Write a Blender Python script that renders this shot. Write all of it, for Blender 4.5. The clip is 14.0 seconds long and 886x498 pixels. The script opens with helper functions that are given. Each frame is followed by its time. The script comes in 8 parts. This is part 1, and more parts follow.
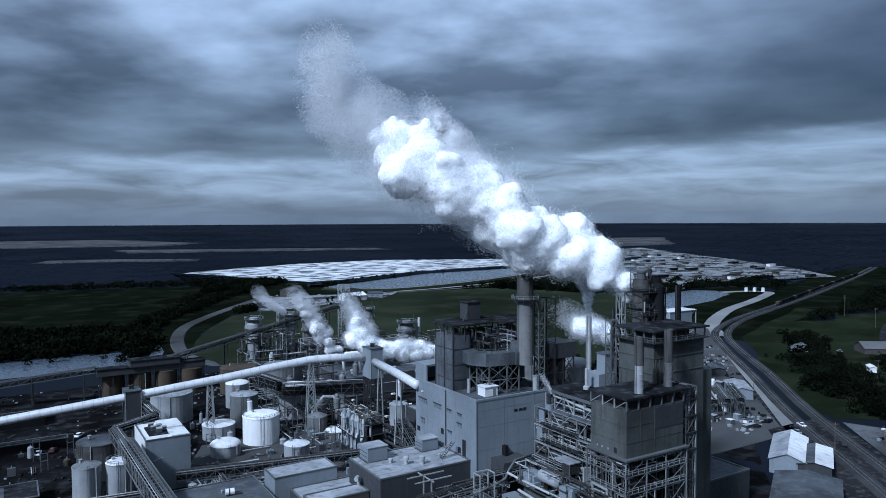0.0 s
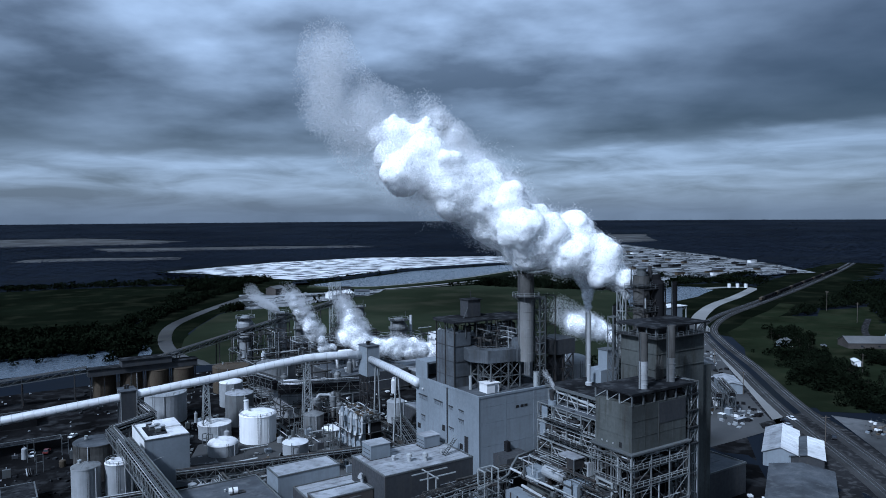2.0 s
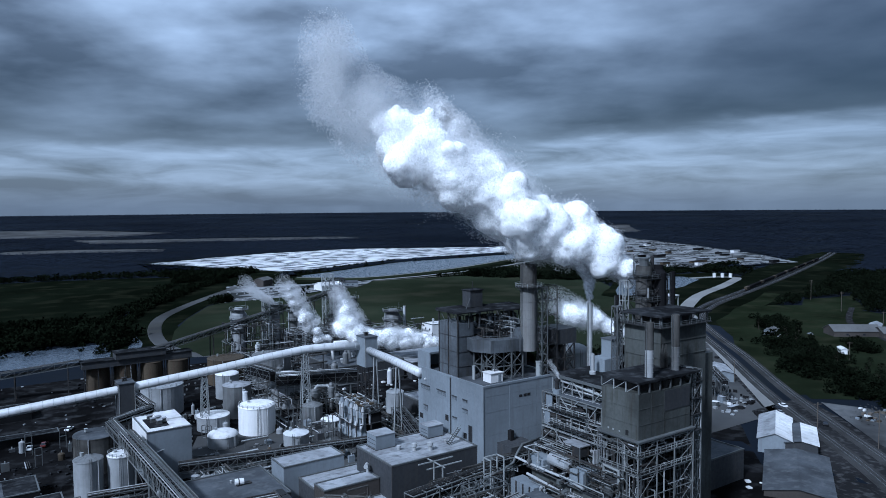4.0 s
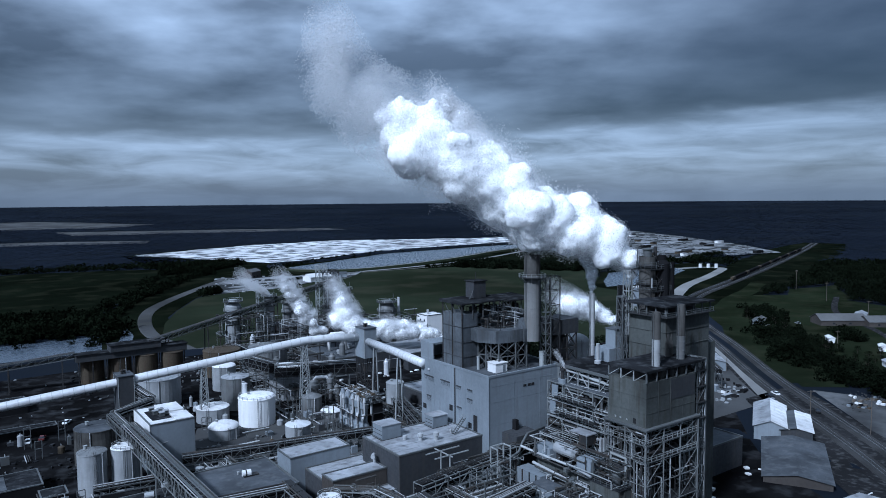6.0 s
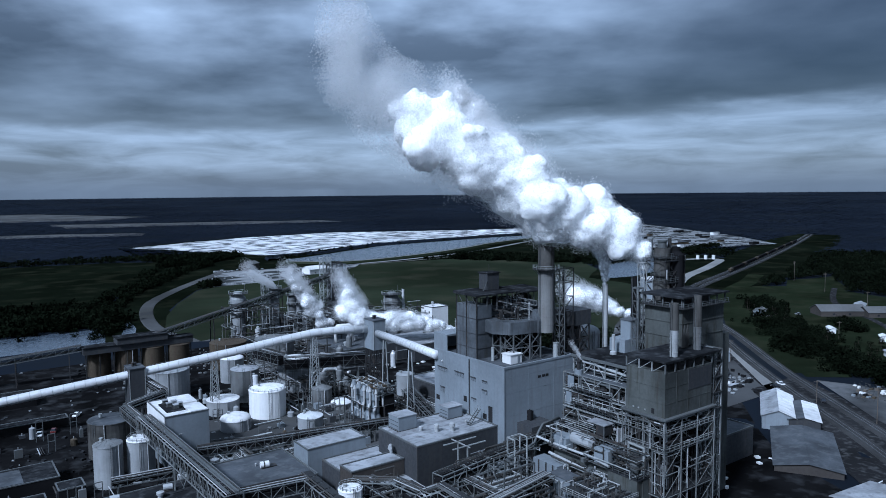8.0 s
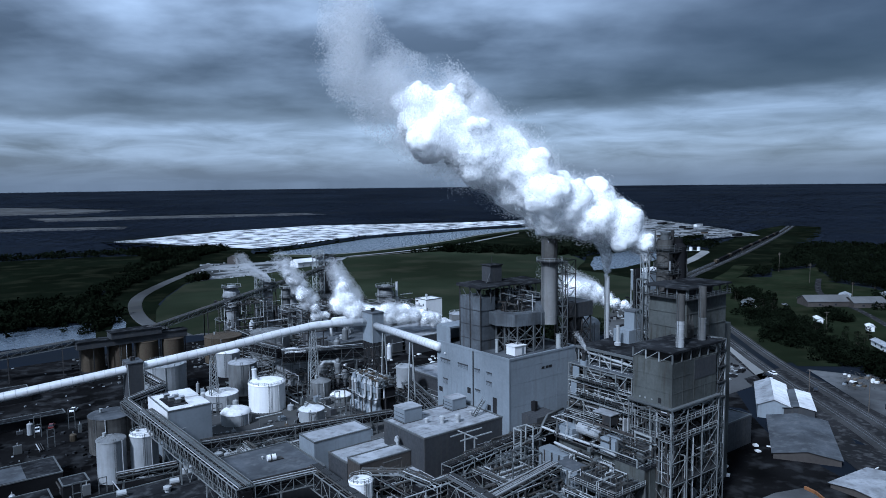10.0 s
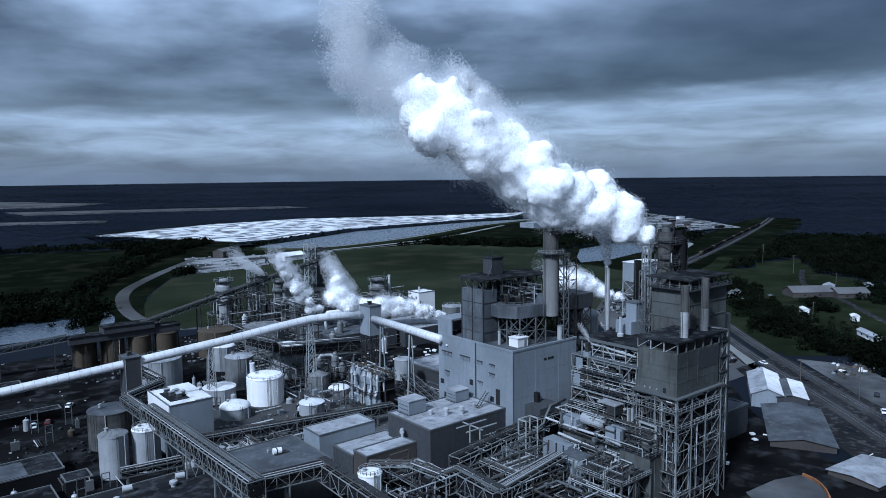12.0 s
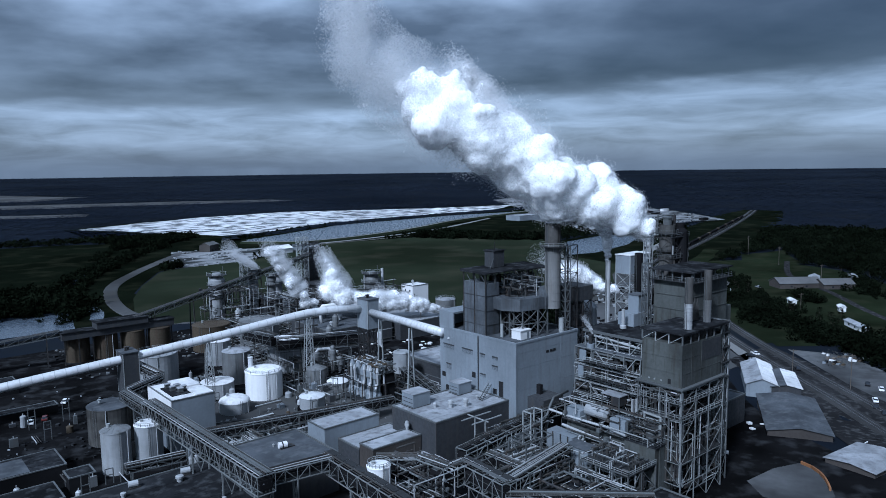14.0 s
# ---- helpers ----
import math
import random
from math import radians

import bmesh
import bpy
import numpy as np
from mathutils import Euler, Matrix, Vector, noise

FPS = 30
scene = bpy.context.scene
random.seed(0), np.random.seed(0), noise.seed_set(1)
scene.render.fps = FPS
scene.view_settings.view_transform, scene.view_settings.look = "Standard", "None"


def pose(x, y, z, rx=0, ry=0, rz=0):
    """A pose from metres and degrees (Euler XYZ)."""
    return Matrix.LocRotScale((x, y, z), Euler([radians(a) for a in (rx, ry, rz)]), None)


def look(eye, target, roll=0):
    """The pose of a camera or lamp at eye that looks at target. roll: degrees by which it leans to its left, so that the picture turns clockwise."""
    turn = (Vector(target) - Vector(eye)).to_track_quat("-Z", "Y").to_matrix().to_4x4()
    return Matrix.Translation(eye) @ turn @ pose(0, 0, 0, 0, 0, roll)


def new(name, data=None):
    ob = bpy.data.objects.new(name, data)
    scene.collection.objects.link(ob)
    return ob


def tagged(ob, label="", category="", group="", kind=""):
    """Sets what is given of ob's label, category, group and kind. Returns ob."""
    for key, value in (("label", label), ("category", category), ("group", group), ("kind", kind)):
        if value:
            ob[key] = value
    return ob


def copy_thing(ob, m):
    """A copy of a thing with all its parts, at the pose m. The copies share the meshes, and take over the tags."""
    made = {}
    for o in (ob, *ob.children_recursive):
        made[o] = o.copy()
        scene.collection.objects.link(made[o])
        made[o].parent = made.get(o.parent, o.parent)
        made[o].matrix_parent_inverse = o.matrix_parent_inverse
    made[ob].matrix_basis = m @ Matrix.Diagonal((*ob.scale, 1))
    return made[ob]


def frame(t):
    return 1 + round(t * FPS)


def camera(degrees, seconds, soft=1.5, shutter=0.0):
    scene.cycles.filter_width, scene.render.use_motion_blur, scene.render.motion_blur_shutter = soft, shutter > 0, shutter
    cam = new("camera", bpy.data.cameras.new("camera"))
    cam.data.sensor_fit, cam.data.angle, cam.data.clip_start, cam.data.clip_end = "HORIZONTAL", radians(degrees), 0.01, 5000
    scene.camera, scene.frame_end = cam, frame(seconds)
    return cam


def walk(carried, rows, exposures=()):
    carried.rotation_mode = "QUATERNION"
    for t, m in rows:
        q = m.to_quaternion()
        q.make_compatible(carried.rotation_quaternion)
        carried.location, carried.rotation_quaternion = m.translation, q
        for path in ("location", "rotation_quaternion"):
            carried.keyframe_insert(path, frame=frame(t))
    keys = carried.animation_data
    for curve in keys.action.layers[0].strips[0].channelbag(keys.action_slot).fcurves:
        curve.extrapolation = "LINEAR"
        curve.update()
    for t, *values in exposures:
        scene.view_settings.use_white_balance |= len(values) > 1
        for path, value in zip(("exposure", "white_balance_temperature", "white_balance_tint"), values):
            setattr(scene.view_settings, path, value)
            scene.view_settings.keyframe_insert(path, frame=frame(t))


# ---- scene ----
cam = camera(63.81, 14.0, 0.9)
# seconds, eye x y z in metres, turn in degrees
PATH = [
    (0.0, 2.486, 4.003, 85.887, 87.531, 0.221, -31.556),
    (0.5, 1.200, 4.550, 85.913, 87.516, 0.250, -31.918),
    (1.0, -0.076, 5.104, 85.945, 87.486, 0.282, -32.381),
    (1.5, -1.364, 5.682, 85.978, 87.425, 0.318, -32.797),
    (2.0, -2.690, 6.313, 86.014, 87.321, 0.356, -33.046),
    (2.5, -4.022, 6.959, 86.036, 87.153, 0.390, -33.235),
    (3.0, -5.316, 7.598, 86.050, 86.962, 0.413, -33.541),
    (3.5, -6.609, 8.254, 86.058, 86.768, 0.428, -33.980),
    (6.0, -13.294, 11.815, 86.127, 85.861, 0.481, -35.757),
    (6.5, -14.624, 12.565, 86.151, 85.694, 0.495, -35.985),
    (7.0, -15.961, 13.343, 86.184, 85.540, 0.511, -36.163),
    (7.5, -17.310, 14.142, 86.212, 85.364, 0.525, -36.208),
    (8.0, -18.667, 14.969, 86.240, 85.208, 0.539, -36.305),
    (10.5, -25.331, 19.190, 86.326, 84.448, 0.623, -38.146),
    (11.0, -26.658, 20.044, 86.349, 84.304, 0.641, -38.516),
    (11.5, -27.964, 20.897, 86.376, 84.154, 0.659, -38.887),
    (12.0, -29.242, 21.750, 86.411, 84.009, 0.674, -39.249),
    (12.5, -30.487, 22.607, 86.457, 83.866, 0.684, -39.598),
    (13.0, -31.708, 23.479, 86.510, 83.721, 0.696, -39.953),
    (13.5, -32.891, 24.328, 86.576, 83.586, 0.707, -40.295),
    (14.0, -34.051, 25.159, 86.639, 83.423, 0.718, -40.653),
]
walk(cam, [(t, pose(*row)) for t, *row in PATH], ((0.0, -0.18, 4950.0, 9.5), (7.5, -0.13, 4950.0, 9.5), (11.0, -0.06, 4950.0, 9.5), (14.0, -0.18, 4950.0, 9.5)))

# ---- light ----
SUN_FROM = Vector((-0.90, -0.32, 0.88)).normalized()
sun_data = bpy.data.lights.new("sun", "SUN")
sun_data.energy, sun_data.angle, sun_data.color = 4.9, radians(7), (1.0, 0.985, 0.96)
sun = new("sun", sun_data)
sun.matrix_world = look(Vector((0, 0, 300)) + SUN_FROM * 50, (0, 0, 300))

world = bpy.data.worlds.new("overcast_sky")
scene.world = world
world.use_nodes = True
wn, wl = world.node_tree.nodes, world.node_tree.links
wn.clear()


def wnode(kind, **values):
    n = wn.new(kind)
    for k, v in values.items():
        n.inputs[k].default_value = v
    return n


w_out = wnode("ShaderNodeOutputWorld")
w_bg = wnode("ShaderNodeBackground", Strength=0.75)
sky = wnode("ShaderNodeTexSky")
sky.sky_type, sky.sun_disc = "NISHITA", False
sky.sun_elevation = math.asin(SUN_FROM.z)
sky.sun_rotation = math.atan2(SUN_FROM.x, SUN_FROM.y)
w_co = wnode("ShaderNodeTexCoord")
w_sep = wnode("ShaderNodeSeparateXYZ")
wl.new(w_co.outputs["Generated"], w_sep.inputs[0])


def wmath(op, a, b):
    n = wn.new("ShaderNodeMath")
    n.operation = op
    for i, v in enumerate((a, b)):
        if isinstance(v, (int, float)):
            n.inputs[i].default_value = v
        else:
            wl.new(v, n.inputs[i])
    return n.outputs[0]


# bearings: how far right of the valley's axis, and how far along it, a piece of sky lies
def wdot(v):
    n = wn.new("ShaderNodeVectorMath")
    n.operation = "DOT_PRODUCT"
    n.inputs[1].default_value = v
    wl.new(w_co.outputs["Generated"], n.inputs[0])
    return n.outputs["Value"]


def wstep(value, a, b, lo, hi):
    n = wn.new("ShaderNodeMapRange")
    n.interpolation_type = "SMOOTHSTEP"
    for i, v in enumerate((a, b, lo, hi)):
        n.inputs[i + 1].default_value = v
    wl.new(value, n.inputs[0])
    return n.outputs[0]


def wnoise(x, y, scale, detail, rough, shift=0.0, twist=0.0):
    n = wnode("ShaderNodeTexNoise", Scale=scale, Detail=detail, Roughness=rough, Distortion=twist)
    c = wnode("ShaderNodeCombineXYZ", Z=shift)
    wl.new(x, c.inputs[0])
    wl.new(y, c.inputs[1])
    wl.new(c.outputs[0], n.inputs["Vector"])
    return wmath("SUBTRACT", n.outputs[0], 0.5)


high = wmath("MAXIMUM", w_sep.outputs[2], 0.0)
right = wdot((math.cos(radians(36)), -math.sin(radians(36)), 0))
ahead = wdot((math.sin(radians(36)), math.cos(radians(36)), 0))
# the cloud deck in perspective: a plane far above
flatten = wmath("ADD", high, 0.15)
deck_x, deck_y = wmath("DIVIDE", right, flatten), wmath("DIVIDE", ahead, flatten)
n_large = wnoise(deck_x, deck_y, 0.85, 3.0, 0.45, 4.3)
n_cell = wnoise(deck_x, deck_y, 2.5, 6.0, 0.47, 1.7)
n_wide = wnoise(wmath("MULTIPLY", right, 4.2), wmath("MULTIPLY", high, 20.0), 1.0, 4.0, 0.5, 8.1, 0.5)
n_streak = wnoise(wmath("MULTIPLY", right, 9.0), wmath("MULTIPLY", high, 48.0), 1.0, 6.0, 0.55, 2.9, 0.5)
# the lower edge of the near deck, torn, rising to one side
edge = wmath("ADD", wmath("MULTIPLY", wmath("MAXIMUM", right, 0.0), 0.055), 0.080)
over = wmath("ADD", wmath("SUBTRACT", high, edge), wmath("ADD", wmath("MULTIPLY", n_wide, 0.035), wmath("MULTIPLY", n_cell, 0.035)))
w_ramp = wn.new("ShaderNodeValToRGB")
els = w_ramp.color_ramp.elements
els[0].position, els[0].color = 0.0, (0.15, 0.15, 0.15, 1)
els[1].position, els[1].color = 0.9, (0.66, 0.66, 0.66, 1)
for at, v in ((0.03, 0.15), (0.06, 0.175), (0.09, 0.235), (0.12, 0.34), (0.16, 0.50), (0.22, 0.62), (0.34, 0.64)):
    els.new(at).color = (v, v, v, 1)
wl.new(over, w_ramp.inputs[0])
cells = wmath("MAXIMUM", wmath("ADD", wmath("ADD", wmath("MULTIPLY", n_large, 3.0), wmath("MULTIPLY", n_cell, 2.3)), 1.06), 0.42)
sides = wmath("MULTIPLY", wstep(right, 0.0, 0.44, 1.26, 0.27), wstep(right, -0.58, -0.10, 0.74, 1.05))
deck = wmath("MULTIPLY", wmath("MULTIPLY", w_ramp.outputs[0], cells), sides)
# the pale far layer below it, in thin streaks
low = wmath("MULTIPLY", wstep(high, 0.0, 0.05, 0.30, 0.46), wmath("MAXIMUM", wmath("ADD", wmath("ADD", wmath("MULTIPLY", n_streak, 2.0), wmath("MULTIPLY", n_wide, 1.5)), 1.0), 0.5))
low = wmath("MULTIPLY", low, wmath("MULTIPLY", wstep(right, -0.6, -0.1, 0.78, 1.0), wstep(right, 0.05, 0.5, 1.15, 0.85)))
cover = wstep(over, -0.012, 0.016, 0.0, 1.0)
tone = wmath("ADD", wmath("MULTIPLY", deck, cover), wmath("MULTIPLY", low, wmath("SUBTRACT", 1.0, cover)))
w_tone = wn.new("ShaderNodeVectorMath")
w_tone.operation = "SCALE"
w_tone.inputs[0].default_value = (0.90, 1.0, 1.10)
wl.new(tone, w_tone.inputs["Scale"])
# haze towards the horizon
w_haze = wn.new("ShaderNodeMix")
w_haze.data_type = "RGBA"
wl.new(wstep(w_sep.outputs[2], 0.0, 0.05, 0.65, 0.0), w_haze.inputs[0])
wl.new(w_tone.outputs[0], w_haze.inputs[6])
w_haze.inputs[7].default_value = (0.185, 0.225, 0.28, 1)
# a little of the clear sky above the clouds
w_sum = wn.new("ShaderNodeMix")
w_sum.data_type, w_sum.blend_type = "RGBA", "ADD"
w_sum.inputs[0].default_value = 0.02
wl.new(w_haze.outputs[2], w_sum.inputs[6])
wl.new(sky.outputs[0], w_sum.inputs[7])
wl.new(w_sum.outputs[2], w_bg.inputs[0])
wl.new(w_bg.outputs[0], w_out.inputs[0])

# ---- materials ----
def material(name, colour, rough=0.7, metal=0.0, vary=0.35, big=0.06, fine=1.2, bump=0.15, dirt=None, dirt_amount=0.0, streak=False, island=0.0, tint=None, squash=None, gloss=0.3):
    """A surface with stains at two scales, fine relief and, if wanted, streaks of dirt or rust running down."""
    m = bpy.data.materials.new(name)
    m.use_nodes = True
    n, l = m.node_tree.nodes, m.node_tree.links
    b = n["Principled BSDF"]
    b.inputs["Roughness"].default_value, b.inputs["Metallic"].default_value = rough, metal
    b.inputs["Specular IOR Level"].default_value = gloss
    geo = n.new("ShaderNodeNewGeometry")

    def noise_at(scale, detail=4.0, squash=(1, 1, 1)):
        mp = n.new("ShaderNodeMapping")
        mp.inputs["Scale"].default_value = [scale * s for s in squash]
        l.new(geo.outputs["Position"], mp.inputs[0])
        t = n.new("ShaderNodeTexNoise")
        t.inputs["Scale"].default_value, t.inputs["Detail"].default_value = 1.0, detail
        l.new(mp.outputs[0], t.inputs["Vector"])
        return t.outputs[0]

    def ranged(value, a, c, lo, hi):
        r = n.new("ShaderNodeMapRange")
        for i, v in enumerate((a, c, lo, hi)):
            r.inputs[i + 1].default_value = v
        l.new(value, r.inputs[0])
        return r.outputs[0]

    def mixed(fac, c1, c2, blend="MIX"):
        x = n.new("ShaderNodeMix")
        x.data_type, x.blend_type = "RGBA", blend
        for i, v in ((0, fac), (6, c1), (7, c2)):
            if hasattr(v, "is_linked"):
                l.new(v, x.inputs[i])
            else:
                x.inputs[i].default_value = v if isinstance(v, float) else (*v, 1)
        return x.outputs[2]

    large, small = noise_at(big, 5), noise_at(fine, 6)
    dark = tuple(c * (1 - vary) for c in colour)
    light = tuple(min(1, c * (1 + 0.5 * vary)) for c in (tint or colour))
    col = mixed(ranged(large, 0.32, 0.68, 0.0, 1.0), dark, light)
    col = mixed(ranged(small, 0.30, 0.72, 0.0, 0.45 * vary + 0.05), col, tuple(c * 0.45 for c in colour))
    if dirt:
        d = noise_at(1.0, 6, squash) if squash else noise_at(0.9, 5, (1, 1, 0.10)) if streak else noise_at(fine * 0.35, 6)
        col = mixed(ranged(d, 0.47 if squash else 0.50, 0.56 if squash else 0.72, 0.0, dirt_amount), col, dirt)
    if island:
        rnd = n.new("ShaderNodeNewGeometry").outputs["Random Per Island"]
        col = mixed(ranged(rnd, 0.0, 1.0, 0.0, island), col, tuple(c * 0.35 for c in colour))
    l.new(col, b.inputs["Base Color"])
    l.new(ranged(small, 0.3, 0.7, max(0.05, rough - 0.12), min(1, rough + 0.12)), b.inputs["Roughness"])
    if bump:
        bp = n.new("ShaderNodeBump")
        bp.inputs["Strength"].default_value, bp.inputs["Distance"].default_value = bump, 0.08
        l.new(small, bp.inputs["Height"])
        l.new(bp.outputs[0], b.inputs["Normal"])
    return m


RUST = (0.075, 0.055, 0.040)
M = {
    "clad": material("grey_cladding", (0.185, 0.207, 0.228), 0.55, vary=0.22, big=0.07, dirt=(0.11, 0.115, 0.12), dirt_amount=0.32, streak=True),
    "clad_mid": material("streaked_casing_sheet", (0.085, 0.094, 0.104), 0.6, vary=0.5, big=0.14, dirt=(0.036, 0.034, 0.032), dirt_amount=0.75, streak=True),
    "stain": material("stained_stack_shell", (0.075, 0.073, 0.069), 0.85, vary=0.5, big=0.2, dirt=(0.022, 0.021, 0.019), dirt_amount=0.8, streak=True, gloss=0.0),
    "clad_dark": material("dark_cladding", (0.040, 0.042, 0.046), 0.65, vary=0.25, dirt=(0.06, 0.055, 0.05), dirt_amount=0.5, streak=True),
    "clad_olive": material("weathered_olive_cladding", (0.066, 0.071, 0.067), 0.7, vary=0.5, big=0.10, dirt=(0.028, 0.025, 0.019), dirt_amount=0.8, streak=True),
    "roof_dark": material("tarred_roof", (0.020, 0.021, 0.023), 0.9, vary=0.6, big=0.10, dirt=(0.11, 0.115, 0.12), dirt_amount=0.35, gloss=0.0),
    "roof_grey": material("gravel_roof", (0.072, 0.078, 0.086), 0.9, vary=0.45, big=0.10, dirt=(0.13, 0.135, 0.14), dirt_amount=0.45, gloss=0.0),
    "roof_light": material("pale_membrane_roof", (0.27, 0.28, 0.295), 0.8, vary=0.35, big=0.16, dirt=(0.10, 0.10, 0.105), dirt_amount=0.75),
    "white": material("white_paint", (0.66, 0.66, 0.655), 0.5, vary=0.14, dirt=(0.42, 0.40, 0.37), dirt_amount=0.22, streak=True),
    "white_roof": material("white_roof_paint", (0.66, 0.66, 0.66), 0.6, vary=0.25, dirt=(0.25, 0.24, 0.23), dirt_amount=0.5),
    "tank_grey": material("grey_tank_paint", (0.135, 0.140, 0.142), 0.55, vary=0.4, big=0.15, dirt=(0.06, 0.05, 0.04), dirt_amount=0.4, streak=True),
    "tank_pale": material("pale_tank_paint", (0.27, 0.28, 0.288), 0.55, vary=0.3, big=0.12, dirt=(0.15, 0.135, 0.12), dirt_amount=0.22, streak=True),
    "tank_rust": material("rusty_tank_steel", (0.055, 0.043, 0.028), 0.85, vary=0.4, dirt=(0.05, 0.03, 0.02), dirt_amount=0.6, streak=True),
    "tube": material("pale_galvanised_sheet", (0.54, 0.55, 0.56), 0.45, 0.1, vary=0.14, dirt=(0.28, 0.27, 0.26), dirt_amount=0.4),
    "steel": material("painted_steel", (0.095, 0.102, 0.104), 0.6, 0.1, vary=0.3, dirt=RUST, dirt_amount=0.3),
    "steel_pale": material("pale_steel", (0.30, 0.315, 0.315), 0.55, 0.1, vary=0.3, dirt=RUST, dirt_amount=0.25),
    "steel_mid": material("grey_steel", (0.175, 0.185, 0.184), 0.55, 0.1, vary=0.3, dirt=RUST, dirt_amount=0.25),
    "steel_dark": material("dark_steel", (0.026, 0.026, 0.027), 0.7, 0.1, vary=0.35, dirt=RUST, dirt_amount=0.5),
    "pipe": material("lagged_pipe", (0.40, 0.41, 0.415), 0.45, 0.2, vary=0.25, dirt=RUST, dirt_amount=0.22),
    "pipe_dark": material("bare_pipe", (0.058, 0.057, 0.054), 0.6, 0.3, vary=0.35, dirt=RUST, dirt_amount=0.4),
    "grate": material("deck_grating", (0.028, 0.029, 0.030), 0.8, 0.2, vary=0.4, fine=3.0),
    "concrete": material("stack_concrete", (0.16, 0.16, 0.157), 0.9, vary=0.25, dirt=(0.12, 0.11, 0.10), dirt_amount=0.6, streak=True, gloss=0.0),
    # Near-black for sooty steel, and for shade painted inside steelwork.
    "soot_shade": material("soot_and_shade_black", (0.014, 0.014, 0.015), 0.9, vary=0.4, gloss=0.0),
    # Black of wall openings; also paints the shade within the process structure.
    "dark": material("opening_and_shade_black", (0.012, 0.012, 0.013), 0.9, vary=0.3, bump=0),
    "glass": material("dark_window_glass", (0.02, 0.024, 0.03), 0.15, vary=0.2, bump=0),
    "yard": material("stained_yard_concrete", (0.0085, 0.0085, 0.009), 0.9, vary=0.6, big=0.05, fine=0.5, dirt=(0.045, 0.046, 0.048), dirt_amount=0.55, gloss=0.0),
    "lot": material("pale_gravel_lot", (0.090, 0.092, 0.094), 0.95, vary=0.6, big=0.04, fine=0.35, dirt=(0.035, 0.035, 0.035), dirt_amount=0.8, gloss=0.0),
    "road": material("worn_asphalt", (0.022, 0.022, 0.023), 0.9, vary=0.35, big=0.02, dirt=(0.13, 0.13, 0.13), dirt_amount=0.4, gloss=0.0),
    "road_pale": material("pale_concrete_road", (0.20, 0.20, 0.195), 0.9, vary=0.25, big=0.02, gloss=0.0),
    "dust": material("pale_dusty_ground", (0.075, 0.076, 0.077), 0.95, vary=0.5, big=0.012, fine=0.12, dirt=(0.05, 0.05, 0.045), dirt_amount=0.8, gloss=0.0),
    "far_pale": material("pale_far_yard", (0.21, 0.215, 0.22), 0.9, vary=0.4, big=0.01, fine=0.05, dirt=(0.022, 0.024, 0.024), dirt_amount=0.95, bump=0, squash=(0.022, 0.05, 1), gloss=0.0),
    "grass": material("mown_grass", (0.0205, 0.0262, 0.0160), 0.95, vary=0.5, big=0.006, fine=0.06, dirt=(0.040, 0.039, 0.026), dirt_amount=0.5, gloss=0.0),
    "grass_dark": material("rough_grass", (0.0050, 0.0070, 0.0042), 0.95, vary=0.5, big=0.010, fine=0.10, dirt=(0.022, 0.023, 0.014), dirt_amount=0.45, gloss=0.0),
    # Woodland ground, its base colour lifted and blued to paint in distance haze.
    "forest_floor_hazed": material("hazed_woodland_ground", (0.0125, 0.0160, 0.0225), 1.0, vary=0.4, big=0.0025, fine=0.02, dirt=(0.016, 0.018, 0.018), dirt_amount=0.5, bump=0, gloss=0.0),
    "leaf": material("foliage", (0.0075, 0.0105, 0.0060), 0.9, vary=0.8, big=0.05, fine=0.9, island=0.6, bump=0, gloss=0.0),
    # Far leaves: aerial haze is put into the blue of the base colour.
    "leaf_far_hazed": material("hazed_far_foliage", (0.0165, 0.0215, 0.0335), 1.0, vary=0.45, big=0.0022, fine=0.012, island=0.22, bump=0, gloss=0.0),
    "bark": material("bark", (0.05, 0.042, 0.034), 0.95, gloss=0.0),
    "salt": material("white_settled_sludge", (0.60, 0.61, 0.62), 0.8, vary=0.3, big=0.006, fine=0.03, dirt=(0.07, 0.075, 0.08), dirt_amount=0.95, bump=0, squash=(0.035, 0.062, 1), gloss=0.0),
    "bank": material("bare_bank", (0.10, 0.098, 0.09), 0.95, vary=0.4, big=0.02, gloss=0.0),
    "ballast": material("track_ballast", (0.045, 0.045, 0.045), 0.95, vary=0.4, fine=2.0, gloss=0.0),
    "rail": material("rail_steel", (0.30, 0.30, 0.31), 0.35, 0.8, vary=0.2),
    "lawn": material("rough_lawn", (0.013, 0.0175, 0.0095), 0.95, vary=0.5, big=0.02, fine=0.15, dirt=(0.03, 0.03, 0.018), dirt_amount=0.5, gloss=0.0),
    "timber": material("pole_timber", (0.10, 0.085, 0.07), 0.9),
    "shingle": material("grey_roof_shingle", (0.10, 0.10, 0.10), 0.9, vary=0.3),
    "brown": material("brown_metal_wall", (0.055, 0.048, 0.043), 0.7),
    "car_white": material("white_car_paint", (0.78, 0.78, 0.78), 0.25, vary=0.05, bump=0),
    "car_black": material("black_car_paint", (0.015, 0.015, 0.017), 0.2, vary=0.1, bump=0),
    "car_red": material("dark_red_car_paint", (0.10, 0.02, 0.018), 0.25, vary=0.1, bump=0),
    "car_silver": material("silver_car_paint", (0.42, 0.43, 0.45), 0.25, 0.4, vary=0.05, bump=0),
    "rubber": material("tyre_rubber", (0.02, 0.02, 0.02), 0.9),
    "orange": material("faded_orange_paint", (0.22, 0.10, 0.04), 0.7, vary=0.4),
}
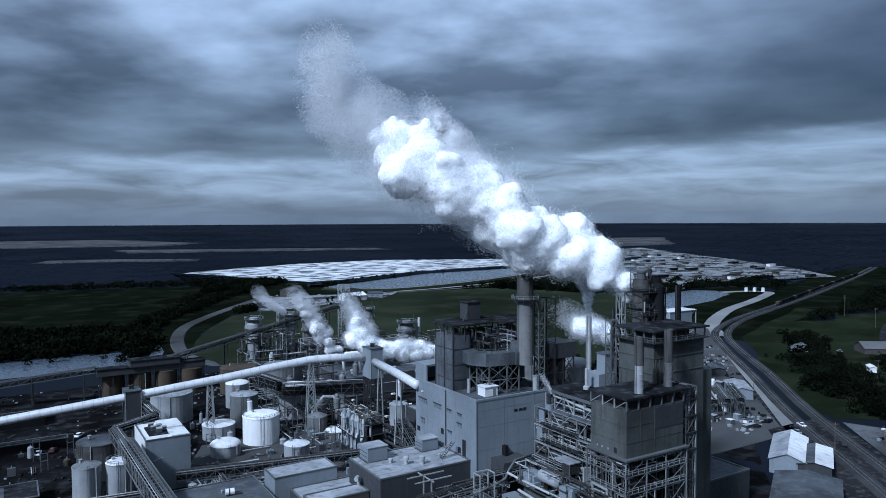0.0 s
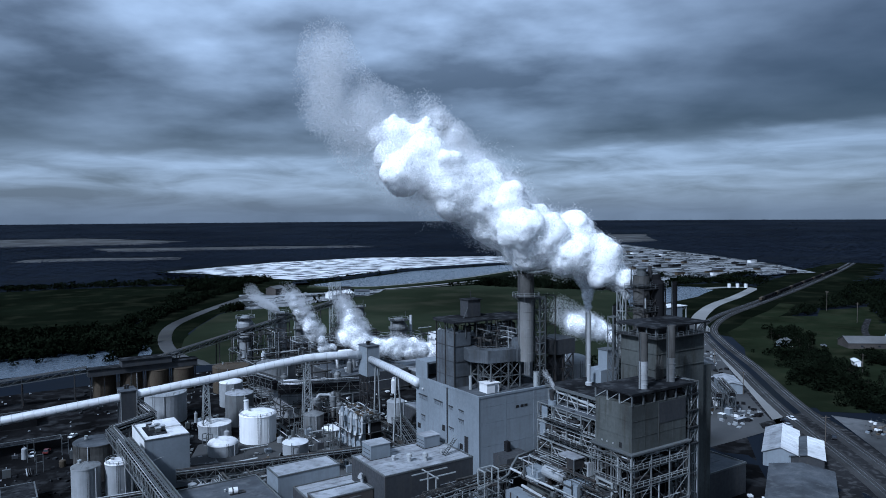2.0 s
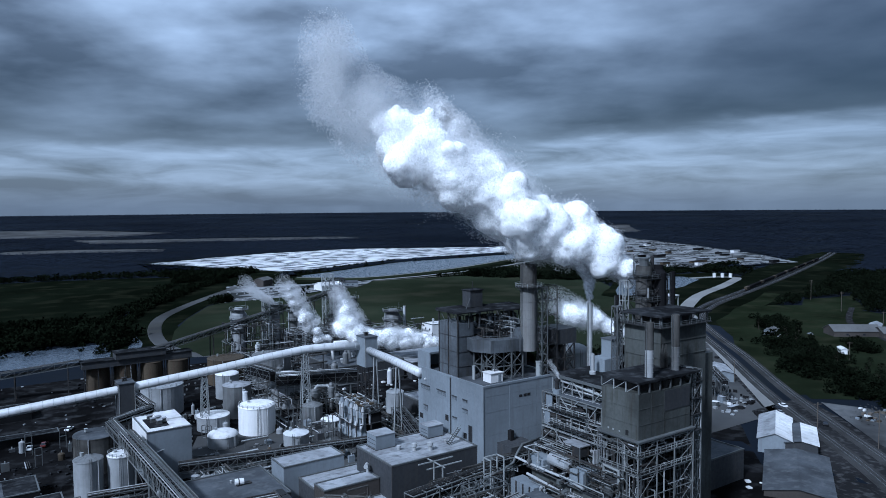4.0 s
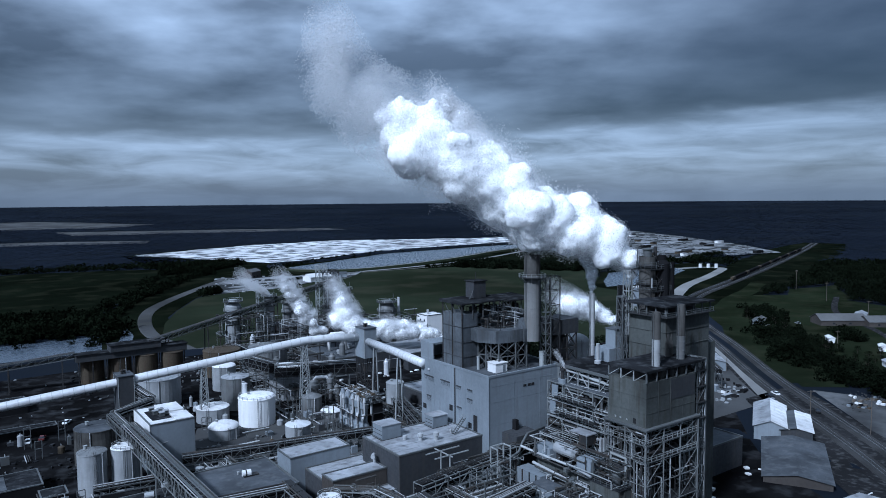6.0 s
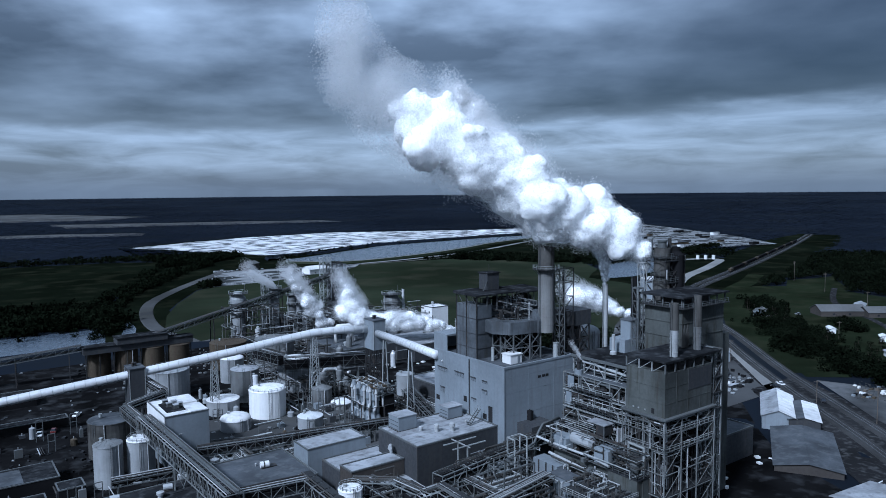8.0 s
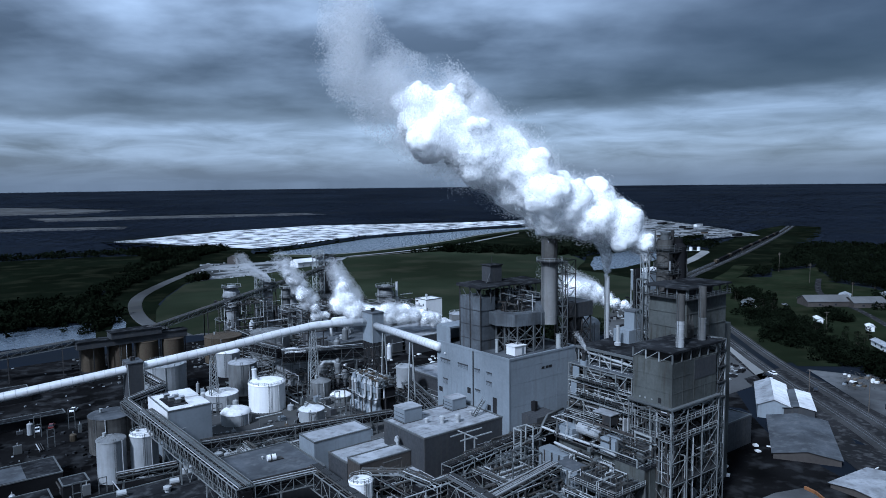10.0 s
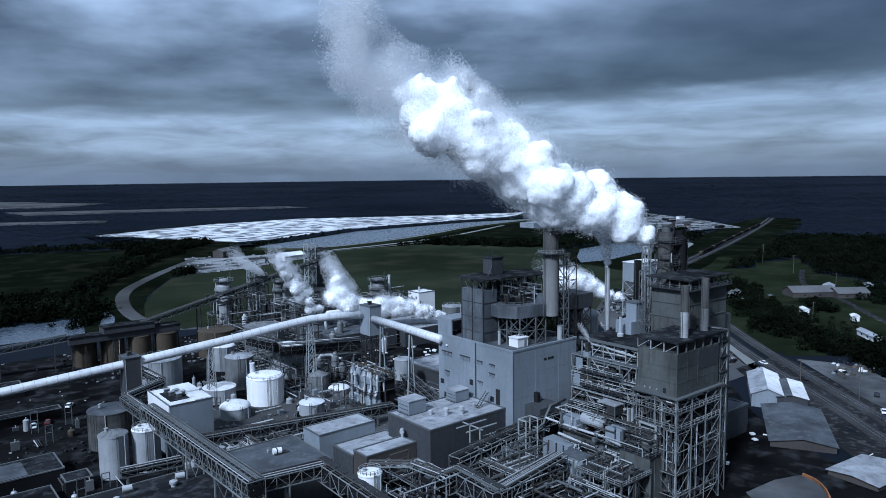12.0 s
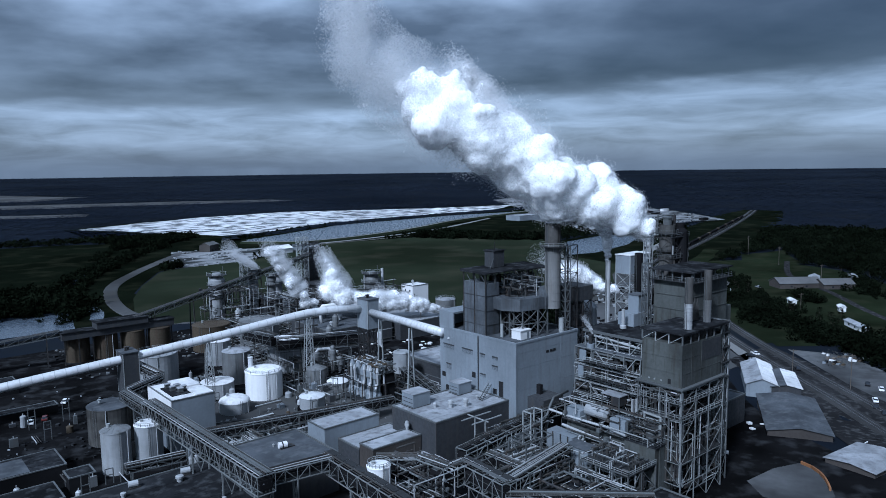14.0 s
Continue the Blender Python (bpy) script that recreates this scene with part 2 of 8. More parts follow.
# Water base colour is lifted to paint in part of the sky's reflection.
water = material("sky_paled_pond_water", (0.06, 0.075, 0.095), 0.25, vary=0.25, big=0.01, fine=0.35, bump=0.04)
water.node_tree.nodes["Principled BSDF"].inputs["Specular IOR Level"].default_value = 0.5
M["water"] = water


def steam_material():
    """Dense steam: light wanders some metres inside before it leaves."""
    m = bpy.data.materials.new("white_steam")
    m.use_nodes = True
    b = m.node_tree.nodes["Principled BSDF"]
    b.inputs["Base Color"].default_value = (0.82, 0.825, 0.83, 1)
    b.inputs["Roughness"].default_value, b.inputs["Specular IOR Level"].default_value = 1.0, 0.0
    b.inputs["Subsurface Weight"].default_value, b.inputs["Subsurface Scale"].default_value = 1.0, 6.5
    b.inputs["Subsurface Radius"].default_value = (1.0, 1.0, 1.0)
    return m


def droplet_material():
    """Fine drifting droplets: each fleck is a third cover, and scatters light to both sides."""
    m = bpy.data.materials.new("steam_droplets")
    m.use_nodes = True
    n, l = m.node_tree.nodes, m.node_tree.links
    n.remove(n["Principled BSDF"])
    d, t, x = n.new("ShaderNodeBsdfDiffuse"), n.new("ShaderNodeBsdfTranslucent"), n.new("ShaderNodeMixShader")
    clear, y = n.new("ShaderNodeBsdfTransparent"), n.new("ShaderNodeMixShader")
    d.inputs[0].default_value = t.inputs[0].default_value = (0.86, 0.865, 0.87, 1)
    x.inputs[0].default_value, y.inputs[0].default_value = 0.5, 0.32
    l.new(d.outputs[0], x.inputs[1])
    l.new(t.outputs[0], x.inputs[2])
    l.new(clear.outputs[0], y.inputs[1])
    l.new(x.outputs[0], y.inputs[2])
    l.new(y.outputs[0], n["Material Output"].inputs[0])
    return m


M["steam"], M["droplets"] = steam_material(), droplet_material()

# ---- building tools ----
def offset_of(parent):
    while parent.parent:
        parent = parent.parent
    return parent.location.copy()


def thing(name, at, label, category, group="", kind=""):
    e = new(name)
    e.location = at
    e.empty_display_size = 0.5
    return tagged(e, label, category, group, kind)


def link_mesh(name, bm, mat, smooth=False):
    me = bpy.data.meshes.new(name)
    bm.to_mesh(me)
    bm.free()
    for m in (mat if isinstance(mat, (list, tuple)) else (mat,)):
        me.materials.append(m)
    if smooth:
        me.polygons.foreach_set("use_smooth", [True] * len(me.polygons))
    return me


def part(name, bm, mat, parent, label="", smooth=False):
    """Links a bmesh, given in world places, as one mesh object under a thing or a part."""
    off = offset_of(parent)
    bmesh.ops.translate(bm, verts=bm.verts, vec=-off)
    ob = new(name, link_mesh(name, bm, mat, smooth))
    ob.parent = parent
    return tagged(ob, label)


def solid(name, bm, mat, label, category="", group="", kind="", smooth=False):
    ob = new(name, link_mesh(name, bm, mat, smooth))
    return tagged(ob, label, category, group, kind)


def box(bm, x0, x1, y0, y1, z0, z1, m=0):
    v = [bm.verts.new(p) for p in ((x0, y0, z0), (x1, y0, z0), (x1, y1, z0), (x0, y1, z0), (x0, y0, z1), (x1, y0, z1), (x1, y1, z1), (x0, y1, z1))]
    for q in ((3, 2, 1, 0), (4, 5, 6, 7), (0, 1, 5, 4), (1, 2, 6, 5), (2, 3, 7, 6), (3, 0, 4, 7)):
        bm.faces.new([v[i] for i in q]).material_index = m
    return bm


def boxed(*args):
    return box(bmesh.new(), *args)


def prism(bm, outline, z0, z1, m=0):
    """An upright solid on an outline that runs anticlockwise."""
    a = [bm.verts.new((x, y, z0)) for x, y in outline]
    b = [bm.verts.new((x, y, z1)) for x, y in outline]
    k = len(a)
    bm.faces.new(a[::-1]).material_index = m
    bm.faces.new(b).material_index = m
    for i in range(k):
        bm.faces.new((a[i], a[(i + 1) % k], b[(i + 1) % k], b[i])).material_index = m
    return bm


def lathe(bm, cx, cy, profile, seg=24):
    """A round body about an upright axis: profile is (radius, height), from bottom to top, closed at both ends."""
    rings = []
    for r, z in profile:
        if r < 1e-4:
            rings.append([bm.verts.new((cx, cy, z))])
        else:
            rings.append([bm.verts.new((cx + r * math.cos(2 * math.pi * i / seg), cy + r * math.sin(2 * math.pi * i / seg), z)) for i in range(seg)])
    for a, b in zip(rings, rings[1:]):
        for i in range(seg):
            j = (i + 1) % seg
            if len(a) == 1 and len(b) == 1:
                continue
            if len(a) == 1:
                bm.faces.new((a[0], b[j], b[i]))
            elif len(b) == 1:
                bm.faces.new((a[i], a[j], b[0]))
            else:
                bm.faces.new((a[i], a[j], b[j], b[i]))
    if len(rings[0]) > 1:
        bm.faces.new(rings[0][::-1])
    if len(rings[-1]) > 1:
        bm.faces.new(rings[-1])
    return bm


def sweep(bm, pts, r, seg=10):
    """A round pipe along a line of places, with mitred bends."""
    pts = [Vector(p) for p in pts]
    rings = []
    for i, p in enumerate(pts):
        d0 = (p - pts[i - 1]).normalized() if i else (pts[1] - p).normalized()
        d1 = (pts[i + 1] - p).normalized() if i < len(pts) - 1 else d0
        d = (d0 + d1).normalized()
        side = d.cross(Vector((0, 0, 1)))
        side = side.normalized() if side.length > 0.05 else Vector((1, 0, 0))
        up_ = side.cross(d).normalized()
        k = 1 / max(0.5, d.dot(d1))
        rr = r[i] if isinstance(r, (list, tuple)) else r
        rings.append([bm.verts.new(p + rr * (math.cos(2 * math.pi * j / seg) * side + math.sin(2 * math.pi * j / seg) * up_ * (k if abs(d.z) > 0.2 else 1))) for j in range(seg)])
    for a, b in zip(rings, rings[1:]):
        for j in range(seg):
            bm.faces.new((a[j], a[(j + 1) % seg], b[(j + 1) % seg], b[j]))
    bm.faces.new(rings[0][::-1])
    bm.faces.new(rings[-1])
    bmesh.ops.recalc_face_normals(bm, faces=bm.faces)
    return bm


UNIT = {}


def unit_mesh(mat, round_):
    key = (mat.name, round_)
    if key not in UNIT:
        bm = bmesh.new()
        if round_:
            lathe(bm, 0, 0, [(0.5, 0), (0.5, 1)], 10)
        else:
            box(bm, -0.5, 0.5, -0.5, 0.5, 0, 1)
        UNIT[key] = link_mesh("pipe" if round_ else "bar", bm, mat)
    return UNIT[key]


def member(parent, name, a, b, w, mat, d=None, round_=False):
    """One straight bar or pipe from a to b, an object of its own on a shared mesh."""
    a, b = Vector(a), Vector(b)
    ob = new(name, unit_mesh(mat, round_))
    way = b - a
    q = way.to_track_quat("Z", "Y")
    ob.parent = parent
    ob.matrix_basis = Matrix.Translation(a - offset_of(parent)) @ q.to_matrix().to_4x4() @ Matrix.Diagonal((w, d or w, way.length, 1))
    return ob


def bar(bm, a, b, w):
    """A square bar from a to b added to a mesh."""
    a, b = Vector(a), Vector(b)
    d = (b - a).normalized()
    u = d.cross(Vector((0, 0, 1)) if abs(d.z) < 0.9 else Vector((1, 0, 0))).normalized() * w / 2
    v = d.cross(u).normalized() * w / 2
    q = [bm.verts.new(p + i * u + j * v) for p in (a, b) for i, j in ((-1, -1), (1, -1), (1, 1), (-1, 1))]
    for f in ((3, 2, 1, 0), (4, 5, 6, 7), (0, 1, 5, 4), (1, 2, 6, 5), (2, 3, 7, 6), (3, 0, 4, 7)):
        bm.faces.new([q[i] for i in f])


def handrail(parent, pts, mat, h=1.1, gap=2.0, closed=False):
    pts = [Vector(p) for p in pts]
    if closed:
        pts.append(pts[0])
    bm = bmesh.new()
    for a, b in zip(pts, pts[1:]):
        k = max(1, round((b - a).length / gap))
        for i in range(k + 1):
            p = a.lerp(b, i / k)
            bar(bm, p, p + Vector((0, 0, h)), 0.09)
        for z in (h, h * 0.55):
            bar(bm, a + Vector((0, 0, z)), b + Vector((0, 0, z)), 0.08)
    part("handrail", bm, mat, parent)


def pipework(parent, x0, x1, y0, y1, z0, z1, n, seed, mats, big=0.5, boxes=0.15, label=""):
    """A tangle of small pipes with elbows, valves, ducts and trays inside a bay, a mesh for each finish."""
    rng = random.Random(seed)
    made = {m: bmesh.new() for m in mats}
    for i in range(n):
        which = rng.choice(mats)
        bm = made[which]
        p = Vector((rng.uniform(x0, x1), rng.uniform(y0, y1), rng.uniform(z0, z1)))
        if rng.random() < boxes and which not in ("pipe", "steel_pale"):
            w = [rng.uniform(0.5, 2.2) for _ in range(3)]
            box(bm, p.x, min(x1, p.x + w[0]), p.y, min(y1, p.y + w[1]), p.z, min(z1 + 0.3, p.z + w[2]))
            continue
        r = rng.choice((0.08, 0.10, 0.13, 0.16) if which in ("pipe", "steel_pale") else (0.10, 0.13, 0.18, 0.25, 0.5 * big))
        line, ax = [p], rng.randrange(3)
        for _ in range(rng.randint(1, 4)):
            q = line[-1].copy()
            lo, hi = ((x0, x1), (y0, y1), (z0, z1))[ax]
            q[ax] = min(hi, max(lo, q[ax] + rng.choice((-1, 1)) * rng.uniform(0.2, 0.75) * (hi - lo)))
            if (q - line[-1]).length > 0.5:
                line.append(q)
            ax = (ax + rng.choice((1, 2))) % 3
        if len(line) > 1:
            for a, b in zip(line, line[1:]):
                sweep(bm, [a, b], r, 7)
                if rng.random() < 0.4:
                    m_ = a.lerp(b, rng.uniform(0.2, 0.8))
                    box(bm, m_.x - 1.6 * r, m_.x + 1.6 * r, m_.y - 1.6 * r, m_.y + 1.6 * r, m_.z - 1.6 * r, m_.z + 1.6 * r)
    for m, bm in made.items():
        if len(bm.faces):
            if parent:
                tagged(part("pipework", bm, M[m], parent), kind="stuff")
            else:
                solid("pipework", bm, M[m], label, "pipes", kind="stuff")
        else:
            bm.free()


def steel_frame(parent, xs, ys, zs, w, mat, brace="x", inner=True, beam=None, only=None):
    """Posts on a grid, beams at every level and braces in the outer bays."""
    beam = beam or w * 0.8
    for x in xs:
        for y in ys:
            if inner or x in (xs[0], xs[-1]) or y in (ys[0], ys[-1]):
                member(parent, "post", (x, y, zs[0]), (x, y, zs[-1]), w, mat)
    for z in zs[1:]:
        for y in (ys if inner else (ys[0], ys[-1])):
            member(parent, "beam", (xs[0], y, z), (xs[-1], y, z), beam, mat)
        for x in (xs if inner else (xs[0], xs[-1])):
            member(parent, "beam", (x, ys[0], z), (x, ys[-1], z), beam, mat)
    k = 0
    for z0, z1 in zip(zs, zs[1:]):
        for y in (ys[0], ys[-1]):
            for a, b in zip(xs, xs[1:]):
                k += 1
                if brace == "x":
                    member(parent, "brace", (a, y, z0), (b, y, z1), beam * 0.6, mat)
                    member(parent, "brace", (b, y, z0), (a, y, z1), beam * 0.6, mat)
                elif brace == "z" and (brace == "z"):
                    member(parent, "brace", (a, y, z0) if k % 2 else (b, y, z0), (b, y, z1) if k % 2 else (a, y, z1), beam * 0.6, mat)
        for x in (xs[0], xs[-1]):
            for a, b in zip(ys, ys[1:]):
                k += 1
                if brace == "x":
                    member(parent, "brace", (x, a, z0), (x, b, z1), beam * 0.6, mat)
                    member(parent, "brace", (x, b, z0), (x, a, z1), beam * 0.6, mat)
                elif brace == "z":
                    member(parent, "brace", (x, a, z0) if k % 2 else (x, b, z0), (x, b, z1) if k % 2 else (x, a, z1), beam * 0.6, mat)


PAD = 3.0


def smooth01(v):
    v = min(1.0, max(0.0, v))
    return v * v * (3 - 2 * v)


def ground_z(x, y):
    """The mill stands on a low pad; far off the wooded land rises gently."""
    dx = max(-160 - x, 0, x - 190)
    dy = max(20 - y, 0, y - 395)
    pad = PAD * (1 - smooth01(math.hypot(dx, dy) / 30))
    r = math.hypot(x, y)
    return pad + 50 * smooth01((r - 1500) / 3600)

# ---- ground ----
def ground_sheet():
    radii = [0, 25, 50] + list(range(80, 700, 20)) + list(range(700, 1600, 60)) + list(range(1600, 4881, 160))
    seg, bm, rings = 144, bmesh.new(), []
    for r in radii[1:]:
        rings.append([bm.verts.new((r * math.cos(2 * math.pi * i / seg), r * math.sin(2 * math.pi * i / seg), 0)) for i in range(seg)])
    c = bm.verts.new((0, 0, 0))
    for i in range(seg):
        bm.faces.new((c, rings[0][i], rings[0][(i + 1) % seg]))
    for a, b in zip(rings, rings[1:]):
        for i in range(seg):
            bm.faces.new((a[i], b[i], b[(i + 1) % seg], a[(i + 1) % seg]))
    for v in bm.verts:
        v.co.z = ground_z(v.co.x, v.co.y)
    return solid("ground", bm, M["forest_floor_hazed"], "dark woodland ground running to the horizon", "ground", kind="structure", smooth=True)


ground_sheet()


def ragged(outline, step, wobble):
    """The outline with its long edges cut up and made uneven."""
    out = []
    for (x0, y0), (x1, y1) in zip(outline, outline[1:] + outline[:1]):
        k = max(1, int(math.hypot(x1 - x0, y1 - y0) / step))
        for i in range(k):
            x, y = x0 + (x1 - x0) * i / k, y0 + (y1 - y0) * i / k
            n = noise.noise_vector((x * 0.02, y * 0.02, 3.7))
            m = noise.noise_vector((x * 0.11, y * 0.11, 9.1))
            out.append((x + wobble * (n.x + 0.4 * m.x), y + wobble * (n.y + 0.4 * m.y)))
    return out


def patch(name, outline, lift, mat, label, category, step=30, wobble=6.0, flat=None, grain=0):
    pts = ragged(outline, step, wobble)
    bm = bmesh.new()
    f = bm.faces.new([bm.verts.new((x, y, 0)) for x, y in pts])
    bmesh.ops.triangulate(bm, faces=[f])
    for _ in range(4 if grain else 0):
        long_ = [e for e in bm.edges if e.calc_length() > grain]
        if long_:
            bmesh.ops.subdivide_edges(bm, edges=long_, cuts=1)
            bmesh.ops.triangulate(bm, faces=bm.faces)
    for f in bm.faces:
        f.normal_update()
    if sum(f.normal.z * f.calc_area() for f in bm.faces) < 0:
        bmesh.ops.reverse_faces(bm, faces=bm.faces)
    for v in bm.verts:
        v.co.z = (ground_z(v.co.x, v.co.y) if flat is None else flat) + lift
    return solid(name, bm, mat, label, category, kind="structure")


def strip(name, line, width, lift, mat, label, category, thick=0.0, step=12):
    """A road, bank or track bed along a line, following the ground, with a real edge."""
    pts = [Vector((x, y)) for x, y in line]
    fine = []
    for i in range(len(pts) - 1):
        p0, p1, p2, p3 = pts[max(0, i - 1)], pts[i], pts[i + 1], pts[min(len(pts) - 1, i + 2)]
        k = max(2, int((p2 - p1).length / step))
        for j in range(k):
            t = j / k
            fine.append(0.5 * ((2 * p1) + (p2 - p0) * t + (2 * p0 - 5 * p1 + 4 * p2 - p3) * t * t + (3 * p1 - p0 - 3 * p2 + p3) * t ** 3))
    fine.append(pts[-1])
    bm, rows = bmesh.new(), []
    for i, p in enumerate(fine):
        d = (fine[min(i + 1, len(fine) - 1)] - fine[max(i - 1, 0)]).normalized()
        side = Vector((-d.y, d.x))
        row = []
        for s, dz in ((1.25, -thick - 0.3), (1.0, 0), (-1.0, 0), (-1.25, -thick - 0.3)):
            q = p + side * s * width / 2
            row.append(bm.verts.new((q.x, q.y, ground_z(p.x, p.y) + lift + thick + dz)))
        rows.append(row)
    for a, b in zip(rows, rows[1:]):
        for i in range(3):
            bm.faces.new((a[i], a[i + 1], b[i + 1], b[i]))
    bmesh.ops.recalc_face_normals(bm, faces=bm.faces)
    if sum(f.normal.z for f in bm.faces) < 0:
        bmesh.ops.reverse_faces(bm, faces=bm.faces)
    return solid(name, bm, mat, label, category, kind="structure")


OPEN = {
    "mill": [(-170, -60), (330, -60), (330, 180), (190, 160), (250, 330), (200, 410), (110, 430), (96, 460), (-10, 450), (-170, 440)],
    "field": [(100, 425), (190, 395), (250, 320), (330, 260), (430, 350), (485, 385), (520, 470), (600, 585), (520, 715), (400, 738), (330, 690), (250, 655), (212, 690), (172, 636), (138, 578), (116, 525), (103, 470)],
    "left_field": [(-120, 640), (20, 600), (70, 586), (86, 600), (104, 645), (140, 706), (190, 780), (236, 850), (250, 905), (160, 960), (-5, 985), (-130, 960)],
    "river": [(-80, 500), (34, 506), (73, 502), (90, 488), (76, 452), (27, 452), (-80, 445)],
    "lagoon": [(243, 1186), (300, 1040), (352, 925), (400, 912), (480, 945), (640, 1000), (790, 1035), (985, 1050), (1130, 1130), (900, 1200), (653, 1330), (480, 1300), (355, 1255)],
    "pond": [(338, 812), (392, 772), (500, 792), (613, 838), (711, 886), (850, 928), (985, 962), (800, 985), (558, 958), (420, 885), (350, 848)],
    "pond_two": [(506, 467), (537, 458), (620, 480), (694, 512), (705, 545), (690, 562), (600, 548), (540, 500)],
    "works": [(235, 790), (330, 745), (395, 742), (345, 692), (316, 688), (250, 655), (190, 650), (205, 710)],
    "yard": [(690, 575), (777, 625), (900, 600), (1016, 575), (1120, 700), (1255, 910), (1500, 1400), (1250, 1330), (1020, 1000), (820, 800)],
    "pond_side": [(480, 372), (560, 415), (640, 440), (744, 480), (790, 560), (700, 575), (600, 560), (500, 480)],
    "lot": [(146, 60), (200, 100), (305, 168), (345, 150), (372, 110), (330, 60), (240, -20), (150, -20)],
    "houses": [(300, 180), (330, 215), (380, 265), (470, 330), (560, 350), (600, 320), (575, 245), (510, 180), (440, 130), (390, 110), (345, 150)],
    "rail_side": [(220, 130), (300, 260), (400, 350), (480, 400), (620, 440), (640, 400), (520, 350), (445, 300), (385, 240), (325, 170), (270, 110)],
    "clearing": [(500, 300), (620, 350), (680, 340), (600, 290)],
    "far_one": [(250, 1900), (620, 1800), (900, 1720), (900, 1830), (600, 1960), (250, 2100)],
    "far_two": [(-120, 2300), (420, 2250), (560, 2380), (300, 2750), (-200, 2800)],
    "far_three": [(40, 1600), (190, 1560), (330, 1500), (350, 1590), (200, 1680), (60, 1700)],
    "far_four": [(1500, 1480), (1700, 1450), (2050, 1800), (1900, 1900), (1640, 1700)],
    "lowland": [(200, 700), (245, 655), (330, 690), (400, 735), (520, 720), (610, 600), (700, 640), (800, 760), (1020, 960), (1200, 1090), (1150, 1160), (900, 1205), (660, 1335), (470, 1310), (350, 1262), (225, 1195), (290, 1010), (325, 930), (240, 850)],
    "road_corridor": [(60, 440), (120, 420), (120, 520), (138, 580), (172, 640), (215, 700), (262, 780), (250, 860), (205, 800), (150, 712), (108, 640), (86, 585), (78, 520)],
    "rail_cut": [(440, 300), (560, 345), (640, 362), (1060, 510), (1270, 600), (1260, 670), (1050, 620), (620, 450), (430, 360)],
}
patch("lowland", OPEN["lowland"], 0.02, M["grass_dark"], "rough dark grassland round the lagoons", "field")
patch("rail_verge", OPEN["rail_cut"], 0.055, M["grass_dark"], "rough dark verge beside the railway", "field")
patch("field", OPEN["field"], 0.10, M["grass"], "wide mown green field beyond the mill", "field")
patch("left_field", OPEN["left_field"], 0.085, M["grass_dark"], "dark green meadow edged with trees", "field")
patch("river", OPEN["river"], 0.05, M["water"], "still grey river reach reflecting the sky", "water", wobble=4)
patch("salt_lagoon", OPEN["lagoon"], 0.08, M["salt"], "white crusted settling lagoon with dark streaks", "lagoon", wobble=10)
patch("pond", OPEN["pond"], 0.08, M["water"], "long blue-grey settling pond between dikes", "water", wobble=4)
patch("pond_shore", OPEN["pond_side"], 0.14, M["grass_dark"], "grassy bank sloping to a small pond", "bank")
patch("pond_small", OPEN["pond_two"], 0.19, M["water"], "smaller grey-blue pond beside the railway", "water", wobble=4)
patch("settlement_ground", OPEN["works"], 0.17, M["far_pale"], "pale dusty works yard beside the pond", "yard")
patch("storage_yard", OPEN["yard"], 0.07, M["far_pale"], "wide pale storage yard far behind the pond", "yard")
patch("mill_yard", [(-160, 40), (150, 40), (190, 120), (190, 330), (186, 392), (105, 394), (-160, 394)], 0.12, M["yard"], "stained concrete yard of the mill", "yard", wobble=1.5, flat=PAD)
patch("tank_yard", [(58, 206), (112, 200), (128, 250), (104, 268), (62, 268), (46, 236)], 0.20, M["dust"], "dusty pale concrete between tanks and racks", "yard", step=8, wobble=4, flat=PAD)
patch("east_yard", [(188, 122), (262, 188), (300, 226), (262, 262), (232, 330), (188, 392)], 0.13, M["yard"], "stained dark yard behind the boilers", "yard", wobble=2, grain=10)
patch("parking_lot", [(232, 88), (262, 128), (298, 167), (305, 151), (298, 134), (287, 118), (276, 84), (262, 50), (246, 50)], 0.24, M["lot"], "pale gravel parking lot beside the tracks", "parking lot", wobble=3, grain=12)
patch("rail_yard", [(120, 20), (160, 70), (205, 118), (262, 178), (300, 176), (262, 128), (236, 92), (270, 50), (240, -20), (120, -20)], 0.20, M["road"], "dark worn asphalt and cinders round the tracks", "yard", wobble=3, grain=12)
patch("turning_circle", [(166.0, 105.4), (164.6, 101.4), (160.6, 97.6), (156.4, 94.6), (150.0, 91.0), (140.0, 94.0), (137.0, 103.0), (143.0, 110.0), (156.0, 109.0)], 0.28, M["lot"], "pale gravel turning circle", "yard", wobble=1)
patch("house_lawn", OPEN["houses"], 0.07, M["lawn"], "dark lawns round scattered houses", "lawn")
patch("clearing", OPEN["clearing"], 0.095, M["lawn"], "narrow grassy clearing among dark woods", "field")
for i, key in enumerate(("far_one", "far_two", "far_three", "far_four")):
    patch("far_field", OPEN[key], 0.4, M["dust"], "pale marshy field far out among the woods", "field", step=60, wobble=25)
patch("rail_grass", [(300, 172), (352, 226), (402, 278), (450, 322), (520, 352), (640, 400), (640, 385), (520, 335), (450, 290), (395, 235), (345, 180), (318, 160)], 0.11, M["lawn"], "strip of rough grass between railway and trees", "verge", grain=14)
patch("plant_apron", [(262, 170), (318, 224), (400, 305), (462, 362), (448, 372), (400, 345), (360, 325), (300, 285), (240, 215), (215, 170)], 0.17, M["dust"], "pale bare ground beside the railway", "yard", wobble=3, grain=14)

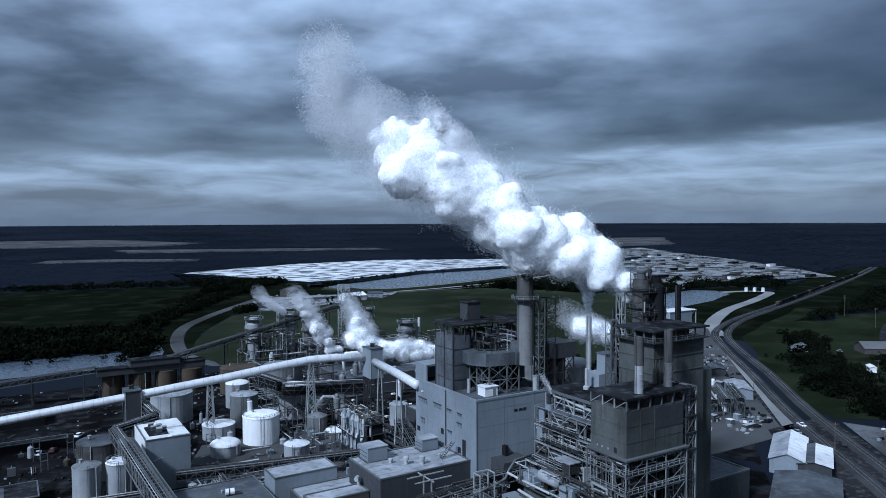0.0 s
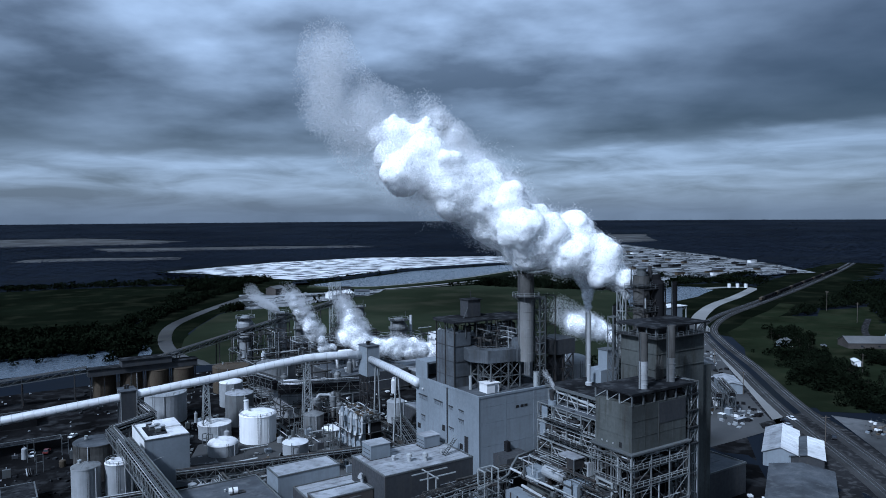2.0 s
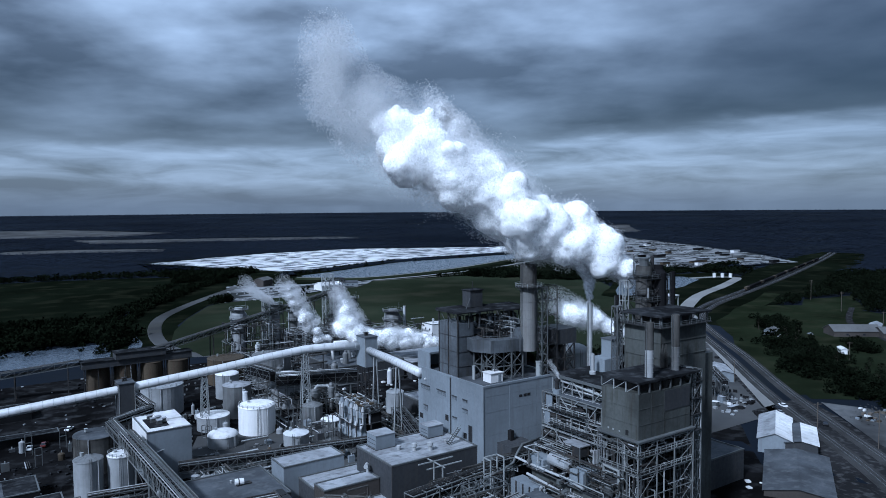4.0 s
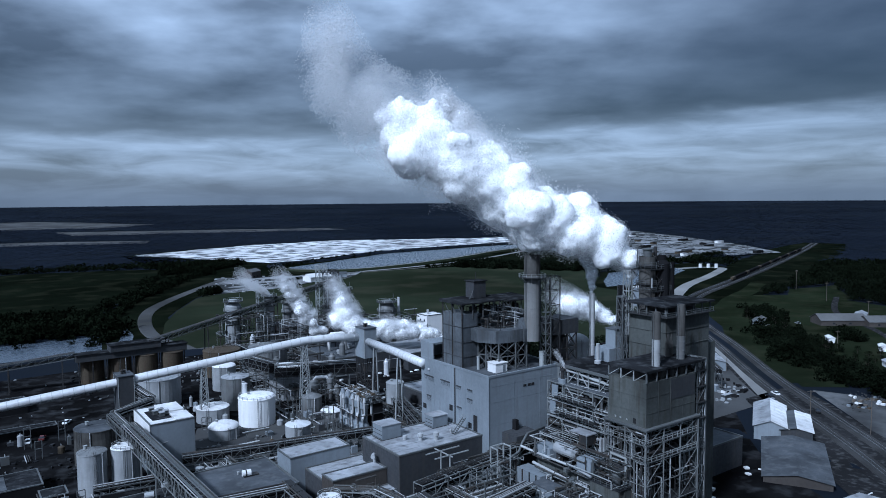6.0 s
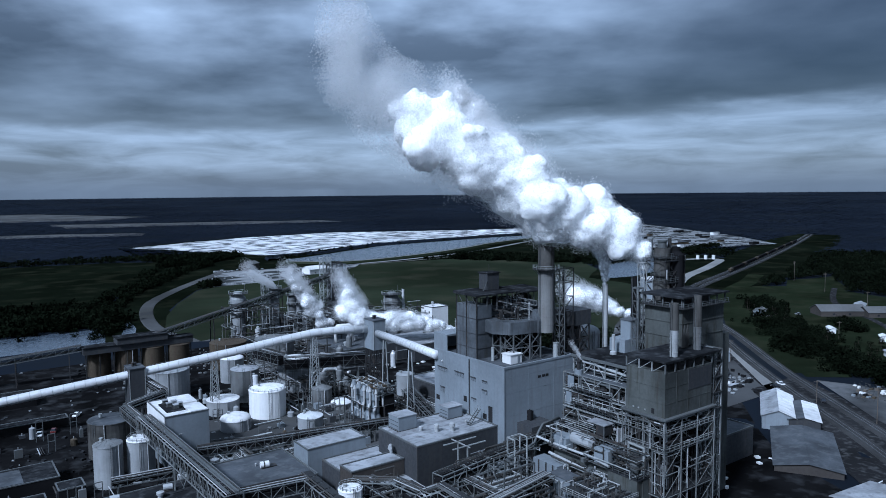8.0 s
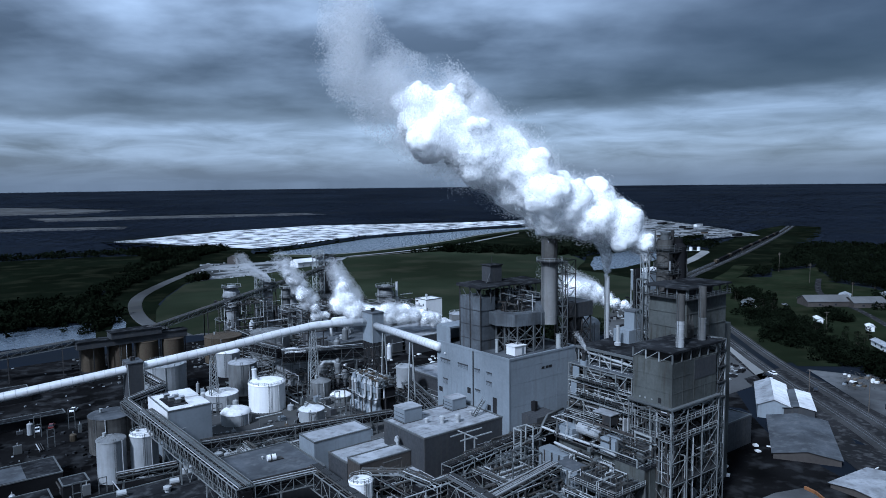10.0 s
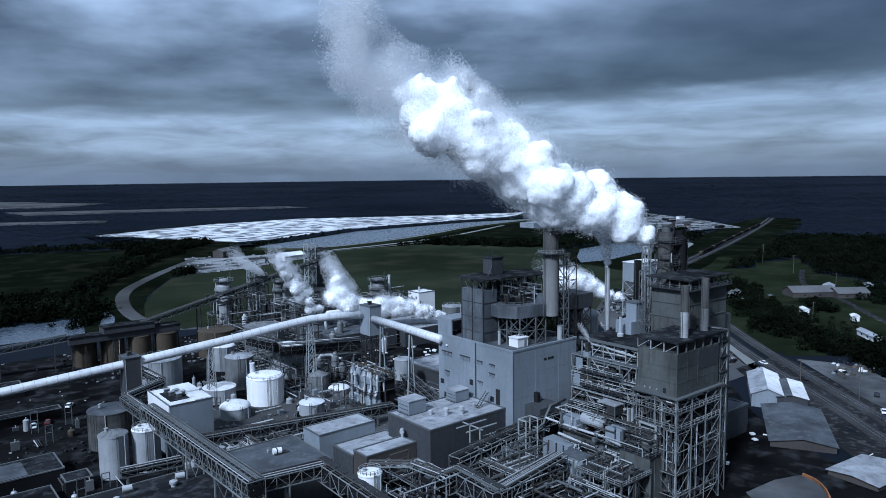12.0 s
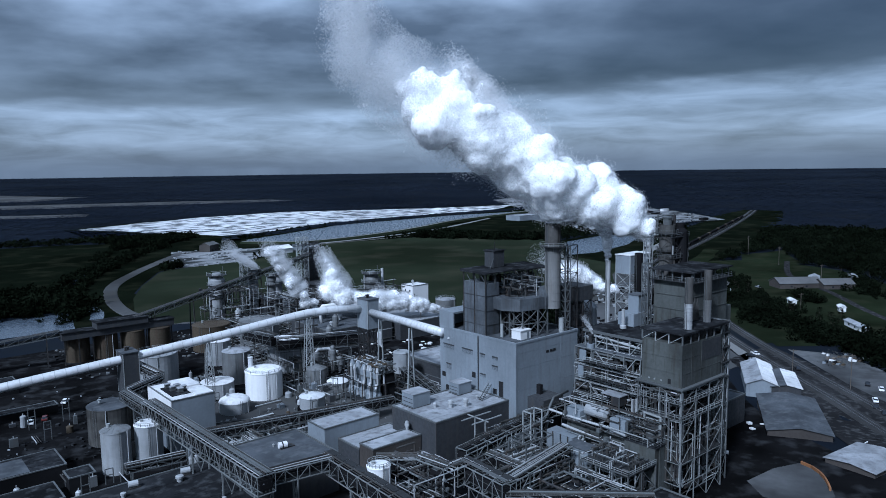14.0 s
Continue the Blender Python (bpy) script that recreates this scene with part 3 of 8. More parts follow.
patch("bare_strip", [(222, 470), (236, 474), (262, 466), (300, 458), (322, 452), (300, 449), (262, 456), (236, 462)], 0.2, M["road_pale"], "pale bare strip of spilt sand in the field", "ground", step=8, wobble=3)

patch("verge", OPEN["road_corridor"], 0.06, M["grass_dark"], "rough dark verge along the river road", "ground")
# dikes, roads and tracks
strip("dike", [(335, 850), (352, 890), (420, 905), (560, 972), (800, 1003), (1000, 1010), (1150, 1080)], 16, 0.0, M["forest_floor_hazed"], "dark overgrown dike between lagoon and pond", "dike", 2.5)
strip("near_dike", [(330, 815), (390, 762), (500, 780), (613, 824), (711, 872), (850, 914), (985, 948)], 12, 0.0, M["grass"], "grassy dike along the pond", "dike", 2.0)
strip("dike_road", [(330, 815), (390, 764), (500, 781), (613, 825), (711, 873), (850, 915), (985, 949)], 4, 2.1, M["road_pale"], "pale gravel track along a dike", "road")
strip("field_track", [(395, 745), (470, 752), (590, 780), (700, 830), (800, 880)], 5, 0.3, M["road_pale"], "pale gravel track across the field", "road")
strip("field_track", [(390, 735), (470, 735), (545, 745), (600, 760)], 3, 0.3, M["bank"], "faint track across the field", "road")
strip("river_road", [(150, 404), (116, 414), (99, 456), (101, 514), (120, 587), (156, 651), (204, 720), (249, 780)], 8, 0.26, M["dust"], "worn grey road curving past the field", "road")
strip("creek", [(78, 470), (84, 490), (86, 515), (84, 535), (88, 560)], 7, 0.14, M["water"], "narrow creek among dark trees", "water")
strip("pond_road", [(440, 335), (484, 376), (568, 424), (650, 456), (715, 484), (744, 500), (735, 520), (690, 530)], 11, 0.15, M["road_pale"], "pale concrete road curving round the pond", "road")
strip("access_road", [(470, 365), (430, 330), (384, 284), (334, 234), (289, 190), (262, 164)], 5, 0.2, M["road_pale"], "pale access road beside the railway", "road")
strip("lawn_road", [(372, 130), (420, 175), (470, 215), (520, 262), (600, 300)], 4, 0.2, M["road"], "narrow asphalt lane past the houses", "road")
strip("mill_road", [(200, 100), (238, 140), (290, 196), (330, 238)], 8, 0.12, M["road"], "asphalt road beside the mill", "road")


def track(line, label):
    strip("track_bed", line, 5, 0.1, M["ballast"], label, "railway", 0.5)
    pts = [Vector((x, y)) for x, y in line]
    for side in (-0.75, 0.75):
        strip("rail", [tuple(p + Vector((-(pts[min(i + 1, len(pts) - 1)] - pts[max(i - 1, 0)]).normalized().y, (pts[min(i + 1, len(pts) - 1)] - pts[max(i - 1, 0)]).normalized().x)) * side) for i, p in enumerate(pts)], 0.16, 0.8, M["rail"], "worn steel rail", "rail", 0.12)


track([(150, 34), (196, 82), (231, 117), (291, 186), (351, 248), (400, 300), (449, 346), (520, 382), (616, 415), (760, 464), (920, 522), (1100, 590), (1250, 650)], "ballasted railway track leading out into the woods")
track([(162, 30), (206, 77), (240, 112), (300, 181), (358, 241), (406, 294), (453, 338), (522, 375), (618, 408), (762, 457), (922, 515), (1102, 583), (1252, 643)], "second ballasted railway track")


# ---- woods ----
def inside(x, y, poly):
    hit_, j = False, len(poly) - 1
    for i in range(len(poly)):
        (xi, yi), (xj, yj) = poly[i], poly[j]
        if (yi > y) != (yj > y) and x < (xj - xi) * (y - yi) / (yj - yi) + xi:
            hit_ = not hit_
        j = i
    return hit_


def clump_shape(level):
    bm = bmesh.new()
    bmesh.ops.create_icosphere(bm, subdivisions=level, radius=1.0)
    v = np.array([p.co[:] for p in bm.verts])
    f = np.array([[p.index for p in q.verts] for q in bm.faces])
    bm.free()
    return v, f




def flecks(name, co, mat):
    """A mesh of loose triangles. co: n x 3 x 3."""
    n = len(co)
    me = bpy.data.meshes.new(name)
    me.vertices.add(3 * n)
    me.vertices.foreach_set("co", np.ascontiguousarray(co, dtype=np.float32).ravel())
    me.loops.add(3 * n)
    me.loops.foreach_set("vertex_index", np.arange(3 * n, dtype=np.int32))
    me.polygons.add(n)
    me.polygons.foreach_set("loop_start", np.arange(0, 3 * n, 3, dtype=np.int32))
    me.update(calc_edges=True)
    me.materials.append(mat)
    return new(name, me)


def corners(n, rng):
    """Three directions for each of n triangles, turned at random."""
    c = rng.standard_normal((n, 3, 3))
    c -= c.mean(axis=1, keepdims=True)
    return c / np.linalg.norm(c, axis=2, keepdims=True)


def foliage(name, spots, mat, label, category, leaves=40, seed=1):
    """Many uneven clumps of leaf sprays in one mesh. spots: rows of x, y, z, width, height."""
    rng = np.random.default_rng(seed)
    s = np.repeat(np.array(spots, float), leaves, axis=0)
    n = len(s)
    d = rng.standard_normal((n, 3))
    d /= np.linalg.norm(d, axis=1)[:, None]
    d *= rng.uniform(0.30, 1.08, n)[:, None] ** 0.6
    mid = s[:, :3] + d * s[:, [3, 3, 4]]
    size = np.sqrt(s[:, 3] * s[:, 4]) * rng.uniform(0.18, 0.42, n)
    return tagged(flecks(name, mid[:, None, :] + corners(n, rng) * size[:, None, None], mat), label, category, kind="stuff")


def lumps(name, spots, mat, label, category, seed=1):
    """Many small uneven stones in one mesh. spots: rows of x, y, z, width, height."""
    rng = np.random.default_rng(seed)
    v, f = clump_shape(1)
    s = np.array(spots)
    p = v[None] * np.clip(1 + 0.32 * rng.standard_normal((len(s), len(v), 1)), 0.45, 1.7)
    p = p * s[:, [3, 3, 4]][:, None, :] + s[:, None, :3]
    me = bpy.data.meshes.new(name)
    me.from_pydata(p.reshape(-1, 3).tolist(), [], (f[None] + (np.arange(len(s)) * len(v))[:, None, None]).reshape(-1, 3).tolist())
    me.materials.append(mat)
    return tagged(new(name, me), label, category, kind="stuff")


def far_canopy(name, rows, mat, label, category, seed):
    """The canopy of far woods: loose sprays about a tree's width, lying over one another. rows: x, y, z, width."""
    rng = np.random.default_rng(seed)
    s = np.repeat(np.array(rows, float), 9, axis=0)
    n = len(s)
    mid = s[:, :3] + rng.standard_normal((n, 3)) * np.stack([s[:, 3] * 0.55, s[:, 3] * 0.55, np.full(n, 0.15)], -1)
    size = np.minimum(s[:, 3] * 0.30, 7.0) * rng.uniform(0.5, 1.3, n)
    return tagged(flecks(name, mid[:, None, :] + corners(n, rng) * (size[:, None] * np.array([1.0, 1.0, 0.03]))[:, None, :], mat), label, category, kind="stuff")


def plant_woods():
    rng = random.Random(4)
    polys = [(p, min(x for x, _ in p), max(x for x, _ in p), min(y for _, y in p), max(y for _, y in p)) for p in OPEN.values()]
    far, mid = [], []
    r = 330.0
    while r < 4780:
        gap = max(6.5, r * 0.0098)
        n = int(1.62 * r / gap)
        for i in range(n):
            az = -0.10 + 1.62 * (i + rng.random()) / n
            rr = r + gap * rng.uniform(-0.6, 0.6)
            x, y = rr * math.sin(az) - 10, rr * math.cos(az) + 10
            if y < 480 and x < 240 or (x < 345 and y < 300 and y < x * 0.9 + 20):
                continue
            if any(x0 < x < x1 and y0 < y < y1 and inside(x, y, p) for p, x0, x1, y0, y1 in polys):
                continue
            if math.hypot(x, y) > 4790:
                continue
            tall = rng.uniform(4.5, 9.0) * (1 + 0.25 * noise.noise((x * 0.004, y * 0.004, 1)))
            z = ground_z(x, y)
            if rr < 1000:
                if rr < 620 or (x > 350 and y < 420):
                    for _ in range(2):
                        mid.append((x + rng.uniform(-3, 3), y + rng.uniform(-3, 3), z + tall * rng.uniform(0.4, 0.75), gap * rng.uniform(0.32, 0.55), tall * rng.uniform(0.28, 0.45)))
                else:
                    mid.append((x, y, z + tall * rng.uniform(0.4, 0.6), gap * rng.uniform(0.5, 0.75), tall * rng.uniform(0.35, 0.6)))
            else:
                far.append((x, y, z + tall * 0.55, gap))
        r += gap * 0.9
    far_canopy("far_woods", far, M["leaf_far_hazed"], "dark woods running out to the horizon", "woods", 2)
    foliage("woods", mid, M["leaf"], "dense dark woods round the fields", "woods", 50, 3)
    # shrubs along the dike and strips of trees
    rows = []
    for (a, b, w, n, h) in (((335, 862), (560, 976), 9, 130, 4.5), ((560, 976), (800, 1006), 9, 90, 4), ((520, 716), (600, 588), 16, 260, 9), ((600, 588), (690, 640), 10, 140, 7),
                            ((520, 716), (600, 740), 9, 100, 7), ((84, 505), (90, 575), 4, 60, 5), ((90, 575), (132, 672), 6, 120, 5), ((132, 672), (205, 790), 7, 130, 6), ((205, 790), (250, 850), 8, 80, 6), ((-100, 640), (60, 592), 8, 150, 6), ((60, 470), (84, 500), 4, 30, 5), ((205, 860), (300, 930), 20, 190, 8),
                            ((-60, 530), (75, 520), 22, 360, 8), ((-60, 560), (40, 575), 14, 160, 8), ((150, 760), (190, 830), 6, 40, 5), ((190, 655), (196, 662), 6, 24, 7),
                            ((760, 560), (900, 610), 14, 150, 7), ((745, 640), (830, 700), 8, 50, 4), ((346, 190), (416, 250), 16, 620, 4.5), ((322, 158), (352, 178), 9, 230, 5.0), ((312, 132), (334, 152), 10, 260, 5.5), ((296, 104), (322, 132), 12, 300, 5.5), ((286, 70), (310, 104), 14, 260, 5.5), ((430, 262), (490, 305), 12, 200, 4.5), ((420, 205), (450, 225), 7, 60, 4), ((470, 190), (540, 225), 10, 160, 5)):
        for _ in range(n):
            t = rng.random()
            x = a[0] + (b[0] - a[0]) * t + rng.gauss(0, w * 0.5)
            y = a[1] + (b[1] - a[1]) * t + rng.gauss(0, w * 0.5)
            hh = h * rng.uniform(0.5, 1.15)
            rows.append((x, y, ground_z(x, y) + hh * 0.45, hh * rng.uniform(0.4, 0.65), hh * rng.uniform(0.45, 0.6)))
    foliage("tree_belt", rows, M["leaf"], "dark belts of trees and shrubs along banks and roads", "trees", 55, 5)


plant_woods()

# ---- boiler house ----
def boiler_house():
    t = thing("boiler_house", (109.7, 161.7, PAD), "tall grey clad boiler house with a flat roof and parapet block", "building")
    x0, x1, y0, y1, z1 = 109.7, 137.0, 161.7, 195.0, 36.2
    part("wall", boxed(x0, x1, y0, y1, PAD, z1 - 0.15), M["clad"], t)
    part("roof", boxed(x0 + 0.5, x1 - 0.5, y0 + 0.5, y1 - 0.5, z1 - 0.15, z1 + 0.05), M["roof_grey"], t)
    for a in ((x0 - 0.12, x1 + 0.12, y0 - 0.12, y0 + 0.5), (x0 - 0.12, x0 + 0.5, y0 + 0.5, y1 - 0.1), (x1 - 0.5, x1 + 0.12, y0 + 0.5, y1 + 0.1)):
        part("coping", boxed(*a, z1 - 0.15, z1 + 0.45), M["clad"], t)
    # stair head at the far end of the wall, open towards the roof
    bm = bmesh.new()
    box(bm, x0, x0 + 0.4, y1 - 6.5, y1 + 0.2, z1, 41.6)
    box(bm, x0 + 0.4, x1 - 10, y1 - 0.3, y1 + 0.2, z1, 41.6)
    box(bm, x0 + 0.4, x1 - 10, y1 - 6.3, y1 - 0.3, 41.0, 41.6)
    box(bm, x0 + 11, x0 + 11.4, y1 - 6.3, y1 - 0.3, z1, 41.0)
    part("stair_head", bm, M["clad"], t)
    # louvres, windows and door of the sunlit wall
    for ya, yb, za, zb in ((188.4, 193.1, 29.7, 31.2), (179.9, 184.4, 29.8, 31.3), (189.7, 191.8, 23.2, 25.0), (174.4, 176.5, 29.9, 31.1), (169.1, 171.2, 30.2, 31.1), (169.1, 171.3, 27.0, 28.4), (174.2, 176.3, 23.9, 24.9)):
        lv = part("louvre", boxed(x0 - 0.10, x0 + 0.1, ya, yb, za, zb), M["clad"], t, "closed grey louvre")
        member(lv, "louvre_head", (x0 - 0.16, ya - 0.1, zb), (x0 - 0.16, yb + 0.1, zb), 0.22, M["clad_dark"])
        k = max(2, int((zb - za) / 0.3))
        for i in range(1, k):
            member(lv, "slat", (x0 - 0.12, ya, za + (zb - za) * i / k), (x0 - 0.12, yb, za + (zb - za) * i / k), 0.06, M["clad_dark"])
    for ya, yb, za, zb in ((192.4, 194.0, 20.4, 21.9), (178.6, 180.0, 22.9, 24.6), (190.9, 192.2, 16.2, 17.9), (169.5, 170.9, 19.9, 21.5), (166.9, 168.5, 16.2, 24.2)):
        w = part("window", boxed(x0 - 0.06, x0 + 0.1, ya, yb, za, zb), M["dark"], t, "dark opening in the cladding")
        for q in ((ya, ya), (yb, yb)):
            member(w, "window_frame", (x0 - 0.08, q[0], za), (x0 - 0.08, q[0], zb), 0.12, M["clad_dark"])
    for z in (9.5, 16.0, 22.5, 29.0, 33.5):
        member(t, "panel_joint", (x0, y0, z), (x0, y1, z), 0.06, M["clad"])
        member(t, "panel_joint", (x0, y0 - 0.02, z), (x1, y0 - 0.02, z), 0.04, M["clad"])
    for y in (166.0, 172.3, 183.0, 188.0):
        member(t, "panel_joint", (x0, y, PAD), (x0, y, z1), 0.06, M["clad"])
    for x in (119, 129):
        member(t, "panel_joint", (x, y0 - 0.02, PAD), (x, y0 - 0.02, z1), 0.06, M["clad"])
    member(t, "downpipe", (x0 - 0.25, 177.2, PAD), (x0 - 0.25, 177.2, z1), 0.35, M["clad_dark"], round_=True)
    member(t, "corner_trim", (x0 - 0.03, y0 - 0.03, PAD), (x0 - 0.03, y0 - 0.03, z1), 0.2, M["clad"])
    member(t, "wall_lamp", (x0 - 0.5, 190.6, 33.2), (x0, 190.6, 33.2), 0.4, M["white"])
    part("lean_to", boxed(114.5, 123.1, 155.6, y0, PAD, 20.2), M["clad_dark"], t, "dark lean-to against the shaded wall")
    part("flue_hood", boxed(118.3, 119.4, 160.2, y0, 20.2, 23.0), M["soot_shade"], t)
    for x in (122.5, 124.2, 125.6):
        part("vent_slot", boxed(x, x + 1.1, y0 - 0.08, y0 + 0.1, 31.7, 32.4), M["dark"], t)
    # plant on the roof
    r = thing("roof_cabin", (116.8, 166.4, z1), "small white cabin on the boiler house roof", "cabin")
    part("body", boxed(114.6, 118.9, 164.6, 168.2, z1 + 0.05, z1 + 2.6), M["white"], r)
    part("roof", boxed(114.4, 119.1, 164.4, 168.4, z1 + 2.6, z1 + 2.8), M["white_roof"], r)
    part("door", boxed(117.3, 118.2, 164.52, 164.7, z1 + 0.1, z1 + 2.1), M["clad"], r)
    for x, y, rad, h in ((113.6, 171.2, 0.45, 3.8), (131.6, 163.6, 0.8, 4.2)):
        v = thing("roof_vent", (x, y, z1), "upright grey vent pipe on a flat roof", "vent")
        part("pipe", lathe(bmesh.new(), x, y, [(rad, z1), (rad, z1 + h), (rad * 1.15, z1 + h), (rad * 1.15, z1 + h + 0.2)], 14), M["steel_pale"], v)


boiler_house()


def boiler_tower(x0, x1, y0, y1, z0, z1, z2, label, small=None):
    """A clad boiler casing with an open gallery under a metal canopy."""
    t = thing("boiler_tower", (x0, y0, z0), label, "boiler")
    xs_ = x0 + (x1 - x0) * 0.36
    bm = bmesh.new()
    box(bm, x0, xs_, y0, y1, z0, z1)
    box(bm, xs_, x1, y0 + 2.2, y1, z0, z1 - 1.5)
    part("casing", bm, M["clad_mid"], t)
    for z in (z0 + 3.2, z0 + 7.5, z0 + 12.0):
        member(t, "girt", (x0 - 0.05, y0, z), (x0 - 0.05, y1, z), 0.16, M["clad_dark"])
        member(t, "girt", (x0, y0 - 0.05, z), (xs_, y0 - 0.05, z), 0.16, M["clad_dark"])
    for y in (y0, (y0 + y1) / 2, y1):
        member(t, "buckstay", (x0 - 0.08, y, z0), (x0 - 0.08, y, z2 - 0.4), 0.26, M["steel_dark"])
    for x in np.linspace(x0, x1, 5):
        member(t, "post", (x, y0, z1 - 1.5), (x, y0, z2 - 0.3), 0.25, M["steel"])
        member(t, "post", (x, y1, z1 - 1.5), (x, y1, z2 - 0.3), 0.25, M["steel"])
    for y in np.linspace(y0, y1, 4):
        member(t, "brace", (x0, y, z1), (x0, min(y1, y + 2.5), z2 - 0.4), 0.14, M["steel"])
    for k in range(7):
        x, y = x0 + 1.2 + (x1 - x0 - 2.4) * random.random(), y0 + 1.0 + (y1 - y0 - 2) * random.random()
        part("drum", lathe(bmesh.new(), x, y, [(0.7, z1 - 1.5), (0.7, z1 + 0.9), (0.3, z1 + 1.3)], 10), M["pipe_dark"], t)
    bm = bmesh.new()
    a = [bm.verts.new(p) for p in ((x0 - 0.8, y0 - 0.8, z2 - 0.5), (x1 + 0.8, y0 - 0.8, z2 - 0.5), (x1 + 0.8, y1 + 0.8, z2 - 0.5), (x0 - 0.8, y1 + 0.8, z2 - 0.5))]
    b = [bm.verts.new(v.co + Vector((0, 0, 0.35 + (0.5 if i in (2, 3) else 0)))) for i, v in enumerate(a)]
    bm.faces.new(a[::-1]), bm.faces.new(b)
    for i in range(4):
        bm.faces.new((a[i], a[(i + 1) % 4], b[(i + 1) % 4], b[i]))
    part("canopy", bm, M["roof_dark"], t, "dark sheet-metal canopy")
    if small:
        sx, sy, sw, sd, sh = small
        ph = part("penthouse", boxed(sx, sx + sw, sy, sy + sd, z2 + 0.2, z2 + sh), M["clad_dark"], t)
        part("penthouse_roof", boxed(sx - 0.3, sx + sw + 0.5, sy - 0.3, sy + sd + 0.3, z2 + sh, z2 + sh + 0.25), M["roof_dark"], ph)
        member(ph, "mast", (sx + sw * 0.5, sy + sd * 0.5, z2 + sh), (sx + sw * 0.5, sy + sd * 0.5, z2 + sh + 2.6), 0.12, M["steel_dark"])
        member(ph, "strut", (sx - 1.6, sy, z2), (sx, sy, z2 + sh * 0.6), 0.16, M["steel"])
    return t


boiler_tower(110.9, 126.5, 175.2, 184.8, 36.2, 52.0, 55.4, "dark clad boiler casing with a gallery under its canopy", (119.0, 180.0, 4.6, 4.0, 5.2))
boiler_tower(130.5, 139.5, 176.5, 186.5, 36.2, 51.5, 54.6, "second boiler casing with an open gallery under a canopy")


def flue_duct():
    t = thing("flue_duct", (113.0, 168.0, 36.2), "polygonal dark flue duct on a braced steel trestle", "duct")
    line = [(116.5, 177.2), (115.4, 171.6), (117.2, 168.0), (122.6, 166.9), (126.6, 166.6)]
    bm, rows = bmesh.new(), []
    for i, (x, y) in enumerate(line):
        d = Vector(line[min(i + 1, 4)]) - Vector(line[max(i - 1, 0)])
        d.normalize()
        s = Vector((-d.y, d.x)) * 2.0
        rows.append([bm.verts.new((x + q.x, y + q.y, z)) for q, z in ((s, 44.2), (-s, 44.2), (-s, 47.8), (s, 47.8))])
    for a, b in zip(rows, rows[1:]):
        for i in range(4):
            bm.faces.new((a[i], a[(i + 1) % 4], b[(i + 1) % 4], b[i]))
    bm.faces.new(rows[0]), bm.faces.new(rows[-1][::-1])
    bmesh.ops.recalc_face_normals(bm, faces=bm.faces)
    part("duct", bm, M["clad_mid"], t)
    # added near-black block: paints the dark void under and behind the trestle
    part("shade_core", boxed(118.4, 130.5, 170.2, 174.8, 36.3, 46.5), M["soot_shade"], t, "near-black block painted as the shade behind the trestle")
    bm = bmesh.new()
    prism(bm, [(125.2, 164.2), (128.2, 164.2), (128.2, 168.6), (125.2, 168.6)], 44.0, 47.6)
    top = [bm.verts.new(p) for p in ((125.0, 166.4, 50.8), (128.4, 166.4, 50.8))]
    e = [bm.verts.new(p) for p in ((125.2, 164.2, 47.62), (128.2, 164.2, 47.62), (128.2, 168.6, 47.62), (125.2, 168.6, 47.62))]
    bm.faces.new((e[0], e[1], top[1], top[0])), bm.faces.new((e[2], e[3], top[0], top[1]))
    bm.faces.new((e[1], e[2], top[1])), bm.faces.new((e[3], e[0], top[0]))
    part("breeching", bm, M["clad_mid"], t)
    for x, y in line[1:]:
        for s in (-1.8, 1.8):
            member(t, "post", (x, y + s, 36.2), (x, y + s, 44.2), 0.34, M["steel"])
    for (xa, ya), (xb, yb) in zip(line[1:], line[2:]):
        for s in (-1.8, 1.8):
            member(t, "beam", (xa, ya + s, 40.2), (xb, yb + s, 40.2), 0.24, M["steel"])
            member(t, "brace", (xa, ya + s, 36.3), (xb, yb + s, 40.2), 0.18, M["steel"])
            member(t, "brace", (xb, yb + s, 36.3), (xa, ya + s, 40.2), 0.18, M["steel"])
            member(t, "brace", (xa, ya + s, 40.2), (xb, yb + s, 44.2), 0.18, M["steel"])
            member(t, "brace", (xb, yb + s, 40.2), (xa, ya + s, 44.2), 0.18, M["steel"])
    handrail(t, [(115.2, 169.0, 47.8), (118, 166.4, 47.8), (124.6, 165.4, 47.8)], M["steel"])
    for k in range(10):
        x, y = 117 + 8 * random.random(), 170 + 5 * random.random()
        member(t, "hanger", (x, y, 36.2), (x + random.uniform(-1, 1), y, 49 + 2 * random.random()), 0.35, M["steel_dark"])
    for k in range(8):
        z = 41 + 1.3 * k
        member(t, "walkway_beam", (117.5, 172 + 0.4 * k, z), (130.0, 172 + 0.4 * k, z), 0.3, M["steel_dark"])


flue_duct()


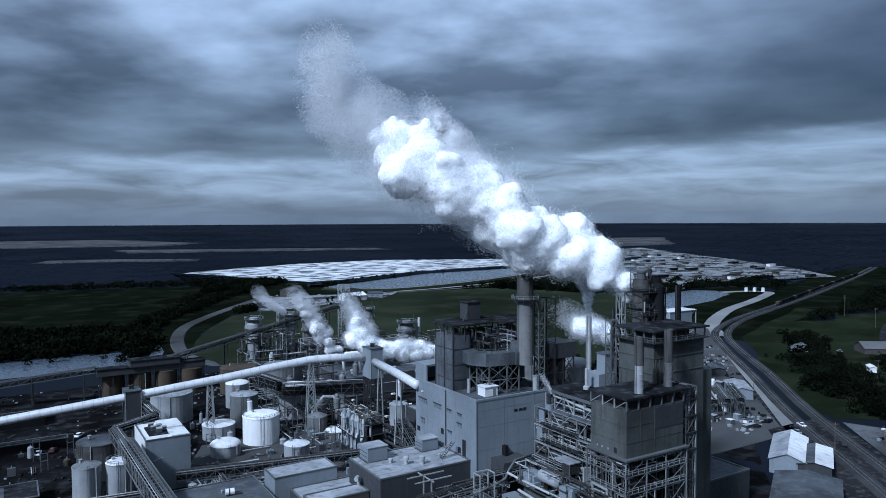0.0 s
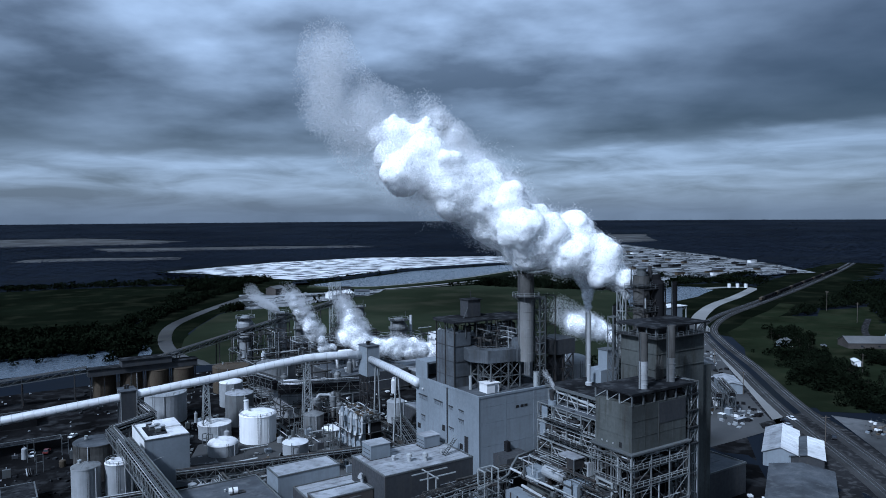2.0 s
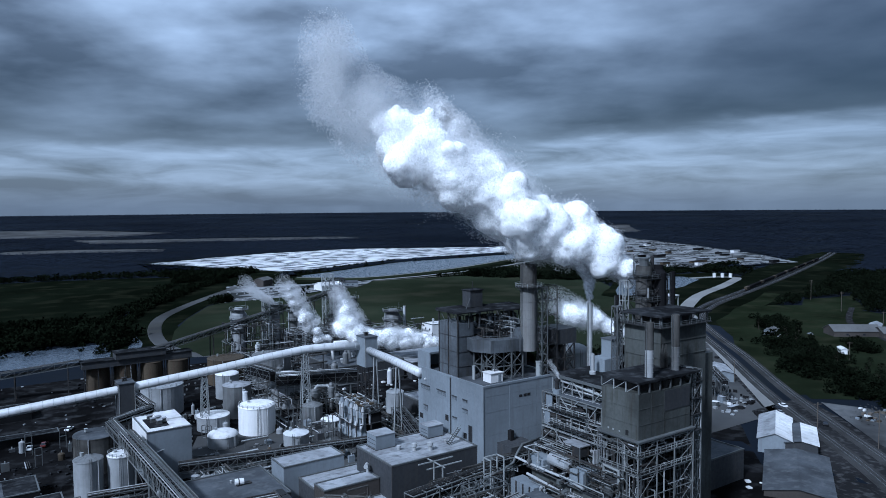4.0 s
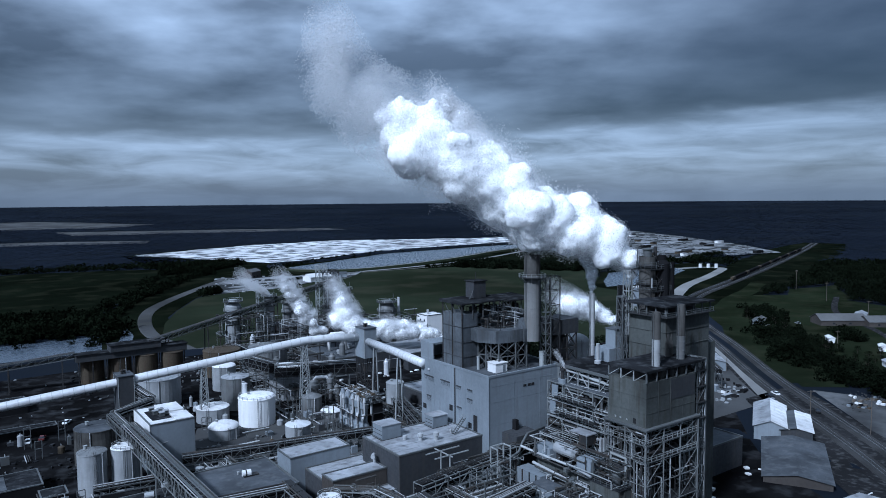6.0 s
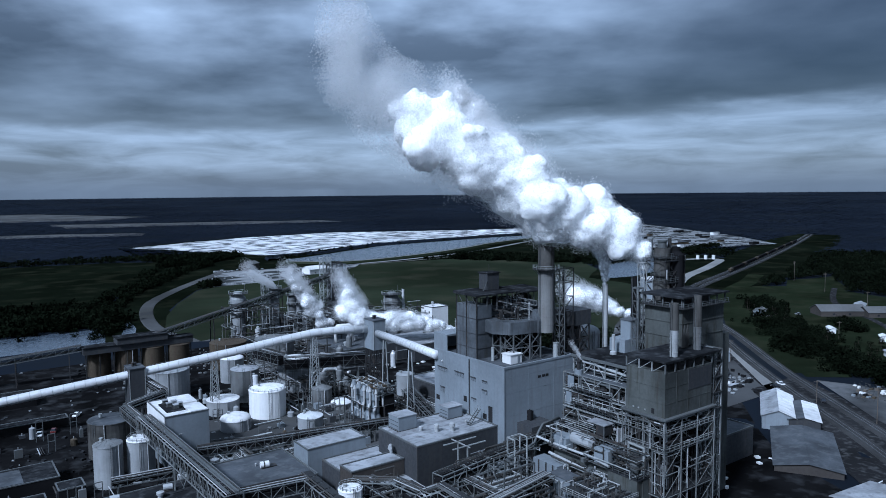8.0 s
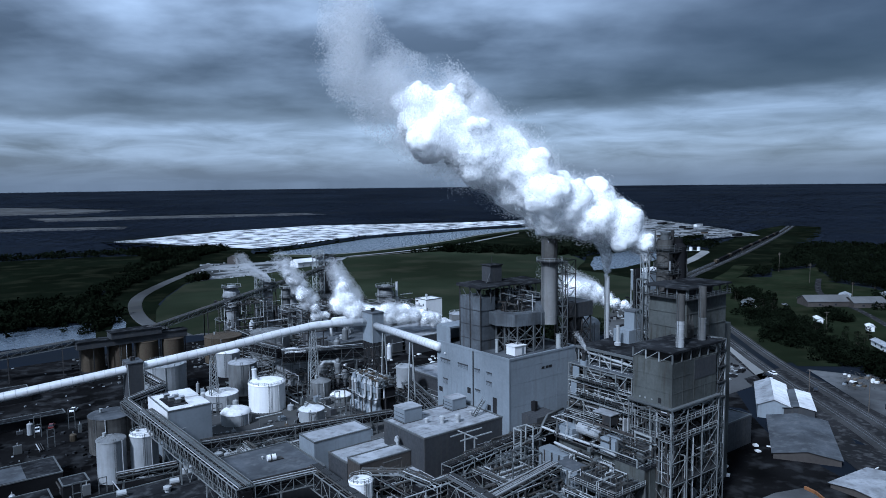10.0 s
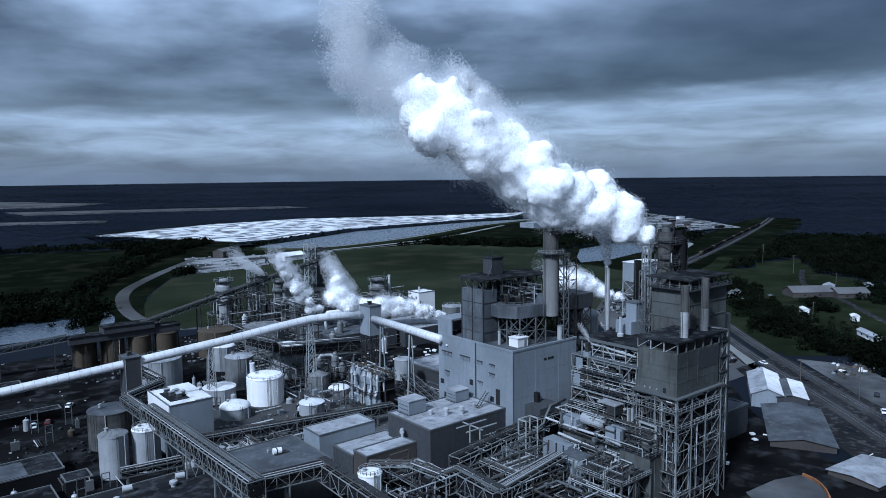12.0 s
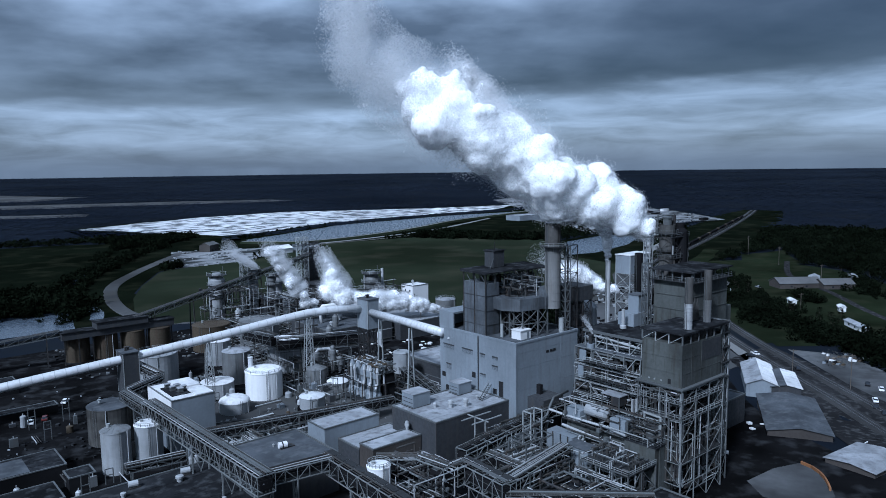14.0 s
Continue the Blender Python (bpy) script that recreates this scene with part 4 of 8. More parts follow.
def gallery(parent, cx, cy, r, z, width, mat, n=16):
    bm = bmesh.new()
    lathe(bm, cx, cy, [(r, z - 0.1), (r + width, z), (r + width, z + 0.15), (r, z + 0.15)], 24)
    g = part("gallery", bm, M["grate"], parent)
    rail_ = bmesh.new()
    for i in range(n):
        a = 2 * math.pi * i / n
        b = 2 * math.pi * (i + 1) / n
        p, q = [(cx + (r + width) * math.cos(u), cy + (r + width) * math.sin(u), z + 0.15) for u in (a, b)]
        bar(rail_, p, (p[0], p[1], z + 1.2), 0.08)
        for h in (0.65, 1.2):
            bar(rail_, (p[0], p[1], z + h), (q[0], q[1], z + h), 0.07)
        if i % 2 == 0:
            member(g, "bracket", (cx + r * math.cos(a), cy + r * math.sin(a), z - 1.4), (p[0], p[1], z), 0.14, mat)
    part("handrail", rail_, mat, g)


def stack(name, cx, cy, r, z0, z1, mat, label, band=None, galleries=(), lift=2.4, taper=1.0):
    t = thing(name, (cx, cy, z0), label, "chimney")
    prof, z = [(r, z0)], z0
    while z < z1 - lift:
        z += lift
        k = 1 - (1 - taper) * (z - z0) / (z1 - z0)
        prof += [(r * k, z - 0.08), (r * k + 0.06, z - 0.06), (r * k + 0.06, z + 0.06), (r * k, z + 0.08)]
    prof += [(r * taper, z1), (r * taper * 0.88, z1), (r * taper * 0.88, z1 - 2.5)]
    cut = band or z1
    part("shaft", lathe(bmesh.new(), cx, cy, [p for p in prof if p[1] <= cut] + ([(r * taper, cut)] if band else []), 24), mat, t, smooth=False)
    if band:
        top = [(r * taper + 0.02, cut), (r * taper + 0.02, z1), (r * taper * 0.86, z1), (r * taper * 0.86, z1 - 2)]
        part("sooty_top", lathe(bmesh.new(), cx, cy, top, 24), M["stain"], t, "sooty brown stack top")
    for z in galleries:
        gallery(t, cx, cy, r, z, 1.5, M["steel_pale"])
    for s in (-0.25, 0.25):
        member(t, "ladder_rail", (cx - r - 0.25, cy + s, z0), (cx - r - 0.25, cy + s, z1), 0.08, M["steel"])
    return t


stack("chimney_stack", 128.6, 164.6, 2.35, 44.0, 69.3, M["concrete"], "tall round weathered stack with a railed gallery and sooty top", 62.9, (62.6,))


def lattice_mast(parent, x0, x1, y0, y1, z0, z1, step, w, mat):
    zs = list(np.arange(z0, z1, step)) + [z1]
    steel_frame(parent, [x0, x1], [y0, y1], zs, w, mat, "z")


mast = thing("access_tower", (132.5, 162.5, 36.2), "pale steel lattice access tower beside the stack", "tower")
lattice_mast(mast, 131.4, 133.6, 161.9, 164.0, 36.2, 62.4, 3.2, 0.20, M["steel"])
lattice_mast(mast, 134.2, 138.6, 163.2, 167.2, 36.2, 62.4, 4.4, 0.22, M["steel_dark"])
rear = thing("boiler_steelwork", (139, 164, 36.2), "dark braced steelwork carrying a duct box behind the stack", "steelwork")
steel_frame(rear, [139.0, 142.5, 146.5], [164.0, 168.0, 172.0], [PAD, 12.0, 20.0, 28.0, 36.0, 40.0, 44.5], 0.34, M["steel_dark"], "x")
part("duct_box", boxed(138.6, 147.0, 163.6, 172.4, 44.5, 49.0), M["clad_dark"], rear)
part("deck", boxed(138.6, 147.0, 163.6, 172.4, 35.8, 36.1), M["grate"], rear)
part("tank", lathe(bmesh.new(), 143.0, 168.0, [(2.6, 36.1), (2.6, 43.0), (1.0, 44.2)], 16), M["clad_dark"], rear)


# ---- recovery boiler block in the foreground ----
def recovery_boiler():
    t = thing("recovery_boiler", (117.2, 114.3, PAD), "weathered grey boiler casing carried high on an open steel frame", "boiler")
    x0, x1, y0, y1 = 117.2, 135.6, 114.3, 125.4
    part("casing", boxed(x0, x1, y0, y1, 32.9, 43.4), M["clad_olive"], t)
    for z in (36.2, 39.9):
        member(t, "panel_joint", (x0 - 0.03, y0, z), (x0 - 0.03, y1, z), 0.09, M["clad_olive"])
        member(t, "panel_joint", (x0, y0 - 0.03, z), (x1, y0 - 0.03, z), 0.09, M["clad_olive"])
    for x in (121.5, 126.0, 130.8):
        member(t, "panel_joint", (x, y0 - 0.03, 32.9), (x, y0 - 0.03, 43.4), 0.09, M["clad_olive"])
    part("patched_panel", boxed(126.1, 135.3, y0 - 0.10, y0 + 0.1, 38.2, 43.0), M["clad_dark"], t, "newer grey sheet panel")
    part("small_door", boxed(x0 - 0.08, x0 + 0.1, 117.2, 118.0, 33.4, 34.6), M["dark"], t)
    for y in (121.5, 123.0, 119.6):
        part("spy_hole", boxed(x0 - 0.12, x0 + 0.1, y, y + 0.4, 33.6, 34.0), M["steel_pale"], t)
    part("ledge", boxed(x0 - 1.0, x1 + 1.0, y0 - 1.0, y1 + 1.0, 32.55, 32.9), M["steel"], t)
    # open gallery under the roof
    for y in np.linspace(y0, y1, 4):
        member(t, "post", (x0, y, 43.4), (x0, y, 45.9), 0.22, M["steel_pale"])
    for x in np.linspace(x0, x1, 6):
        member(t, "post", (x, y0, 43.4), (x, y0, 45.9), 0.32, M["steel"])
        member(t, "post", (x, y1, 43.4), (x, y1, 45.9), 0.32, M["steel"])
    for a, b in ((y0, y0 + 3.4), (y1 - 3.4, y1), (y0 + 4, y0 + 7.2)):
        member(t, "brace", (x0, a, 45.7), (x0, b, 43.5), 0.12, M["steel_pale"])
    part("gallery_core", boxed(x0 + 2.5, x1 - 2.0, y0 + 1.8, y1 - 1.5, 43.4, 45.7), M["steel_dark"], t)
    for x in (124.0, 127.6, 131.2):
        part("hopper", lathe(bmesh.new(), x, y0 + 1.2, [(0.7, 43.4), (1.4, 45.4)], 12), M["pipe_dark"], t)
    bm = bmesh.new()
    for q in ((x0 - 0.4, 138.5, y0 - 0.4, y1 + 0.6, 45.9, 46.25),):
        box(bm, *q)
    part("roof", bm, M["roof_dark"], t, "dark stained flat roof")
    part("roof_edge", boxed(x0 - 0.5, 138.6, y0 - 0.5, y0 - 0.4, 45.75, 46.3), M["roof_dark"], t)
    # steel frame below
    xs, ys = [x0 - 0.6, 123.0, 129.2, x1 + 0.6], [y0 - 0.6, 119.8, y1 + 0.6]
    steel_frame(t, xs, ys, [PAD, 8.5, 14.0, 19.5, 25.0, 29.0, 32.3], 0.22, M["steel_mid"], "z", inner=False, beam=0.16)
    pipework(t, x0 - 0.3, x0 + 2.0, y0, y1, 9, 31.5, 90, 31, ("steel_dark", "pipe_dark", "steel", "pipe", "steel_pale"))
    pipework(t, x0, x1, y0 - 0.3, 117.2, 6, 31.5, 100, 32, ("steel_dark", "pipe_dark", "steel", "pipe", "steel_pale"))
    # near-black block fills the open frame, painting the shade inside it
    part("inner_shade_block", boxed(119.5, 133.4, 117.4, 124.2, PAD, 32.3), M["soot_shade"], t)
    for z in (14.0, 25.0, 29.0):
        part("deck", boxed(x0 - 0.6, x1 + 0.6, y0 - 0.6, 117.3, z + 0.2, z + 0.32), M["grate"], t)
    for z in (25.2, 29.2):
        handrail(t, [(x0 - 0.7, y1, z), (x0 - 0.7, y0 - 0.7, z), (x1, y0 - 0.7, z)], M["steel_pale"])
    # outrigger frame behind the casing
    steel_frame(t, [x1 + 1.5, x1 + 5.2], [y0 + 0.5, y0 + 5.5, y0 + 10.5], [PAD, 10, 17, 24, 31, 35, 39, 43, 46], 0.24, M["steel"], "x")
    for z in (31.2, 35.2, 39.2, 43.2):
        part("deck", boxed(x1 + 1.2, x1 + 5.4, y0 + 0.2, y0 + 10.8, z, z + 0.12), M["grate"], t)


recovery_boiler()
stack("vent_stack", 123.4, 116.6, 0.98, 46.2, 59.0, M["pipe"], "round steel vent stack with ribbed pale sheeting and dark top", 52.6, (), 1.1)
stack("vent_stack", 134.2, 117.6, 0.96, 46.2, 59.6, M["tank_grey"], "round steel vent stack with sooty dark top", 52.0, (), 1.1)


def rear_boiler():
    t = thing("rear_boiler", (134.0, 121.5, PAD), "olive-stained boiler casing under a flat canopy", "boiler")
    x0, x1, y0, y1 = 134.0, 152.0, 121.8, 133.2
    part("casing", boxed(x0, x1, y0, y1, PAD, 55.8), M["clad_olive"], t)
    part("annex", boxed(x1, x1 + 4.5, y0 + 1, y1 - 1, PAD, 47.0), M["clad_olive"], t)
    for z in (48.2, 52.0):
        member(t, "girt", (x0 - 0.06, y0, z), (x0 - 0.06, y1, z), 0.2, M["clad_olive"])
        member(t, "girt", (x0, y0 - 0.06, z), (x1, y0 - 0.06, z), 0.2, M["clad_olive"])
    for y in np.linspace(y0, y1, 5):
        member(t, "post", (x0 - 0.3, y, 55.8), (x0 - 0.3, y, 58.4), 0.28, M["steel"])
    for x in np.linspace(x0, x1, 6):
        member(t, "post", (x, y0 - 0.3, 55.8), (x, y0 - 0.3, 58.4), 0.28, M["steel"])
        member(t, "post", (x, y1, 55.8), (x, y1, 58.4), 0.28, M["steel"])
    part("gallery_deck", boxed(x0 - 1.4, x1 + 0.6, y0 - 1.4, y1 + 0.6, 55.8, 56.0), M["grate"], t)
    handrail(t, [(x0 - 1.3, y1, 56.0), (x0 - 1.3, y0 - 1.3, 56.0), (x1, y0 - 1.3, 56.0)], M["steel"])
    part("drum", boxed(x0 + 3, x1 - 2.5, y0 + 2.5, y1 - 2.5, 56.0, 58.2), M["steel_dark"], t)
    bm = bmesh.new()
    box(bm, x0 - 1.2, x1 + 0.8, y0 - 1.2, y1 + 1.2, 58.4, 58.8)
    part("canopy", bm, M["roof_dark"], t, "flat dark metal canopy")
    member(t, "cable_tray", (x0 - 1.5, y1 + 0.8, 47), (x0 - 1.5, y1 + 0.8, 58), 0.5, M["steel"])
    lattice_mast(t, x0 - 2.4, x0 - 0.6, y1 + 0.3, y1 + 2.3, 36, 60.0, 3.4, 0.18, M["steel"])
    for i in range(7):
        member(t, "pipe", (x0 - 1.2 + 0.3 * i, y0 - 0.9 - 0.1 * i, 46.2), (x0 - 1.2 + 0.3 * i, y0 - 0.9 - 0.1 * i, 50 + i % 3), 0.3, M["pipe_dark"], round_=True)


rear_boiler()


def scrubber():
    t = thing("scrubber_stack", (146.0, 137.0, 46.0), "wide round scrubber stack wrapped in platforms and lattice", "chimney")
    part("shaft", lathe(bmesh.new(), 145.6, 136.8, [(2.2, 44), (2.2, 60), (2.32, 60), (2.32, 60.3), (2.2, 60.3), (2.2, 69.6), (2.0, 69.6), (2.0, 68)], 22), M["stain"], t)
    part("vessel", lathe(bmesh.new(), 149.4, 135.0, [(2.1, 44), (2.1, 67.6), (1.2, 68.6), (1.2, 69.8)], 22), M["soot_shade"], t)
    part("cap", lathe(bmesh.new(), 145.6, 136.8, [(1.2, 69.6), (1.2, 71.4), (1.5, 71.4), (1.5, 71.8)], 14), M["steel"], t)
    part("cap", lathe(bmesh.new(), 148.4, 136.4, [(0.5, 66.0), (0.5, 72.2)], 10), M["steel_dark"], t)
    for z in (62.0, 67.0):
        gallery(t, 145.6, 136.8, 2.2, z, 0.8, M["steel"], 12)
    steel_frame(t, [141.4, 142.7], [139.6, 141.6], [36.0, 40, 44, 48, 52, 56, 60, 65.5], 0.2, M["steel_pale"], "z")
    steel_frame(t, [142.9, 151.4], [133.6, 140.0], [36.0, 44, 52, 60, 66], 0.22, M["steel_dark"], "x")
    for z in (60.2, 66.2):
        part("platform", boxed(142.6, 151.6, 133.2, 134.0, z, z + 0.14), M["grate"], t)
        handrail(t, [(142.8, 140.2, z + 0.14), (142.8, 133.3, z + 0.14), (151.4, 133.3, z + 0.14)], M["steel"])
    member(t, "davit", (143.6, 138.6, 67.0), (143.6, 138.6, 72.2), 0.24, M["steel"])
    member(t, "davit", (143.6, 138.6, 72.2), (145.2, 138.0, 73.0), 0.2, M["steel"])
    rng = random.Random(77)
    for k in range(14):
        x, z = rng.uniform(143, 151), rng.uniform(45, 62)
        member(t, "pipe", (x, 133.4, z), (x, 133.4, z + rng.uniform(2, 6)), rng.uniform(0.15, 0.4), M["pipe_dark"] if k % 3 else M["pipe"], round_=True)


scrubber()
thin = stack("thin_chimney", 146.8, 157.8, 0.75, 20.0, 57.2, M["pipe"], "slim grey steel chimney")

# ---- process structure beside the recovery boiler ----
def process_structure():
    t = thing("process_structure", (118.7, 126.5, PAD), "open multi-storey steel process structure with railed decks and drums", "steelwork")
    x0, x1, y0, y1 = 118.7, 131.5, 126.8, 147.8
    ys = [y0, 131.8, 136.8, 142.3, y1]
    levels = [PAD, 10.0, 17.0, 24.5, 28.1, 32.6, 37.1]
    steel_frame(t, [x0, 124.5, x1], ys, levels, 0.22, M["steel_mid"], "", inner=False)
    for z in levels[1:]:
        part("deck", boxed(x0, x1, y0, y1, z - 0.25, z), M["grate"] if z < 37 else M["roof_grey"], t)
    for z in (28.1, 32.6):
        handrail(t, [(x0 - 0.1, y0, z), (x0 - 0.1, y1, z), (x1, y1, z)], M["steel_pale"])
        member(t, "edge_beam", (x0 - 0.2, y0, z - 0.2), (x0 - 0.2, y1, z - 0.2), 0.18, M["steel_pale"], 0.14)
    # hanging galleries on the front
    for z, ya, yb in ((29.9, y0 + 3.0, y1 - 4.0), (33.9, y0 + 4.0, y1 - 4.0)):
        part("walkway", boxed(x0 - 1.6, x0 - 0.2, ya, yb, z - 0.14, z), M["grate"], t)
        handrail(t, [(x0 - 0.3, ya, z), (x0 - 1.5, ya, z), (x0 - 1.5, yb, z)], M["steel_pale"])
        for y in np.linspace(ya, yb, 4):
            member(t, "bracket", (x0, y, z - 1.3), (x0 - 1.5, y, z - 0.15), 0.14, M["steel_pale"])
    # near-black box added to imitate the shade deep between the decks
    part("shade_core", boxed(x0 + 2.6, x1 - 0.5, y0 + 0.8, y1 - 1.2, PAD, 36.6), M["dark"], t)
    part("wall_panel", boxed(x0 + 0.1, x0 + 0.3, y1 - 3.6, y1 - 1.4, 33.0, 36.4), M["clad"], t)
    part("wall_panel", boxed(x0 + 0.1, x0 + 0.3, y1 - 2.8, y1 - 0.8, 28.4, 32.0), M["clad"], t)
    for a, b, z0_, z1_ in ((147.4, 143.6, 24.5, 28.0), (139.8, 143.4, 24.5, 28.0), (131.8, 128.2, 32.6, 37.0), (128.2, 131.6, 28.2, 32.5), (139.0, 134.8, 33.2, 36.9), (137.0, 141.0, 33.2, 36.9), (127.0, 131.6, 17.2, 24.4), (131.7, 127.0, 17.2, 24.4)):
        member(t, "brace", (x0, a, z0_), (x0, b, z1_), 0.15, M["steel_pale"])
    # small blue-grey awning
    bm = bmesh.new()
    box(bm, x0 - 3.4, x0 + 0.2, 130.6, 136.4, 27.0, 27.25)
    part("awning", bm, M["roof_light"], t, "pale sheet-metal awning")
    for y in (130.8, 136.2):
        member(t, "awning_post", (x0 - 3.2, y, 22.5), (x0 - 3.2, y, 27.0), 0.22, M["steel"])
    part("awning_box", boxed(x0 - 3.2, x0, 130.8, 133.4, 24.5, 27.0), M["steel_dark"], t)
    # pipes and vessels on the decks
    rng = random.Random(8)
    for k in range(34):
        y, z = rng.uniform(y0 + 0.6, y1 - 0.6), rng.choice(levels[1:6])
        h = rng.uniform(1.2, 3.2)
        member(t, "riser", (x0 + rng.uniform(0.4, 2.6), y, z), (x0 + rng.uniform(0.4, 2.6), y, z + h), rng.uniform(0.15, 0.5), M["pipe"] if rng.random() < 0.5 else M["pipe_dark"], round_=True)
    for k in range(18):
        z = rng.choice(levels[2:6]) + rng.uniform(0.6, 3.0)
        a = rng.uniform(y0, y1 - 6)
        member(t, "pipe_run", (x0 + rng.uniform(0.2, 2.4), a, z), (x0 + rng.uniform(0.2, 2.4), a + rng.uniform(4, 9), z), rng.uniform(0.15, 0.4), M["pipe"] if rng.random() < 0.6 else M["steel"], round_=True)
    member(t, "cable_riser", (x0 - 0.4, 128.6, 14), (x0 - 0.4, 128.6, 26.5), 0.9, M["pipe"], 0.5)
    member(t, "cable_riser", (x0 - 0.4, 127.4, 14), (x0 - 0.4, 127.4, 27.0), 0.7, M["pipe"], 0.5)
    v = thing("vent_pipe", (119.8, 143.6, 37.1), "short dark vent pipe on an open deck", "vent")
    part("pipe", lathe(bmesh.new(), 119.8, 143.4, [(0.55, 37.1), (0.55, 40.4), (0.75, 40.4), (0.75, 40.9)], 12), M["steel_dark"], v)
    part("base", lathe(bmesh.new(), 119.8, 143.4, [(1.1, 37.1), (1.1, 38.3)], 14), M["clad"], v)
    # roof deck behind with its own railings and pipes
    up_ = thing("roof_deck", (119.5, 127.5, 37.1), "dark flat roof carried above the upper deck on braced posts", "steelwork")
    part("roof", boxed(120.4, 146.0, 127.6, 146.5, 41.5, 41.85), M["roof_dark"], up_)
    part("roof_trim", boxed(120.3, 120.5, 127.5, 146.6, 41.2, 41.95), M["steel"], up_)
    for y in np.linspace(128.0, 146.0, 6):
        member(up_, "post", (120.8, y, 37.1), (120.8, y, 41.5), 0.2, M["steel_pale"])
        member(up_, "post", (131.0, y, 37.1), (131.0, y, 41.5), 0.28, M["steel"])
    for a, b in ((128, 131.4), (138.8, 135.4), (138.8, 142.4)):
        member(up_, "brace", (120.8, a, 41.3), (120.8, b, 37.3), 0.18, M["steel_pale"])
    for k in range(26):
        y, x = rng.uniform(128.5, 145), rng.uniform(121.5, 129)
        if rng.random() < 0.5:
            part("vessel", lathe(bmesh.new(), x, y, [(0.5, 37.1), (0.5, 39.0), (0.25, 39.5)], 10), M["pipe"], up_)
        else:
            member(up_, "pipe_run", (x, y, 39.2 + rng.random()), (x, min(146, y + rng.uniform(3, 7)), 39.2 + rng.random()), 0.35, M["pipe"], round_=True)
    part("cross_header", sweep(bmesh.new(), [(120.9, 144.5, 40.4), (121.2, 139.0, 40.2), (121.2, 133.0, 39.6), (121.0, 128.6, 39.4)], 0.30), M["steel_pale"], up_)
    b = thing("fan_house", (135.0, 140.0, 41.85), "stepped grey fan house on a flat roof", "cabin")
    part("body", boxed(131.8, 137.6, 138.0, 143.2, 41.85, 45.4), M["clad"], b)
    part("head", boxed(134.6, 138.6, 138.4, 141.8, 45.4, 50.2), M["clad"], b)
    part("cap", boxed(134.4, 138.8, 138.2, 142.0, 50.2, 50.45), M["roof_grey"], b)
    m_ = thing("roof_vent", (128.6, 139.2, 41.85), "slim upright vent on a dark roof", "vent")
    part("pipe", lathe(bmesh.new(), 128.6, 139.2, [(0.9, 41.85), (0.9, 42.6), (0.45, 42.8), (0.45, 47.2)], 12), M["pipe"], m_)


process_structure()


